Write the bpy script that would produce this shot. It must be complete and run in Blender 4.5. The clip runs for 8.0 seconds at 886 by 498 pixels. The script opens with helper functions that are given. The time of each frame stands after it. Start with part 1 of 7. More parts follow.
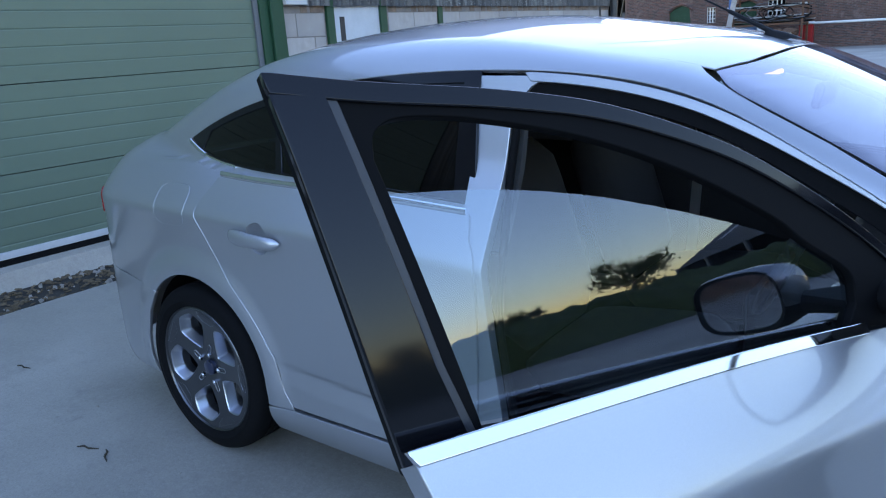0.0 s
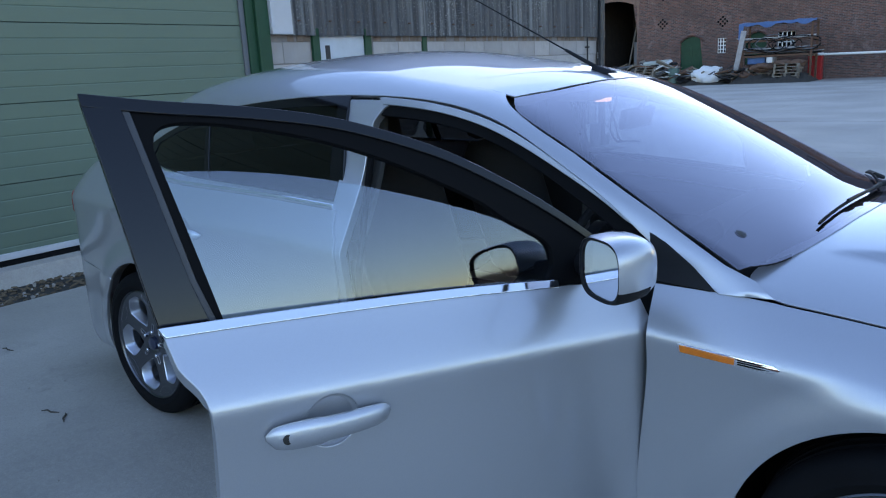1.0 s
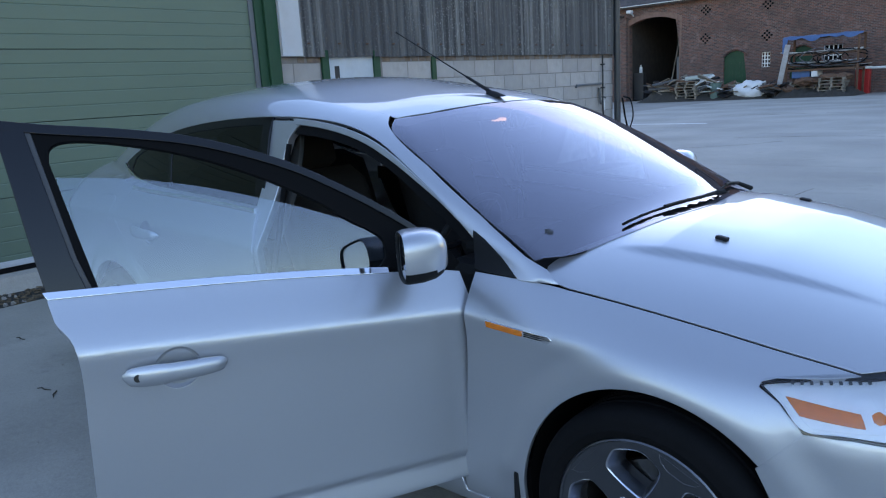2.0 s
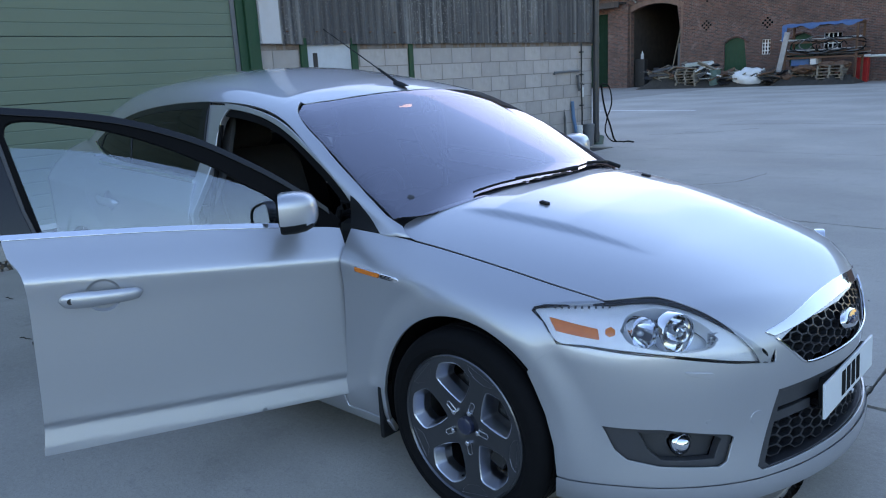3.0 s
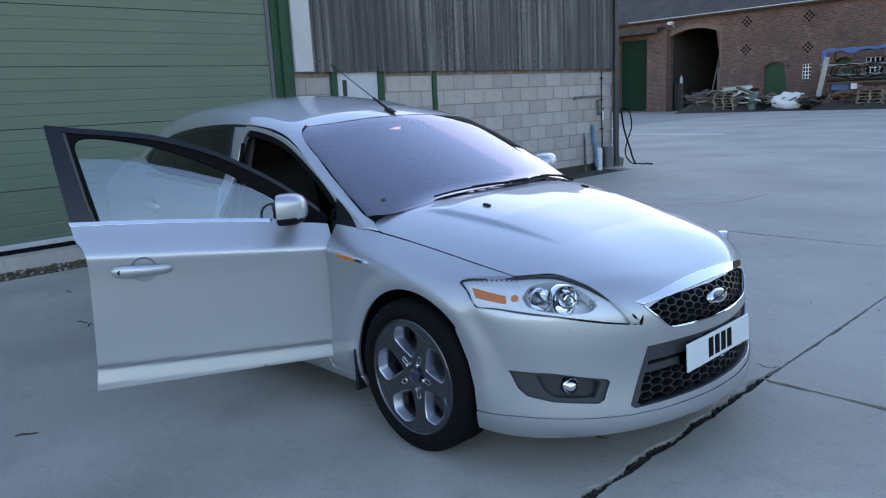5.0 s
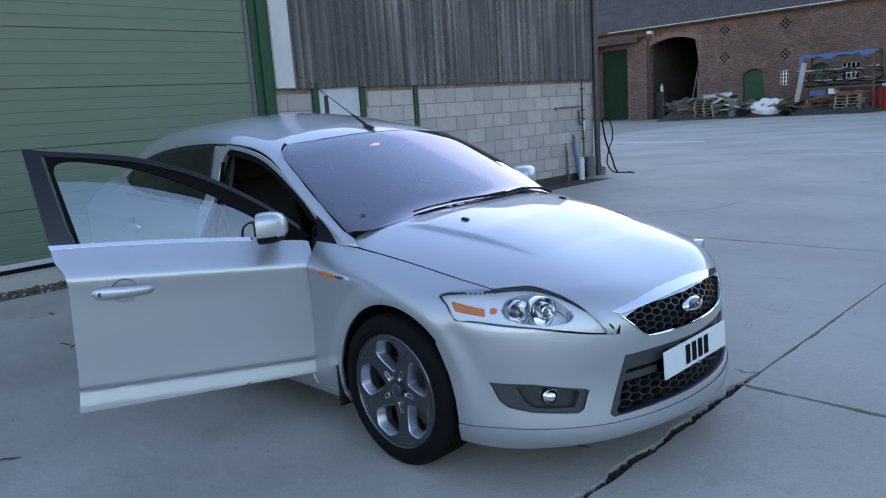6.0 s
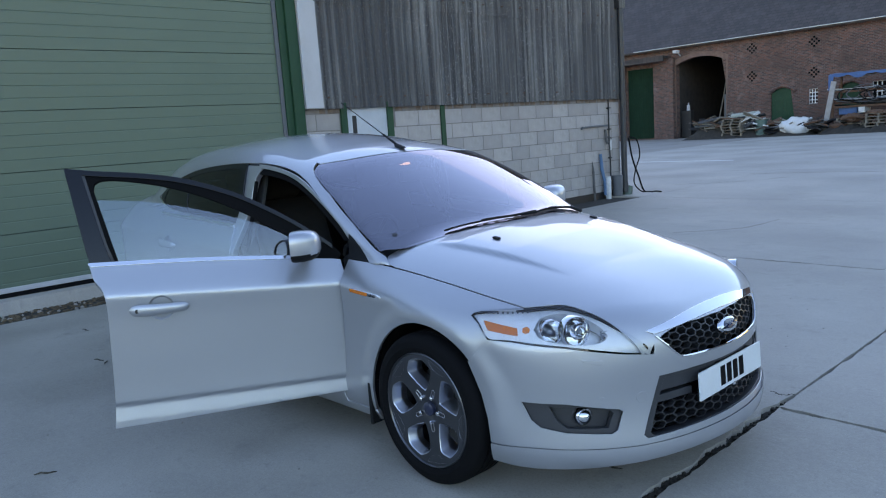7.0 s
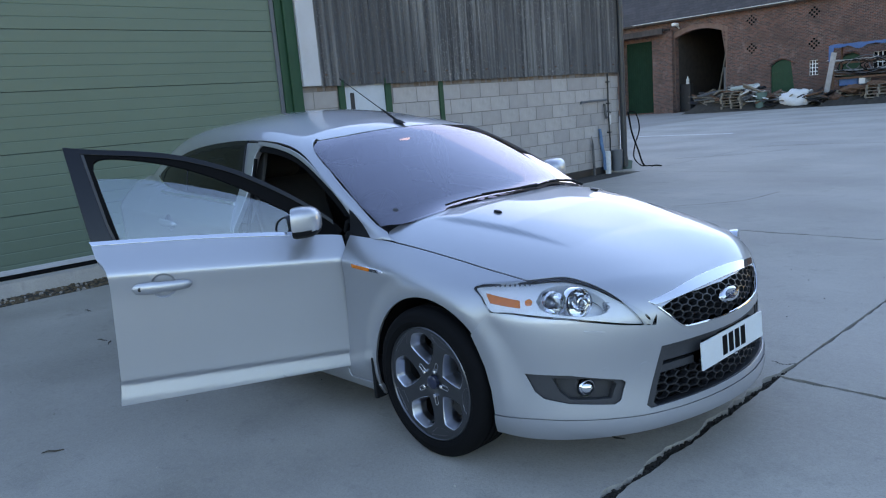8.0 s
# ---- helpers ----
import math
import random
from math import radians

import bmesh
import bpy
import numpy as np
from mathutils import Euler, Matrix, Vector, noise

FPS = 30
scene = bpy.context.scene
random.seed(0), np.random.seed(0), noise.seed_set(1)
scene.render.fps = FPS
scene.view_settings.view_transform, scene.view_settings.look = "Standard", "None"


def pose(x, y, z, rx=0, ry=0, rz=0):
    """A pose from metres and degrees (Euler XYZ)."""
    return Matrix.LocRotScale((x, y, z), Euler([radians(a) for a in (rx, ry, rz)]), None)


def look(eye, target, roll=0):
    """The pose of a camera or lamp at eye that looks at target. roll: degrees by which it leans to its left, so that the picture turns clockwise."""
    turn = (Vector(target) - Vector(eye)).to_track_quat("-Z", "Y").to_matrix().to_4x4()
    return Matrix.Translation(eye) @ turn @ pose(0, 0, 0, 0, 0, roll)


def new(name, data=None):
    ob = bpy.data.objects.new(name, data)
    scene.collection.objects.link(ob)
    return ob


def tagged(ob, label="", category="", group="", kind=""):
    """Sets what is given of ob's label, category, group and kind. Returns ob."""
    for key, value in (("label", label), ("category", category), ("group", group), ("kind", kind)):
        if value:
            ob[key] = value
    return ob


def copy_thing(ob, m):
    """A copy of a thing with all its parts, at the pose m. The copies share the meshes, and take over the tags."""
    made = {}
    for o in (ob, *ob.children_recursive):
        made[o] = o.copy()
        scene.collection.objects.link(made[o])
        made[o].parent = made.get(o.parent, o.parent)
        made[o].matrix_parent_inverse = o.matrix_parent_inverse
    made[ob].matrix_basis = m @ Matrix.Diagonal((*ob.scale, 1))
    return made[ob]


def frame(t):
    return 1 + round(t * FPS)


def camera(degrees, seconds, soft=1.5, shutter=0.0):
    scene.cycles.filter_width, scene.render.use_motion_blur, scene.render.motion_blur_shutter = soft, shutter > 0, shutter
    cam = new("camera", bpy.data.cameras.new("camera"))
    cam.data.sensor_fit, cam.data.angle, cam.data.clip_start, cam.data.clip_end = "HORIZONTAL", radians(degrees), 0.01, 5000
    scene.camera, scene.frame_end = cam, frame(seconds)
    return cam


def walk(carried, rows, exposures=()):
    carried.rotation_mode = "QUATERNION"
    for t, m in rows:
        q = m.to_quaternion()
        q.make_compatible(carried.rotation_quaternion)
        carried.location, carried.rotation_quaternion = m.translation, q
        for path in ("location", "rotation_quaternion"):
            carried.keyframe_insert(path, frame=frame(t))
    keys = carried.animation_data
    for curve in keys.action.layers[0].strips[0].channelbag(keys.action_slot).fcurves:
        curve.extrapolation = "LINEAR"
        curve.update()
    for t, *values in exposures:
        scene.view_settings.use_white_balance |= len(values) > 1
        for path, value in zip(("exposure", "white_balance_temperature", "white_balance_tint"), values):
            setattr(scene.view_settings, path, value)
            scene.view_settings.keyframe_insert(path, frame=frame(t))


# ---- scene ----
cam = camera(62.4, 8.0, 1.15)
PATH = [
    (0, (-0.576, -2.326, 1.437), (-1.76, -0.807, 0.898), -3.8),
    (0.5, (-0.229, -2.286, 1.419), (-1.471, -0.8, 0.922), -3.5),
    (1, (0.097, -2.422, 1.424), (-1.134, -0.917, 0.953), -3.1),
    (1.5, (0.435, -2.407, 1.424), (-0.851, -0.94, 0.983), -3.3),
    (2, (0.772, -2.379, 1.429), (-0.562, -0.952, 1.004), -3.4),
    (2.2, (0.933, -2.434, 1.435), (-0.387, -1.002, 0.983), -3.3),
    (3.3, (1.626, -2.49, 1.433), (0.269, -1.095, 0.975), -3.1),
    (3.5, (1.72, -2.56, 1.445), (0.355, -1.165, 1.006), -3.9),
    (4, (1.902, -2.735, 1.464), (0.479, -1.389, 1.062), -4.5),
    (4.5, (2.112, -2.747, 1.451), (0.652, -1.437, 1.061), -3.2),
    (4.7, (2.157, -2.734, 1.436), (0.715, -1.406, 1.04), -2.5),
    (5.8, (2.249, -2.723, 1.478), (0.845, -1.354, 1.08), -4.1),
    (6, (2.249, -2.725, 1.46), (0.837, -1.358, 1.09), -3.9),
    (6.5, (2.244, -2.735, 1.461), (0.804, -1.387, 1.131), -3.9),
    (7, (2.235, -2.756, 1.464), (0.773, -1.428, 1.149), -4.0),
    (7.5, (2.232, -2.766, 1.457), (0.772, -1.439, 1.127), -3.9),
    (8, (2.23, -2.763, 1.448), (0.773, -1.445, 1.074), -4.8),
]
EXPOSURES = [(0, 1.7, 8300, 37), (0.5, 1.48, 8500, 36), (1, 1.36, 8500, 35), (1.5, 1.32, 8700, 35), (2.2, 1.31, 8850, 35), (3.5, 1.29, 9200, 35), (5, 1.32, 9550, 35), (8, 1.33, 9550, 35)]
LIFT = 2.2
walk(cam, [(t, look(eye, target, roll)) for t, eye, target, roll in PATH], [(t, e + LIFT, k, tint) for t, e, k, tint in EXPOSURES])

# ---- world and light ----
SUN_AZ, SUN_EL = radians(-40), radians(3.0)      # azimuth from +y towards +x
world = bpy.data.worlds.new("dusk")
scene.world = world
world.use_nodes = True
wn = world.node_tree
sky = wn.nodes.new("ShaderNodeTexSky")
sky.sky_type, sky.sun_disc = "NISHITA", False
sky.sun_elevation, sky.sun_rotation = SUN_EL, SUN_AZ
sky.air_density, sky.dust_density, sky.ozone_density = 1.0, 0.1, 3.2
wn.links.new(sky.outputs[0], wn.nodes["Background"].inputs[0])
wn.nodes["Background"].inputs[1].default_value = 0.15
sun = new("sun", bpy.data.lights.new("sun", "SUN"))
sun.data.energy, sun.data.angle, sun.data.color = 0.02, radians(60), (1.0, 0.93, 0.85)
sun.matrix_world = look((0, 0, 0), (-math.sin(SUN_AZ), -math.cos(SUN_AZ), -math.tan(SUN_EL)))


# ---- materials ----
def nodes_of(name):
    m = bpy.data.materials.new(name)
    m.use_nodes = True
    return m, m.node_tree.nodes, m.node_tree.links, m.node_tree.nodes["Principled BSDF"]


def material(name, color, rough=0.5, metal=0.0, vary=0.0, scale=8.0, fine=90.0, bump=0.0, bump_scale=200.0, coat=0.0, spec=0.5, random_tone=0.0, stains=None):
    """A plain surface with variation at two scales and fine relief."""
    m, n, l, b = nodes_of(name)
    b.inputs["Roughness"].default_value, b.inputs["Metallic"].default_value = rough, metal
    b.inputs["Coat Weight"].default_value, b.inputs["Coat Roughness"].default_value = coat, 0.03
    b.inputs["Specular IOR Level"].default_value = spec
    b.inputs["Base Color"].default_value = (*color, 1)
    co = n.new("ShaderNodeTexCoord")
    if vary:
        a, c = n.new("ShaderNodeTexNoise"), n.new("ShaderNodeTexNoise")
        a.inputs["Scale"].default_value, c.inputs["Scale"].default_value = scale, fine
        a.inputs["Detail"].default_value = c.inputs["Detail"].default_value = 6
        mix = n.new("ShaderNodeMath")
        mix.operation = "MULTIPLY_ADD"
        l.new(a.outputs[0], mix.inputs[0])
        mix.inputs[1].default_value = 0.65
        half = n.new("ShaderNodeMath")
        half.operation = "MULTIPLY"
        half.inputs[1].default_value = 0.35
        l.new(c.outputs[0], half.inputs[0])
        l.new(half.outputs[0], mix.inputs[2])
        ramp = n.new("ShaderNodeMapRange")
        ramp.inputs["From Min"].default_value, ramp.inputs["From Max"].default_value = 0.3, 0.7
        ramp.inputs["To Min"].default_value, ramp.inputs["To Max"].default_value = 1 - vary, 1 + vary
        l.new(mix.outputs[0], ramp.inputs["Value"])
        value = ramp.outputs[0]
        if random_tone:
            info, rr, mul = n.new("ShaderNodeObjectInfo"), n.new("ShaderNodeMapRange"), n.new("ShaderNodeMath")
            rr.inputs["To Min"].default_value, rr.inputs["To Max"].default_value = 1 - random_tone, 1 + random_tone
            l.new(info.outputs["Random"], rr.inputs["Value"])
            mul.operation = "MULTIPLY"
            l.new(rr.outputs[0], mul.inputs[0])
            l.new(value, mul.inputs[1])
            value = mul.outputs[0]
        tone = n.new("ShaderNodeVectorMath")
        tone.operation = "SCALE"
        tone.inputs[0].default_value = color
        l.new(value, tone.inputs["Scale"])
        out = tone.outputs[0]
        if stains:
            scol, sscale, lo, hi = stains
            st, sr, sm = n.new("ShaderNodeTexNoise"), n.new("ShaderNodeMapRange"), n.new("ShaderNodeMix")
            st.inputs["Scale"].default_value, st.inputs["Detail"].default_value, st.inputs["Roughness"].default_value = sscale, 8, 0.65
            l.new(co.outputs["Object"], st.inputs["Vector"])
            sr.inputs["From Min"].default_value, sr.inputs["From Max"].default_value = lo, hi
            l.new(st.outputs[0], sr.inputs["Value"])
            sm.data_type = "RGBA"
            l.new(sr.outputs[0], sm.inputs["Factor"])
            l.new(out, sm.inputs["A"])
            sm.inputs["B"].default_value = (*scol, 1)
            out = sm.outputs["Result"]
        l.new(out, b.inputs["Base Color"])
        for t in (a, c):
            l.new(co.outputs["Object"], t.inputs["Vector"])
    if bump:
        t, bp = n.new("ShaderNodeTexNoise"), n.new("ShaderNodeBump")
        t.inputs["Scale"].default_value, t.inputs["Detail"].default_value = bump_scale, 5
        l.new(co.outputs["Object"], t.inputs["Vector"])
        bp.inputs["Strength"].default_value, bp.inputs["Distance"].default_value = bump, 0.004
        l.new(t.outputs[0], bp.inputs["Height"])
        l.new(bp.outputs[0], b.inputs["Normal"])
    return m


def paint_material(name, color):
    """Metallic lacquer: fine flakes under a clear coat, a little road dust."""
    m, n, l, b = nodes_of(name)
    co, flake, bp, dust, dr = (n.new("ShaderNodeTexCoord"), n.new("ShaderNodeTexVoronoi"), n.new("ShaderNodeMapRange"), n.new("ShaderNodeTexNoise"), n.new("ShaderNodeMapRange"))
    flake.inputs["Scale"].default_value = 900
    l.new(co.outputs["Object"], flake.inputs["Vector"])
    dust.inputs["Scale"].default_value, dust.inputs["Detail"].default_value = 3.0, 7
    l.new(co.outputs["Object"], dust.inputs["Vector"])
    sep = n.new("ShaderNodeSeparateColor")
    l.new(flake.outputs["Color"], sep.inputs[0])
    bp.inputs["To Min"].default_value, bp.inputs["To Max"].default_value = 0.975, 1.025
    l.new(sep.outputs[0], bp.inputs["Value"])
    tone = n.new("ShaderNodeVectorMath")
    tone.operation = "SCALE"
    tone.inputs[0].default_value = color
    l.new(bp.outputs[0], tone.inputs["Scale"])
    l.new(tone.outputs[0], b.inputs["Base Color"])
    dr.inputs["From Min"].default_value, dr.inputs["From Max"].default_value = 0.35, 0.75
    dr.inputs["To Min"].default_value, dr.inputs["To Max"].default_value = 0.37, 0.43
    l.new(dust.outputs[0], dr.inputs["Value"])
    l.new(dr.outputs[0], b.inputs["Roughness"])
    b.inputs["Metallic"].default_value = 0.80
    b.inputs["Coat Weight"].default_value, b.inputs["Coat Roughness"].default_value = 1.0, 0.02
    return m


def glass_material(name, color, rough=0.0, mirror_part=0.0, tint=(1, 1, 1), ior=1.6):
    """Thin sheet glass: a clear, slightly tinted pane that mirrors at its surface."""
    m, n, l, b = nodes_of(name)
    n.remove(b)
    clear, gloss, fres, mix = n.new("ShaderNodeBsdfTransparent"), n.new("ShaderNodeBsdfGlossy"), n.new("ShaderNodeFresnel"), n.new("ShaderNodeMixShader")
    clear.inputs[0].default_value = (*color, 1)
    gloss.inputs["Roughness"].default_value = rough
    gloss.inputs["Color"].default_value = (*tint, 1)
    fres.inputs["IOR"].default_value = ior
    more = n.new("ShaderNodeMapRange")
    more.inputs["To Min"].default_value = mirror_part
    l.new(fres.outputs[0], more.inputs["Value"])
    l.new(more.outputs[0], mix.inputs[0])
    l.new(clear.outputs[0], mix.inputs[1])
    l.new(gloss.outputs[0], mix.inputs[2])
    l.new(mix.outputs[0], n["Material Output"].inputs[0])
    return m


PAINT = paint_material("silver_lacquer", (0.47, 0.48, 0.50))
BLACK_GLOSS = material("black_gloss", (0.005, 0.0055, 0.007), 0.09, spec=0.3)
BLACK_PLASTIC = material("black_plastic", (0.008, 0.0083, 0.009), 0.6, spec=0.25, vary=0.2, bump=0.15, bump_scale=600)
MESH_PLASTIC = material("grille_plastic", (0.020, 0.021, 0.023), 0.35, vary=0.1)
GREY_PLASTIC = material("grey_plastic", (0.036, 0.037, 0.040), 0.5, vary=0.15, bump=0.1, bump_scale=600)
RUBBER = material("rubber", (0.005, 0.005, 0.0055), 0.8, spec=0.12, vary=0.25, scale=5, bump=0.15, bump_scale=150)
SEAL = material("rubber_seal", (0.003, 0.003, 0.0035), 0.7, spec=0.1)
CHROME = material("chrome", (0.80, 0.81, 0.83), 0.06, 1.0)
SATIN = material("satin_alloy", (0.42, 0.43, 0.45), 0.30, 1.0, vary=0.06)
ALLOY = material("alloy_wheel", (0.10, 0.104, 0.112), 0.28, 0.9, vary=0.06, coat=0.4)
STEEL = material("cast_steel", (0.06, 0.057, 0.054), 0.45, 0.8, vary=0.25, scale=30)
FABRIC = material("dark_fabric", (0.005, 0.005, 0.0055), 0.9, vary=0.25, scale=20, bump=0.2, bump_scale=500)
LINER = material("headliner", (0.05, 0.05, 0.05), 0.95, vary=0.1)
# near-black that puts the shade of openings and hollows into the colour
DARK = material("shade_black", (0.005, 0.005, 0.005), 0.95, spec=0.1)
AMBER = material("amber_lens", (0.82, 0.165, 0.008), 0.2, coat=0.5, vary=0.12, scale=60, fine=300)
RED_LENS = material("red_lens", (0.35, 0.01, 0.01), 0.15, coat=0.5)
SCREEN_GLASS = glass_material("screen_glass", (0.42, 0.44, 0.46), 0.0, 0.20, (0.95, 0.90, 1.0))
SIDE_GLASS = glass_material("side_glass", (0.55, 0.69, 0.73), 0.0, 0.075, (0.86, 0.93, 1.0))
DARK_GLASS = glass_material("privacy_glass", (0.03, 0.032, 0.035), ior=1.38)
LENS = glass_material("clear_lens", (0.92, 0.94, 0.95))


# ---- mesh tools ----
def mesh_object(name, verts, faces, mat, parent=None, normals=None, smooth=True, origin=(0, 0, 0), label=""):
    me = bpy.data.meshes.new(name)
    me.from_pydata([tuple(np.asarray(v, float) - origin) for v in verts], [], [tuple(int(i) for i in f) for f in faces])
    me.update()
    if smooth:
        me.shade_smooth()
    if normals is not None:
        me.normals_split_custom_set_from_vertices([tuple(v) for v in normals])
    me.materials.append(mat)
    ob = new(name, me)
    ob.parent = parent
    if label:
        tagged(ob, label)
    return ob


def part(name, bm, mat, parent, label="", origin=(0, 0, 0), smooth=False, angle=35):
    """Links a bmesh as one mesh object under a thing or a part."""
    me = bpy.data.meshes.new(name)
    bmesh.ops.recalc_face_normals(bm, faces=bm.faces)
    if any(origin):
        bmesh.ops.translate(bm, verts=bm.verts, vec=[-c for c in origin])
    if smooth:
        for f in bm.faces:
            f.smooth = True
        for e in bm.edges:
            if len(e.link_faces) == 2 and e.calc_face_angle(0) > radians(angle):
                e.smooth = False
    bm.to_mesh(me)
    bm.free()
    me.materials.append(mat)
    ob = new(name, me)
    ob.parent = parent
    if label:
        tagged(ob, label)
    return ob


def box(bm, x0, x1, y0, y1, z0, z1, bevel=0.0, m=None):
    g = bmesh.ops.create_cube(bm, size=1)
    bmesh.ops.transform(bm, matrix=Matrix.Translation(((x0 + x1) / 2, (y0 + y1) / 2, (z0 + z1) / 2)) @ Matrix.Diagonal((x1 - x0, y1 - y0, z1 - z0, 1)), verts=g["verts"])
    vs = g["verts"]
    if bevel:
        es = list({e for v in vs for e in v.link_edges})
        r = bmesh.ops.bevel(bm, geom=es, offset=bevel, segments=2, affect="EDGES", profile=0.5)
        vs = list({v for f in r["faces"] for v in f.verts} | {v for v in vs if v.is_valid})
    if m is not None:
        bmesh.ops.transform(bm, matrix=m, verts=vs)
    return vs


def rod(bm, p, q, r, r2=None, seg=12, caps=True):
    p, q = Vector(p), Vector(q)
    m = Matrix.Translation((p + q) / 2) @ (q - p).to_track_quat("Z", "Y").to_matrix().to_4x4()
    return bmesh.ops.create_cone(bm, cap_ends=caps, segments=seg, radius1=r, radius2=r if r2 is None else r2, depth=(q - p).length, matrix=m)["verts"]


def tube(bm, path, r, seg=8, closed=False):
    """A round bar along a path; r may be a list."""
    pts = [Vector(p) for p in path]
    rings = []
    n = len(pts)
    for i, p in enumerate(pts):
        a, b = (pts[i - 1], pts[(i + 1) % n]) if closed else (pts[max(i - 1, 0)], pts[min(i + 1, n - 1)])
        d = (b - a).normalized()
        u = d.cross(Vector((0, 0, 1)) if abs(d.z) < 0.9 else Vector((1, 0, 0))).normalized()
        v = d.cross(u)
        rr = r[i] if isinstance(r, (list, tuple)) else r
        rings.append([bm.verts.new(p + (u * math.cos(t) + v * math.sin(t)) * rr) for t in [2 * math.pi * k / seg for k in range(seg)]])
    for i in range(n if closed else n - 1):
        a, b = rings[i], rings[(i + 1) % n]
        for k in range(seg):
            bm.faces.new((a[k], a[(k + 1) % seg], b[(k + 1) % seg], b[k]))
    if not closed:
        bm.faces.new(rings[0])
        bm.faces.new(rings[-1][::-1])


def revolve(bm, profile, seg=64, closed=False):
    """Turns (radius, along) pairs round the y axis."""
    rings = [[bm.verts.new((r * math.cos(t), y, r * math.sin(t))) for t in [2 * math.pi * k / seg for k in range(seg)]] for r, y in profile]
    pairs = list(zip(rings, rings[1:])) + ([(rings[-1], rings[0])] if closed else [])
    for a, b in pairs:
        for k in range(seg):
            bm.faces.new((a[k], a[(k + 1) % seg], b[(k + 1) % seg], b[k]))


def smooth_line(pts, n=12):
    """Catmull-Rom through the points."""
    p = [np.array(q, float) for q in pts]
    p = [2 * p[0] - p[1]] + p + [2 * p[-1] - p[-2]]
    out = []
    for i in range(1, len(p) - 2):
        for t in np.linspace(0, 1, n, endpoint=False):
            a, b, c, d = p[i - 1:i + 3]
            out.append(0.5 * (2 * b + (c - a) * t + (2 * a - 5 * b + 4 * c - d) * t * t + (3 * b - a - 3 * c + d) * t ** 3))
    return out + [p[-2]]


def resample(loop, h, closed=True):
    """Even points along a polygon, corners kept."""
    out = []
    n = len(loop)
    for i in range(n if closed else n - 1):
        a, b = np.array(loop[i], float), np.array(loop[(i + 1) % n], float)
        k = max(1, int(round(np.linalg.norm(b - a) / h)))
        out += [a + (b - a) * j / k for j in range(k)]
    if not closed:
        out.append(np.array(loop[-1], float))
    keep = [out[0]]
    for q in out[1:]:
        if np.linalg.norm(q - keep[-1]) > h * 0.25:
            keep.append(q)
    return np.array(keep)


def inside(q, loop):
    r = np.zeros(len(q), bool)
    x, y = q[:, 0], q[:, 1]
    for (x0, y0), (x1, y1) in zip(loop, np.roll(loop, -1, 0)):
        if y0 != y1:
            r ^= ((y0 > y) != (y1 > y)) & (x < (x1 - x0) * (y - y0) / (y1 - y0) + x0)
    return r


def near_edge(q, loop, d):
    r = np.zeros(len(q), bool)
    for a in loop:
        r |= (np.abs(q[:, 0] - a[0]) < d) & (np.abs(q[:, 1] - a[1]) < d) & (np.hypot(q[:, 0] - a[0], q[:, 1] - a[1]) < d)
    return r


def sheet(loops, h, stretch=1.0):
    """Fills an outline (and holes) in the plane with triangles: points, faces, and the loops' point numbers. stretch: metres per unit of the first coordinate."""
    from mathutils.geometry import delaunay_2d_cdt
    s = np.array([stretch, 1.0])
    rs = [resample(np.array(l, float) * s, h) for l in loops]
    lo, hi = rs[0].min(0), rs[0].max(0)
    xs, ys = np.arange(lo[0], hi[0], h), np.arange(lo[1], hi[1], h * 0.87)
    g = np.array([(x + (h / 2 if j % 2 else 0), y) for j, y in enumerate(ys) for x in xs])
    keep = inside(g, rs[0]) if len(g) else []
    g = g[keep]
    for l in rs[1:]:
        g = g[~inside(g, l)]
    for l in rs:
        g = g[~near_edge(g, l, h * 0.6)]
    pts = np.vstack(rs + [g])
    edges, ids, k = [], [], 0
    for l in rs:
        ids.append(list(range(k, k + len(l))))
        edges += [(k + i, k + (i + 1) % len(l)) for i in range(len(l))]
        k += len(l)
    v, _, f, vo, _, _ = delaunay_2d_cdt([Vector(p) for p in pts], edges, [], 0, 1e-7)
    v = np.array([tuple(p) for p in v])
    first = {}
    for i, o in enumerate(vo):
        for j in o:
            first[j] = i
    f = np.array([t[:3] for t in f])
    c = v[f].mean(1)
    ok = inside(c, rs[0])
    for l in rs[1:]:
        ok &= ~inside(c, l)
    f = f[ok]
    a = v[f]
    turn = np.cross(a[:, 1] - a[:, 0], a[:, 2] - a[:, 0]) < 0
    f[turn] = f[turn][:, ::-1]
    return v / s, f, [[first[i] for i in l] for l in ids]


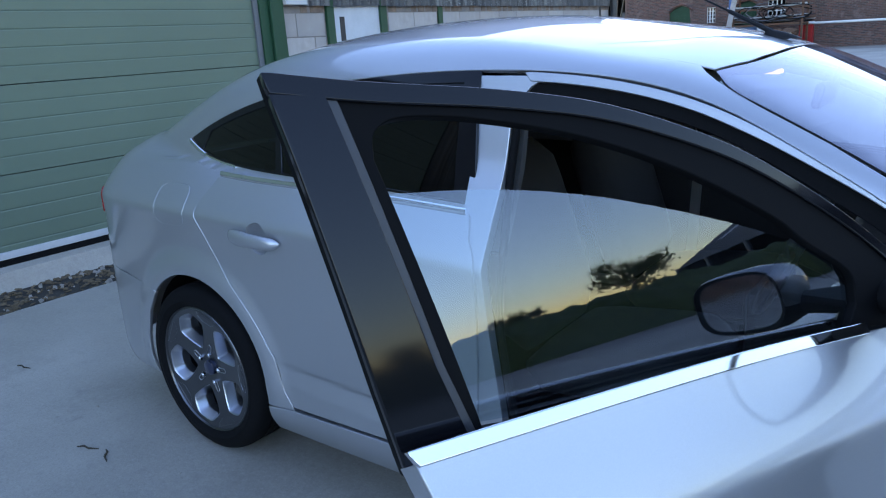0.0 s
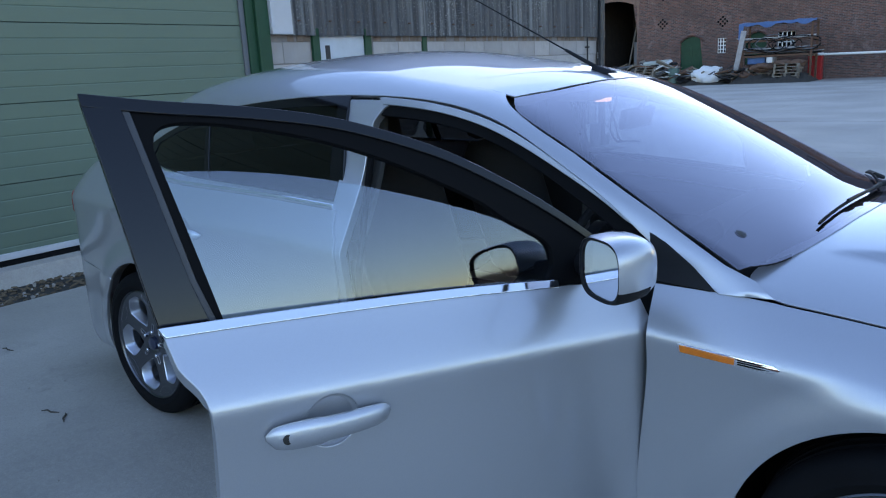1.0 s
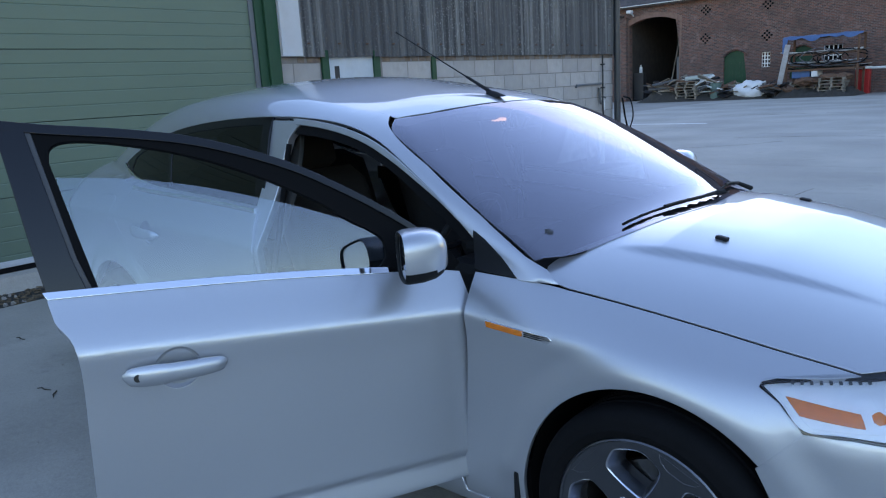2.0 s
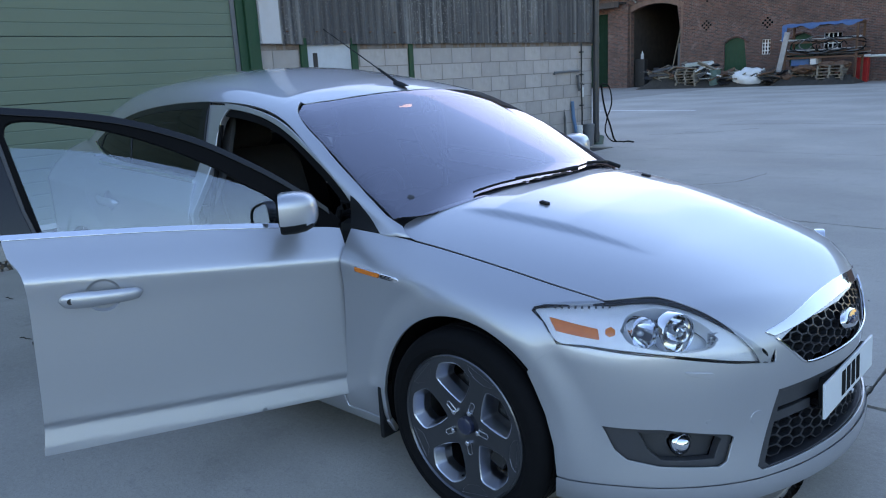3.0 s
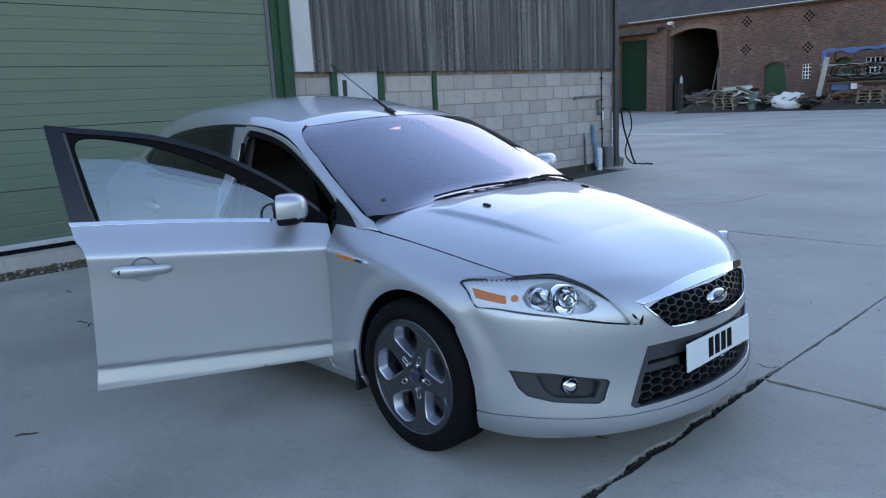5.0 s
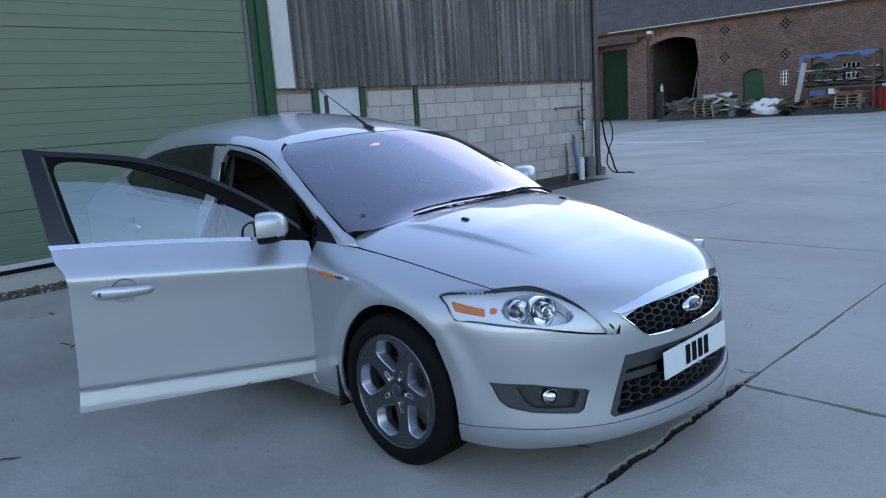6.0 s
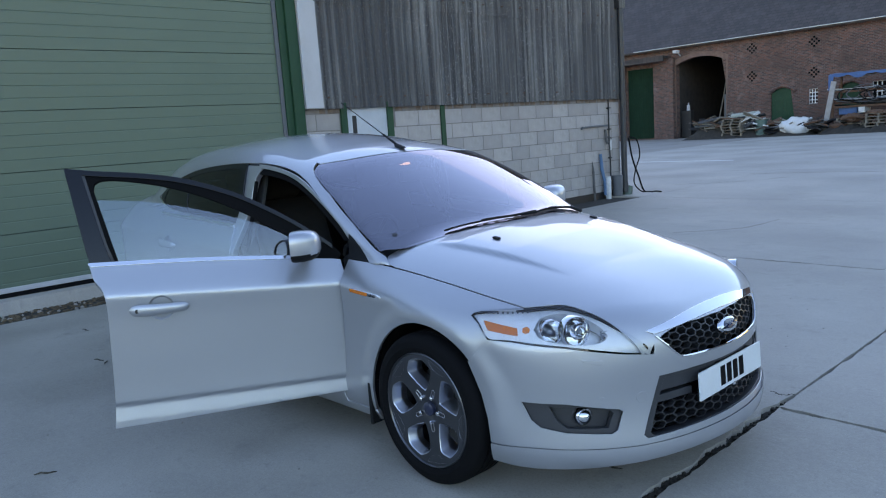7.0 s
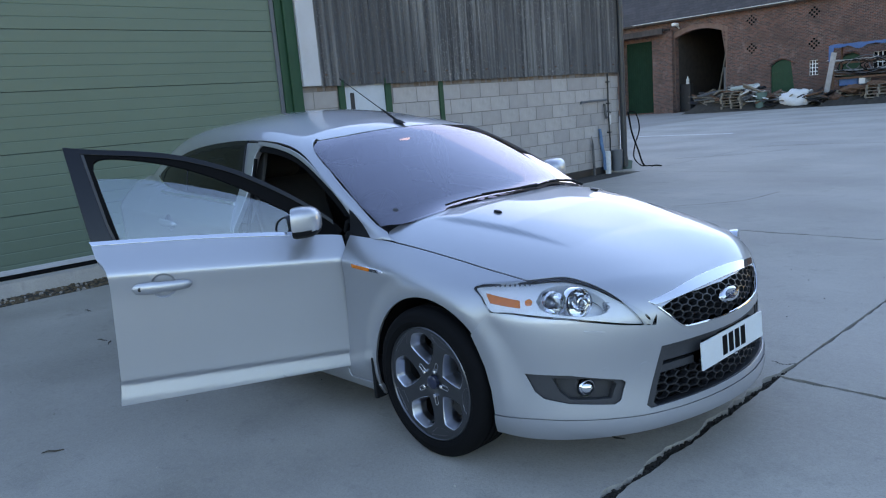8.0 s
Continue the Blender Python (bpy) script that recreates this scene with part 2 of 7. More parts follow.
def skin(name, view, loops, mat, parent, h=0.022, rim=0.014, lift=0.0, flip=False, origin=(0, 0, 0), label="", f=None, stretch=1.0):
    """A panel of the body: an outline in a view, laid on the body's form, with turned-in edges. flip: the panel of the other side."""
    field = f or body
    q, faces, ids = sheet(loops, h, stretch)
    o, d = view(q)
    p = meet(o, d, field)
    n = skin_normal(p, field)
    p = p + n * lift
    a = p[faces]
    up = np.einsum("ij,ij->i", np.cross(a[:, 1] - a[:, 0], a[:, 2] - a[:, 0]), n[faces[:, 0]]) < 0
    faces = faces.copy()
    faces[up] = faces[up][:, ::-1]
    V, N, F = [p], [n], [tuple(t) for t in faces]
    k = len(p)
    for loop in (ids if rim else []):
        e, en = p[loop], n[loop]
        tan = np.roll(e, -1, 0) - np.roll(e, 1, 0)
        out = np.cross(tan, en)
        out /= np.linalg.norm(out, axis=1)[:, None] + 1e-9
        c = e.mean(0)
        sign = np.sign(np.sum(np.einsum("ij,ij->i", out, e - c)))
        if loop is not ids[0]:
            sign = -sign
        out *= sign
        m = len(loop)
        b = min(0.003, abs(rim) * 0.3)
        rings = [(e, en), (e + out * b * 0.6 - en * b * 0.5, en * 0.6 + out * 0.8), (e + out * b * 0.8 - en * b * 1.6, out), (e + out * b * 0.8 - en * rim, out)]
        for pos, nor in rings:
            V.append(pos)
            N.append(nor / np.linalg.norm(nor, axis=1)[:, None])
        for r in range(3):
            for i in range(m):
                j = (i + 1) % m
                quad = [k + r * m + i, k + r * m + j, k + (r + 1) * m + j, k + (r + 1) * m + i]
                F.append(quad[::-1] if sign > 0 else quad)
        k += 4 * m
    V, N = np.vstack(V), np.vstack(N)
    if flip:
        V, N = V * (1, -1, 1), N * (1, -1, 1)
        F = [t[::-1] for t in F]
    return mesh_object(name, V, F, mat, parent, N, True, origin, label)


# ---- car body form ----
def spline(*knots):
    """A natural cubic through (x, value) knots, as a quick table."""
    ks = sorted(knots)
    x = np.array([k[0] for k in ks], float)
    v = np.array([k[1] for k in ks], float)
    n = len(x)
    h = np.diff(x)
    A = np.eye(n)
    b = np.zeros(n)
    for i in range(1, n - 1):
        A[i, i - 1:i + 2] = h[i - 1], 2 * (h[i - 1] + h[i]), h[i]
        b[i] = 6 * ((v[i + 1] - v[i]) / h[i] - (v[i] - v[i - 1]) / h[i - 1])
    m = np.linalg.solve(A, b)
    xs = np.linspace(x[0], x[-1], 3000)
    i = np.clip(np.searchsorted(x, xs) - 1, 0, n - 2)
    d, e = xs - x[i], x[i + 1] - xs
    vs = (m[i] * e ** 3 + m[i + 1] * d ** 3) / (6 * h[i]) + (v[i] / h[i] - m[i] * h[i] / 6) * e + (v[i + 1] / h[i] - m[i + 1] * h[i] / 6) * d
    return lambda q: np.interp(q, xs, vs)


def smax(a, b, k):
    h = np.maximum(k - np.abs(a - b), 0) / k
    return np.maximum(a, b) + h * h * k / 4


def smin(a, b, k):
    return -smax(-a, -b, k)


REAR, FRONT = -2.85, 0.0        # axles
WHEEL_Z, ARCH = 0.325, 0.372
plan_half = spline((-4.0, 0.72), (-3.75, 0.80), (-3.4, 0.868), (-2.85, 0.903), (-2.3, 0.908), (-1.7, 0.905), (-1.1, 0.895),
                   (-0.56, 0.880), (-0.1, 0.876), (0.3, 0.868), (0.5, 0.835), (0.7, 0.74), (0.95, 0.52))
side_low = spline((0.10, 0.10), (0.18, 0.04), (0.25, 0.010), (0.31, 0.009), (0.36, 0.012), (0.45, 0.016), (0.58, 0.016), (0.68, 0.013), (0.75, 0.008), (0.80, 0.004), (0.90, 0.012), (1.0, 0.014), (1.2, 0.02))


def side_in(z):
    """Inset of the flank by height: a soft hollow above the sill, a crisp crease, a plane leaning in above it."""
    return side_low(z) + 0.56 * 0.005 * np.logaddexp(0, (z - 0.80) / 0.005)


crease_line = spline((-4.0, 0.95), (-2.77, 0.925), (-1.6, 0.88), (-0.57, 0.80), (0.2, 0.765), (1.0, 0.75))
top_line = spline((-4.1, 1.0), (-3.9, 1.10), (-3.65, 1.175), (-3.45, 1.195), (-3.2, 1.185), (-2.6, 1.11), (-1.5, 1.06), (-0.6, 1.035), (-0.35, 1.015), (-0.1, 0.98),
                  (0.2, 0.925), (0.5, 0.845), (0.7, 0.765), (0.85, 0.68), (1.0, 0.57))
nose_line = spline((0.05, 0.80), (0.14, 0.87), (0.19, 0.912), (0.25, 0.92), (0.33, 0.905), (0.45, 0.893), (0.55, 0.892), (0.61, 0.885), (0.66, 0.872), (0.72, 0.85), (0.85, 0.78))
tail_line = spline((0.05, -3.70), (0.2, -3.80), (0.5, -3.86), (0.8, -3.83), (1.0, -3.78), (1.2, -3.70))
roof_line = spline((-3.8, 1.03), (-3.4, 1.215), (-3.1, 1.342), (-2.8, 1.443), (-2.5, 1.494), (-2.1, 1.513), (-1.7, 1.494), (-1.4, 1.450), (-1.1, 1.402), (-0.8, 1.335), (-0.4, 1.2))
glass_half = spline((-3.7, 0.62), (-3.3, 0.68), (-2.9, 0.735), (-2.4, 0.770), (-1.66, 0.790), (-1.0, 0.790), (-0.55, 0.780), (-0.2, 0.745))


def ease(v):
    v = np.clip(v, 0, 1)
    return v * v * (3 - 2 * v)


def flank_half(x, z):
    """Half width of the body side by length and height."""
    inset = side_in(z - (crease_line(x) - 0.80) * np.clip((z - 0.40) / 0.35, 0, 1))
    half = plan_half(x) - inset
    for axle in (REAR, FRONT):
        r = np.hypot(x - axle, z - WHEEL_Z)
        half = half + 0.017 * 0.5 * (1 + np.cos(np.pi * np.clip((r - 0.385) / 0.10, 0, 1))) * np.clip((z - 0.2) / 0.15, 0, 1)
    low = 0.349 + (-0.61 - x) * 0.053
    fold = np.clip((x + 2.45) / 0.15, 0, 1) * np.clip((-0.60 - x) / 0.012, 0, 1)
    return half + fold * np.minimum(-0.009 + 0.13 * (low - z), 0.0) / (1 + np.exp(np.clip((z - low) / 0.003, -30, 30)))


def lower_body(x, a, z):
    fs = a - flank_half(x, z)
    shoulder = 0.07 * ease((-0.28 - x) / 0.3) * ease((x + 3.45) / 0.6) * ease((a - 0.68) / 0.1)
    swage = 0.007 * (1 - np.tanh((a - 0.53 + 0.19 * (x + 0.155)) / 0.009)) * np.clip((x + 0.26) / 0.12, 0, 1) * np.clip((0.42 - x) / 0.3, 0, 1)
    ft = (z - top_line(x) - swage - shoulder + 0.118 * (a / 0.75) ** 3.3) * 0.90
    ff = (x - nose_line(z) + 0.5 * a * a) * 0.85
    fr = (tail_line(z) + 0.28 * a * a - x) * 0.9
    f = smax(smax(fs, ff, 0.16), ft, 0.07)
    return smax(f, fr, 0.22)


def greenhouse(x, a, z):
    q = np.maximum(z - 0.97, -0.08)
    fs = (a - glass_half(x) + 0.20 * q + 0.22 * q * np.abs(q)) * 0.92
    ft = (z - roof_line(x) + 0.19 * a * a) * 0.93
    s = -(x + 0.25) - 0.36 * a * a
    fw = (z - 0.980 - 0.490 * s - 0.06 * s * (0.79 - s)) * 0.88
    f = smax(fs, ft, 0.10)
    f = smax(f, fw, 0.04)
    return np.maximum(np.maximum(f, 0.90 - z), -3.62 - x)


def body(x, y, z):
    """Below zero inside the car's outer skin."""
    a = np.sqrt(y * y + 1e-6)
    return smin(lower_body(x, a, z), greenhouse(x, a, z), 0.02)


def side_form(x, y, z):
    """The flank alone, as the doors' frames follow it."""
    a = np.sqrt(y * y + 1e-6)
    q = np.maximum(z - 0.97, -0.08)
    fs = (a - glass_half(x) + 0.20 * q + 0.22 * q * np.abs(q)) * 0.92
    return smin(a - flank_half(x, z), np.maximum(fs, 0.90 - z), 0.012)


def glass_form(x, y, z):
    """The plane of the side glass, carried on below the waist."""
    q = np.maximum(z - 0.97, -0.08)
    return (np.sqrt(y * y + 1e-6) - glass_half(x) + 0.20 * q + 0.22 * q * np.abs(q)) * 0.92


def flank(x, y, z):
    """The pressed side of the doors, below the glass."""
    return np.sqrt(y * y + 1e-6) - flank_half(x, z)


def shell(x, y, z):
    """The body without its glasshouse."""
    return lower_body(x, np.sqrt(y * y + 1e-6), z)


def skin_normal(p, f=body, e=0.004):
    g = np.stack([f(*(p + np.eye(3)[i] * e).T) - f(*(p - np.eye(3)[i] * e).T) for i in range(3)], 1)
    return g / np.linalg.norm(g, axis=1)[:, None]


def meet(o, d, f=body, steps=60):
    """Where the rays o + t d first meet the skin."""
    t = np.zeros(len(o))
    for _ in range(steps):
        t += np.clip(f(*(o + d * t[:, None]).T), -0.05, 0.4) * 0.8
    return o + d * t[:, None]


def from_side(q):
    o = np.column_stack([q[:, 0], np.full(len(q), -1.15), q[:, 1]])
    return o, np.tile((0.0, 1.0, 0.0), (len(q), 1))


def from_top(q):
    o = np.column_stack([q, np.full(len(q), 1.7)])
    return o, np.tile((0.0, 0.0, -1.0), (len(q), 1))


def from_tail(q):
    """As from_nose, round an axis in the boot: 0 straight back, positive to the right."""
    c, s = -np.cos(np.radians(q[:, 0])), -np.sin(np.radians(q[:, 0]))
    d = np.column_stack([c, s, 0 * c])
    return d * 1.3 + np.column_stack([np.full(len(q), -3.0), 0 * c, q[:, 1]]), -d


def from_nose(q):
    """q: angle in degrees round an upright axis under the bonnet (0 ahead, positive to the right), height."""
    c, s = np.cos(np.radians(q[:, 0])), -np.sin(np.radians(q[:, 0]))
    d = np.column_stack([c, s, 0 * c])
    return d * 1.3 + np.column_stack([np.full(len(q), -0.1), 0 * c, q[:, 1]]), -d

# ---- the car ----
car = tagged(new("car"), "silver saloon car with its driver's door wide open", "car")
HINGE, OPEN = (-0.60, -0.85, 0.0), 67


def arc(cx, cz, r, a0, a1, n=40):
    return [(cx + r * math.cos(radians(a)), cz + r * math.sin(radians(a))) for a in np.linspace(a0, a1, n)]


def front_arch(r=ARCH, a0=45, a1=192):
    return arc(FRONT, WHEEL_Z, r, a0, a1)


def roof_edge(x, a=0.55):
    q = np.array([(v, -a) for v in x])
    return [(v, z) for v, z in zip(x, meet(*from_top(q))[:, 2])]


# upper edge of the side windows, and the waist
dlo_top = spline((-3.06, 1.143), (-2.92, 1.200), (-2.7, 1.268), (-2.4, 1.325), (-2.1, 1.352), (-1.72, 1.362), (-1.42, 1.345), (-1.22, 1.312), (-1.04, 1.255), (-0.855, 1.162), (-0.68, 1.055), (-0.56, 0.965), (-0.43, 0.90))
waist = spline((-3.06, 1.143), (-2.95, 1.098), (-2.83, 1.068), (-2.69, 1.052), (-2.2, 1.032), (-1.65, 1.005), (-1.1, 0.965), (-0.57, 0.905))
GAP = 0.0025

# wing
hood_side = smooth_line([(-0.313, 0.757), (-0.13, 0.748), (0.06, 0.737), (0.25, 0.722), (0.413, 0.697)], 8)
hood_edge = meet(*from_top(np.array([(x, -y - 0.008) for x, y in hood_side])), shell)
wing_top = [(-0.574, 0.905), (-0.50, 0.902), (-0.42, 0.898)]
wing = wing_top + [(q[0], q[2]) for q in hood_edge] + [(0.365, 0.772), (0.268, 0.769), (0.243, 0.762), (0.240, 0.752), (0.288, 0.727), (0.342, 0.675)]
wing += front_arch(a0=45.0, a1=188) + [(-0.372, 0.232), (-0.598, 0.228)] + smooth_line([(-0.597, 0.28), (-0.583, 0.5), (-0.566, 0.70), (-0.566, 0.80), (-0.574, 0.905)][:-1], 6)

# doors
door_low = [(-0.603, 0.28), (-0.590, 0.5), (-0.572, 0.70), (-0.572, 0.80), (-0.580, 0.903)]
door_edge_r = [(-1.60, 0.875), (-1.606, 0.65), (-1.618, 0.42), (-1.632, 0.306)]
door_skin = smooth_line(door_low, 6) + [(x, float(waist(x))) for x in np.linspace(-0.62, -1.62, 20)] + [(-1.650, 1.006)] + smooth_line([(-1.638, 0.955), *door_edge_r], 5) + [(-1.1, 0.292)]
rear_skin = [(x, float(waist(x))) for x in np.linspace(-1.658, -2.685, 20)] + smooth_line([(-2.70, 1.046), (-2.765, 0.948), (-2.735, 0.87), (-2.64, 0.723), (-2.515, 0.59), (-2.428, 0.458), (-2.395, 0.345), (-2.36, 0.30)], 6) + [(-1.64, 0.306)] + smooth_line([(-1.624, 0.42), (-1.611, 0.65), (-1.605, 0.875), (-1.643, 0.955)], 5)

# body side: pillar, rail, rear quarter in one pressing
sf_top = [(-0.43, 0.957), (-0.6, 1.058), (-0.85, 1.195), (-1.0, 1.268), (-1.10, 1.318)] + roof_edge(np.linspace(-1.16, -2.72, 26))
deck_edge = roof_edge(np.linspace(-2.76, -3.55, 14), 0.56)
quarter = [(-3.60, 1.06)]
tail_pts = meet(*from_tail(np.array([(52.0, z) for z in (0.985, 0.93, 0.86, 0.78, 0.70, 0.64)])))
tail_edge = [(q[0], q[2]) for q in tail_pts] + [(-3.35, 0.625), (-3.19, 0.60)]
side_loop = [(-0.318, 0.892), (-0.36, 0.925)] + sf_top + deck_edge + quarter + tail_edge + arc(REAR, WHEEL_Z, ARCH, 133, -6, 30) + [(-2.366, 0.288), (-2.401, 0.345)]
side_loop += smooth_line([(-2.434, 0.458), (-2.521, 0.592), (-2.645, 0.725), (-2.741, 0.87), (-2.771, 0.948), (-2.707, 1.050)], 6) + [(-2.73, 1.054)]
side_loop += [(x, float(waist(x))) for x in np.linspace(-2.78, -3.05, 10)] + [(x, float(dlo_top(x)) + 0.004) for x in np.linspace(-3.06, -0.45, 60)] + [(-0.43, 0.899)]


def scaled(loop, k, dx=0.0, dz=0.0):
    c = np.mean(np.array(loop), 0)
    return [tuple(c + (np.array(q) - c) * k + (dx, dz)) for q in loop]


def grown(loop, d, stretch=1.0):
    """The outline moved outwards by d metres (inwards below zero)."""
    q = np.array(loop, float) * (stretch, 1.0)
    t = np.roll(q, -1, 0) - np.roll(q, 1, 0)
    n = np.column_stack([t[:, 1], -t[:, 0]]) / (np.linalg.norm(t, axis=1)[:, None] + 1e-9)
    area = np.sum(q[:, 0] * np.roll(q[:, 1], -1) - np.roll(q[:, 0], -1) * q[:, 1])
    return [tuple(v) for v in (q + n * d * np.sign(area)) / (stretch, 1.0)]


def round_loop(cx, cz, rx, rz, n=28, power=2.0):
    out = []
    for t in np.linspace(0, 2 * math.pi, n, endpoint=False):
        c, s = math.cos(t), math.sin(t)
        out.append((cx + rx * math.copysign(abs(c) ** (2 / power), c), cz + rz * math.copysign(abs(s) ** (2 / power), s)))
    return out


SIDE_H = 0.013
GRIP, REAR_GRIP = (-1.395, 0.800), (-2.445, 0.872)
flap = round_loop(-2.93, 0.945, 0.095, 0.072, 40, 4.5)


def pull_handle(cx, cz, parent, origin, flip, key):
    """A bar handle over a dished cup."""
    s = -1 if flip else 1
    y0 = float(meet(*from_side(np.array([(cx, cz)])), flank)[0, 1])
    n = skin_normal(np.array([(cx, y0, cz)]), flank)[0]
    bm = bmesh.new()
    rings = []
    for i in range(7):
        r = 0.0548 * math.cos(math.radians(i * 14.5))
        d = -0.021 * math.sin(math.radians(i * 14.5)) - 0.0005
        ring = []
        for t in np.linspace(0, 2 * math.pi, 28, endpoint=False):
            q = np.array([cx + 0.006 + r * math.cos(t), y0, cz + 0.003 + r * math.sin(t)])
            q[1] = float(meet(*from_side(q[None, [0, 2]]), flank)[0, 1]) - d
            ring.append(bm.verts.new((q[0], q[1] * s, q[2])))
        rings.append(ring)
    for a, b in zip(rings, rings[1:]):
        for k in range(28):
            bm.faces.new((a[k], a[(k + 1) % 28], b[(k + 1) % 28], b[k]))
    bm.faces.new(rings[-1])
    part("handle_cup", bm, PAINT, parent, origin=origin, smooth=True, label="dished silver cup")
    bm = bmesh.new()
    rings = []
    for u in np.linspace(-1, 1, 19):
        x = cx + u * 0.122
        e = max(0.0, 1 - abs(u) ** 6) ** 0.5
        hz, hy = 0.005 + 0.0185 * e * (1.15 if u < -0.2 else 1 - 0.15 * max(u, 0)), 0.004 + 0.009 * e
        arch = 0.006 + 0.020 * (1 - u * u) ** 0.5
        z = cz - 0.004 * u + 0.003
        y = float(meet(*from_side(np.array([(x, z)])), flank)[0, 1]) - arch
        rings.append([bm.verts.new((x, (y + hy * math.cos(t)) * s, z + hz * math.sin(t))) for t in np.linspace(0, 2 * math.pi, 14, endpoint=False)])
    for a, b in zip(rings, rings[1:]):
        for k in range(14):
            bm.faces.new((a[k], a[(k + 1) % 14], b[(k + 1) % 14], b[k]))
    bm.faces.new(rings[0])
    bm.faces.new(rings[-1])
    part("door_handle", bm, PAINT, parent, origin=origin, smooth=True)
    if key:
        x, z = cx - 0.088, cz + 0.006
        y = float(meet(*from_side(np.array([(x, z)])), flank)[0, 1])
        bm = bmesh.new()
        rod(bm, (x, y - 0.020, z), (x, y - 0.0318, z), 0.0095, seg=20)
        box(bm, x - 0.0012, x + 0.0012, y - 0.0324, y - 0.030, z - 0.006, z + 0.006)
        part("key_barrel", bm, STEEL, parent, origin=origin, smooth=True)


cup = [(GRIP[0] + 0.006 + 0.055 * math.cos(t), GRIP[1] + 0.003 + 0.055 * math.sin(t)) for t in np.linspace(0, 2 * math.pi, 28, endpoint=False)]
rear_cup = [(q[0] - GRIP[0] + REAR_GRIP[0], q[1] - GRIP[1] + REAR_GRIP[1]) for q in cup]
strip_front = [(x, float(waist(x)) - 0.001) for x in np.linspace(-0.80, -1.648, 24)] + [(x, float(waist(x)) + 0.013) for x in np.linspace(-1.656, -0.80, 24)]
pane_r = [(x, float(waist(x)) + 0.020) for x in np.linspace(-1.735, -2.46, 14)] + [(x, float(dlo_top(x)) - 0.028) for x in np.linspace(-2.50, -1.745, 14)]
pane_q = [(x, float(waist(x)) + 0.020) for x in np.linspace(-2.49, -2.95, 12)] + [(x, float(dlo_top(x)) - 0.022) for x in np.linspace(-2.90, -2.52, 10)]
frame_r = [(x, float(waist(x)) + 0.016) for x in np.linspace(-1.664, -2.99, 30)] + [(x, float(dlo_top(x)) - 0.001) for x in np.linspace(-3.03, -1.70, 40)]

# the glazed part of the front doors
frame_top = smooth_line([(-0.566, 0.925), (-0.625, 0.990), (-0.768, 1.102), (-0.91, 1.194), (-1.052, 1.270), (-1.242, 1.339), (-1.408, 1.374), (-1.60, 1.400), (-1.714, 1.419)], 6)
frame_out = frame_top + [(-1.70, 1.33), (-1.662, 1.07), (-1.645, 0.970)] + [(x, float(waist(x)) - 0.035) for x in np.linspace(-1.60, -0.82, 20)] + [(-0.80, float(waist(-0.80)) - 0.020)] + [(x, float(waist(x)) + 0.002) for x in np.linspace(-0.76, -0.585, 6)]
frame_hole = smooth_line([(-0.79, 0.975), (-0.80, 1.032), (-0.90, 1.100), (-0.968, 1.152), (-1.132, 1.242), (-1.295, 1.308), (-1.45, 1.348), (-1.555, 1.362), (-1.600, 1.350), (-1.610, 1.318)], 5) + [(-1.540, 0.990)] + [(x, float(waist(x)) - 0.012) for x in np.linspace(-1.50, -0.83, 14)]
rail = [q for q in frame_top if q[0] < -0.60]
top_trim = rail + [(x + 0.003, z - 0.020) for x, z in rail[::-1]]
post_cover = [(-1.711, 1.396), (-1.70, 1.33), (-1.662, 1.07), (-1.645, 0.972), (-1.558, 0.972), (-1.590, 1.08), (-1.652, 1.389)]
post_edge = [(-1.650, 1.387), (-1.588, 1.08), (-1.556, 0.975), (-1.546, 0.975), (-1.578, 1.08), (-1.638, 1.385)]
pane_open = smooth_line([(-0.78, 1.030), (-0.879, 1.085), (-1.033, 1.149), (-1.201, 1.205), (-1.337, 1.242), (-1.467, 1.266), (-1.597, 1.280)], 5) + [(-1.555, 1.00)] + [(x, float(waist(x)) - 0.004) for x in np.linspace(-1.5, -0.78, 12)]
frame_shut = [(x, float(waist(x)) + 0.013) for x in np.linspace(-1.65, -0.60, 30)] + [(x, float(dlo_top(x)) - 0.002) for x in np.linspace(-0.62, -1.695, 40)]
pane_shut = [(x, float(waist(x)) + 0.022) for x in np.linspace(-1.58, -0.84, 20)] + [(x, float(dlo_top(x)) - 0.030) for x in np.linspace(-0.86, -1.60, 26)]
sail = [(-0.578, 0.913), (-0.44, 0.902), (-0.50, 0.953), (-0.56, 0.996), (-0.604, 1.020), (-0.592, 0.96)]
marker = [(-0.492, 0.792), (-0.285, 0.777), (-0.272, 0.769), (-0.285, 0.762), (-0.488, 0.772)]
marker_amber = [(-0.486, 0.789), (-0.365, 0.780), (-0.365, 0.768), (-0.483, 0.775)]
sill_loop = [(-0.372, 0.178), (-0.372, 0.226), (-0.600, 0.222), (-0.61, 0.268), (-1.1, 0.282), (-1.62, 0.296), (-2.35, 0.284), (-2.42, 0.281), (-2.478, 0.279), (-2.492, 0.178)]


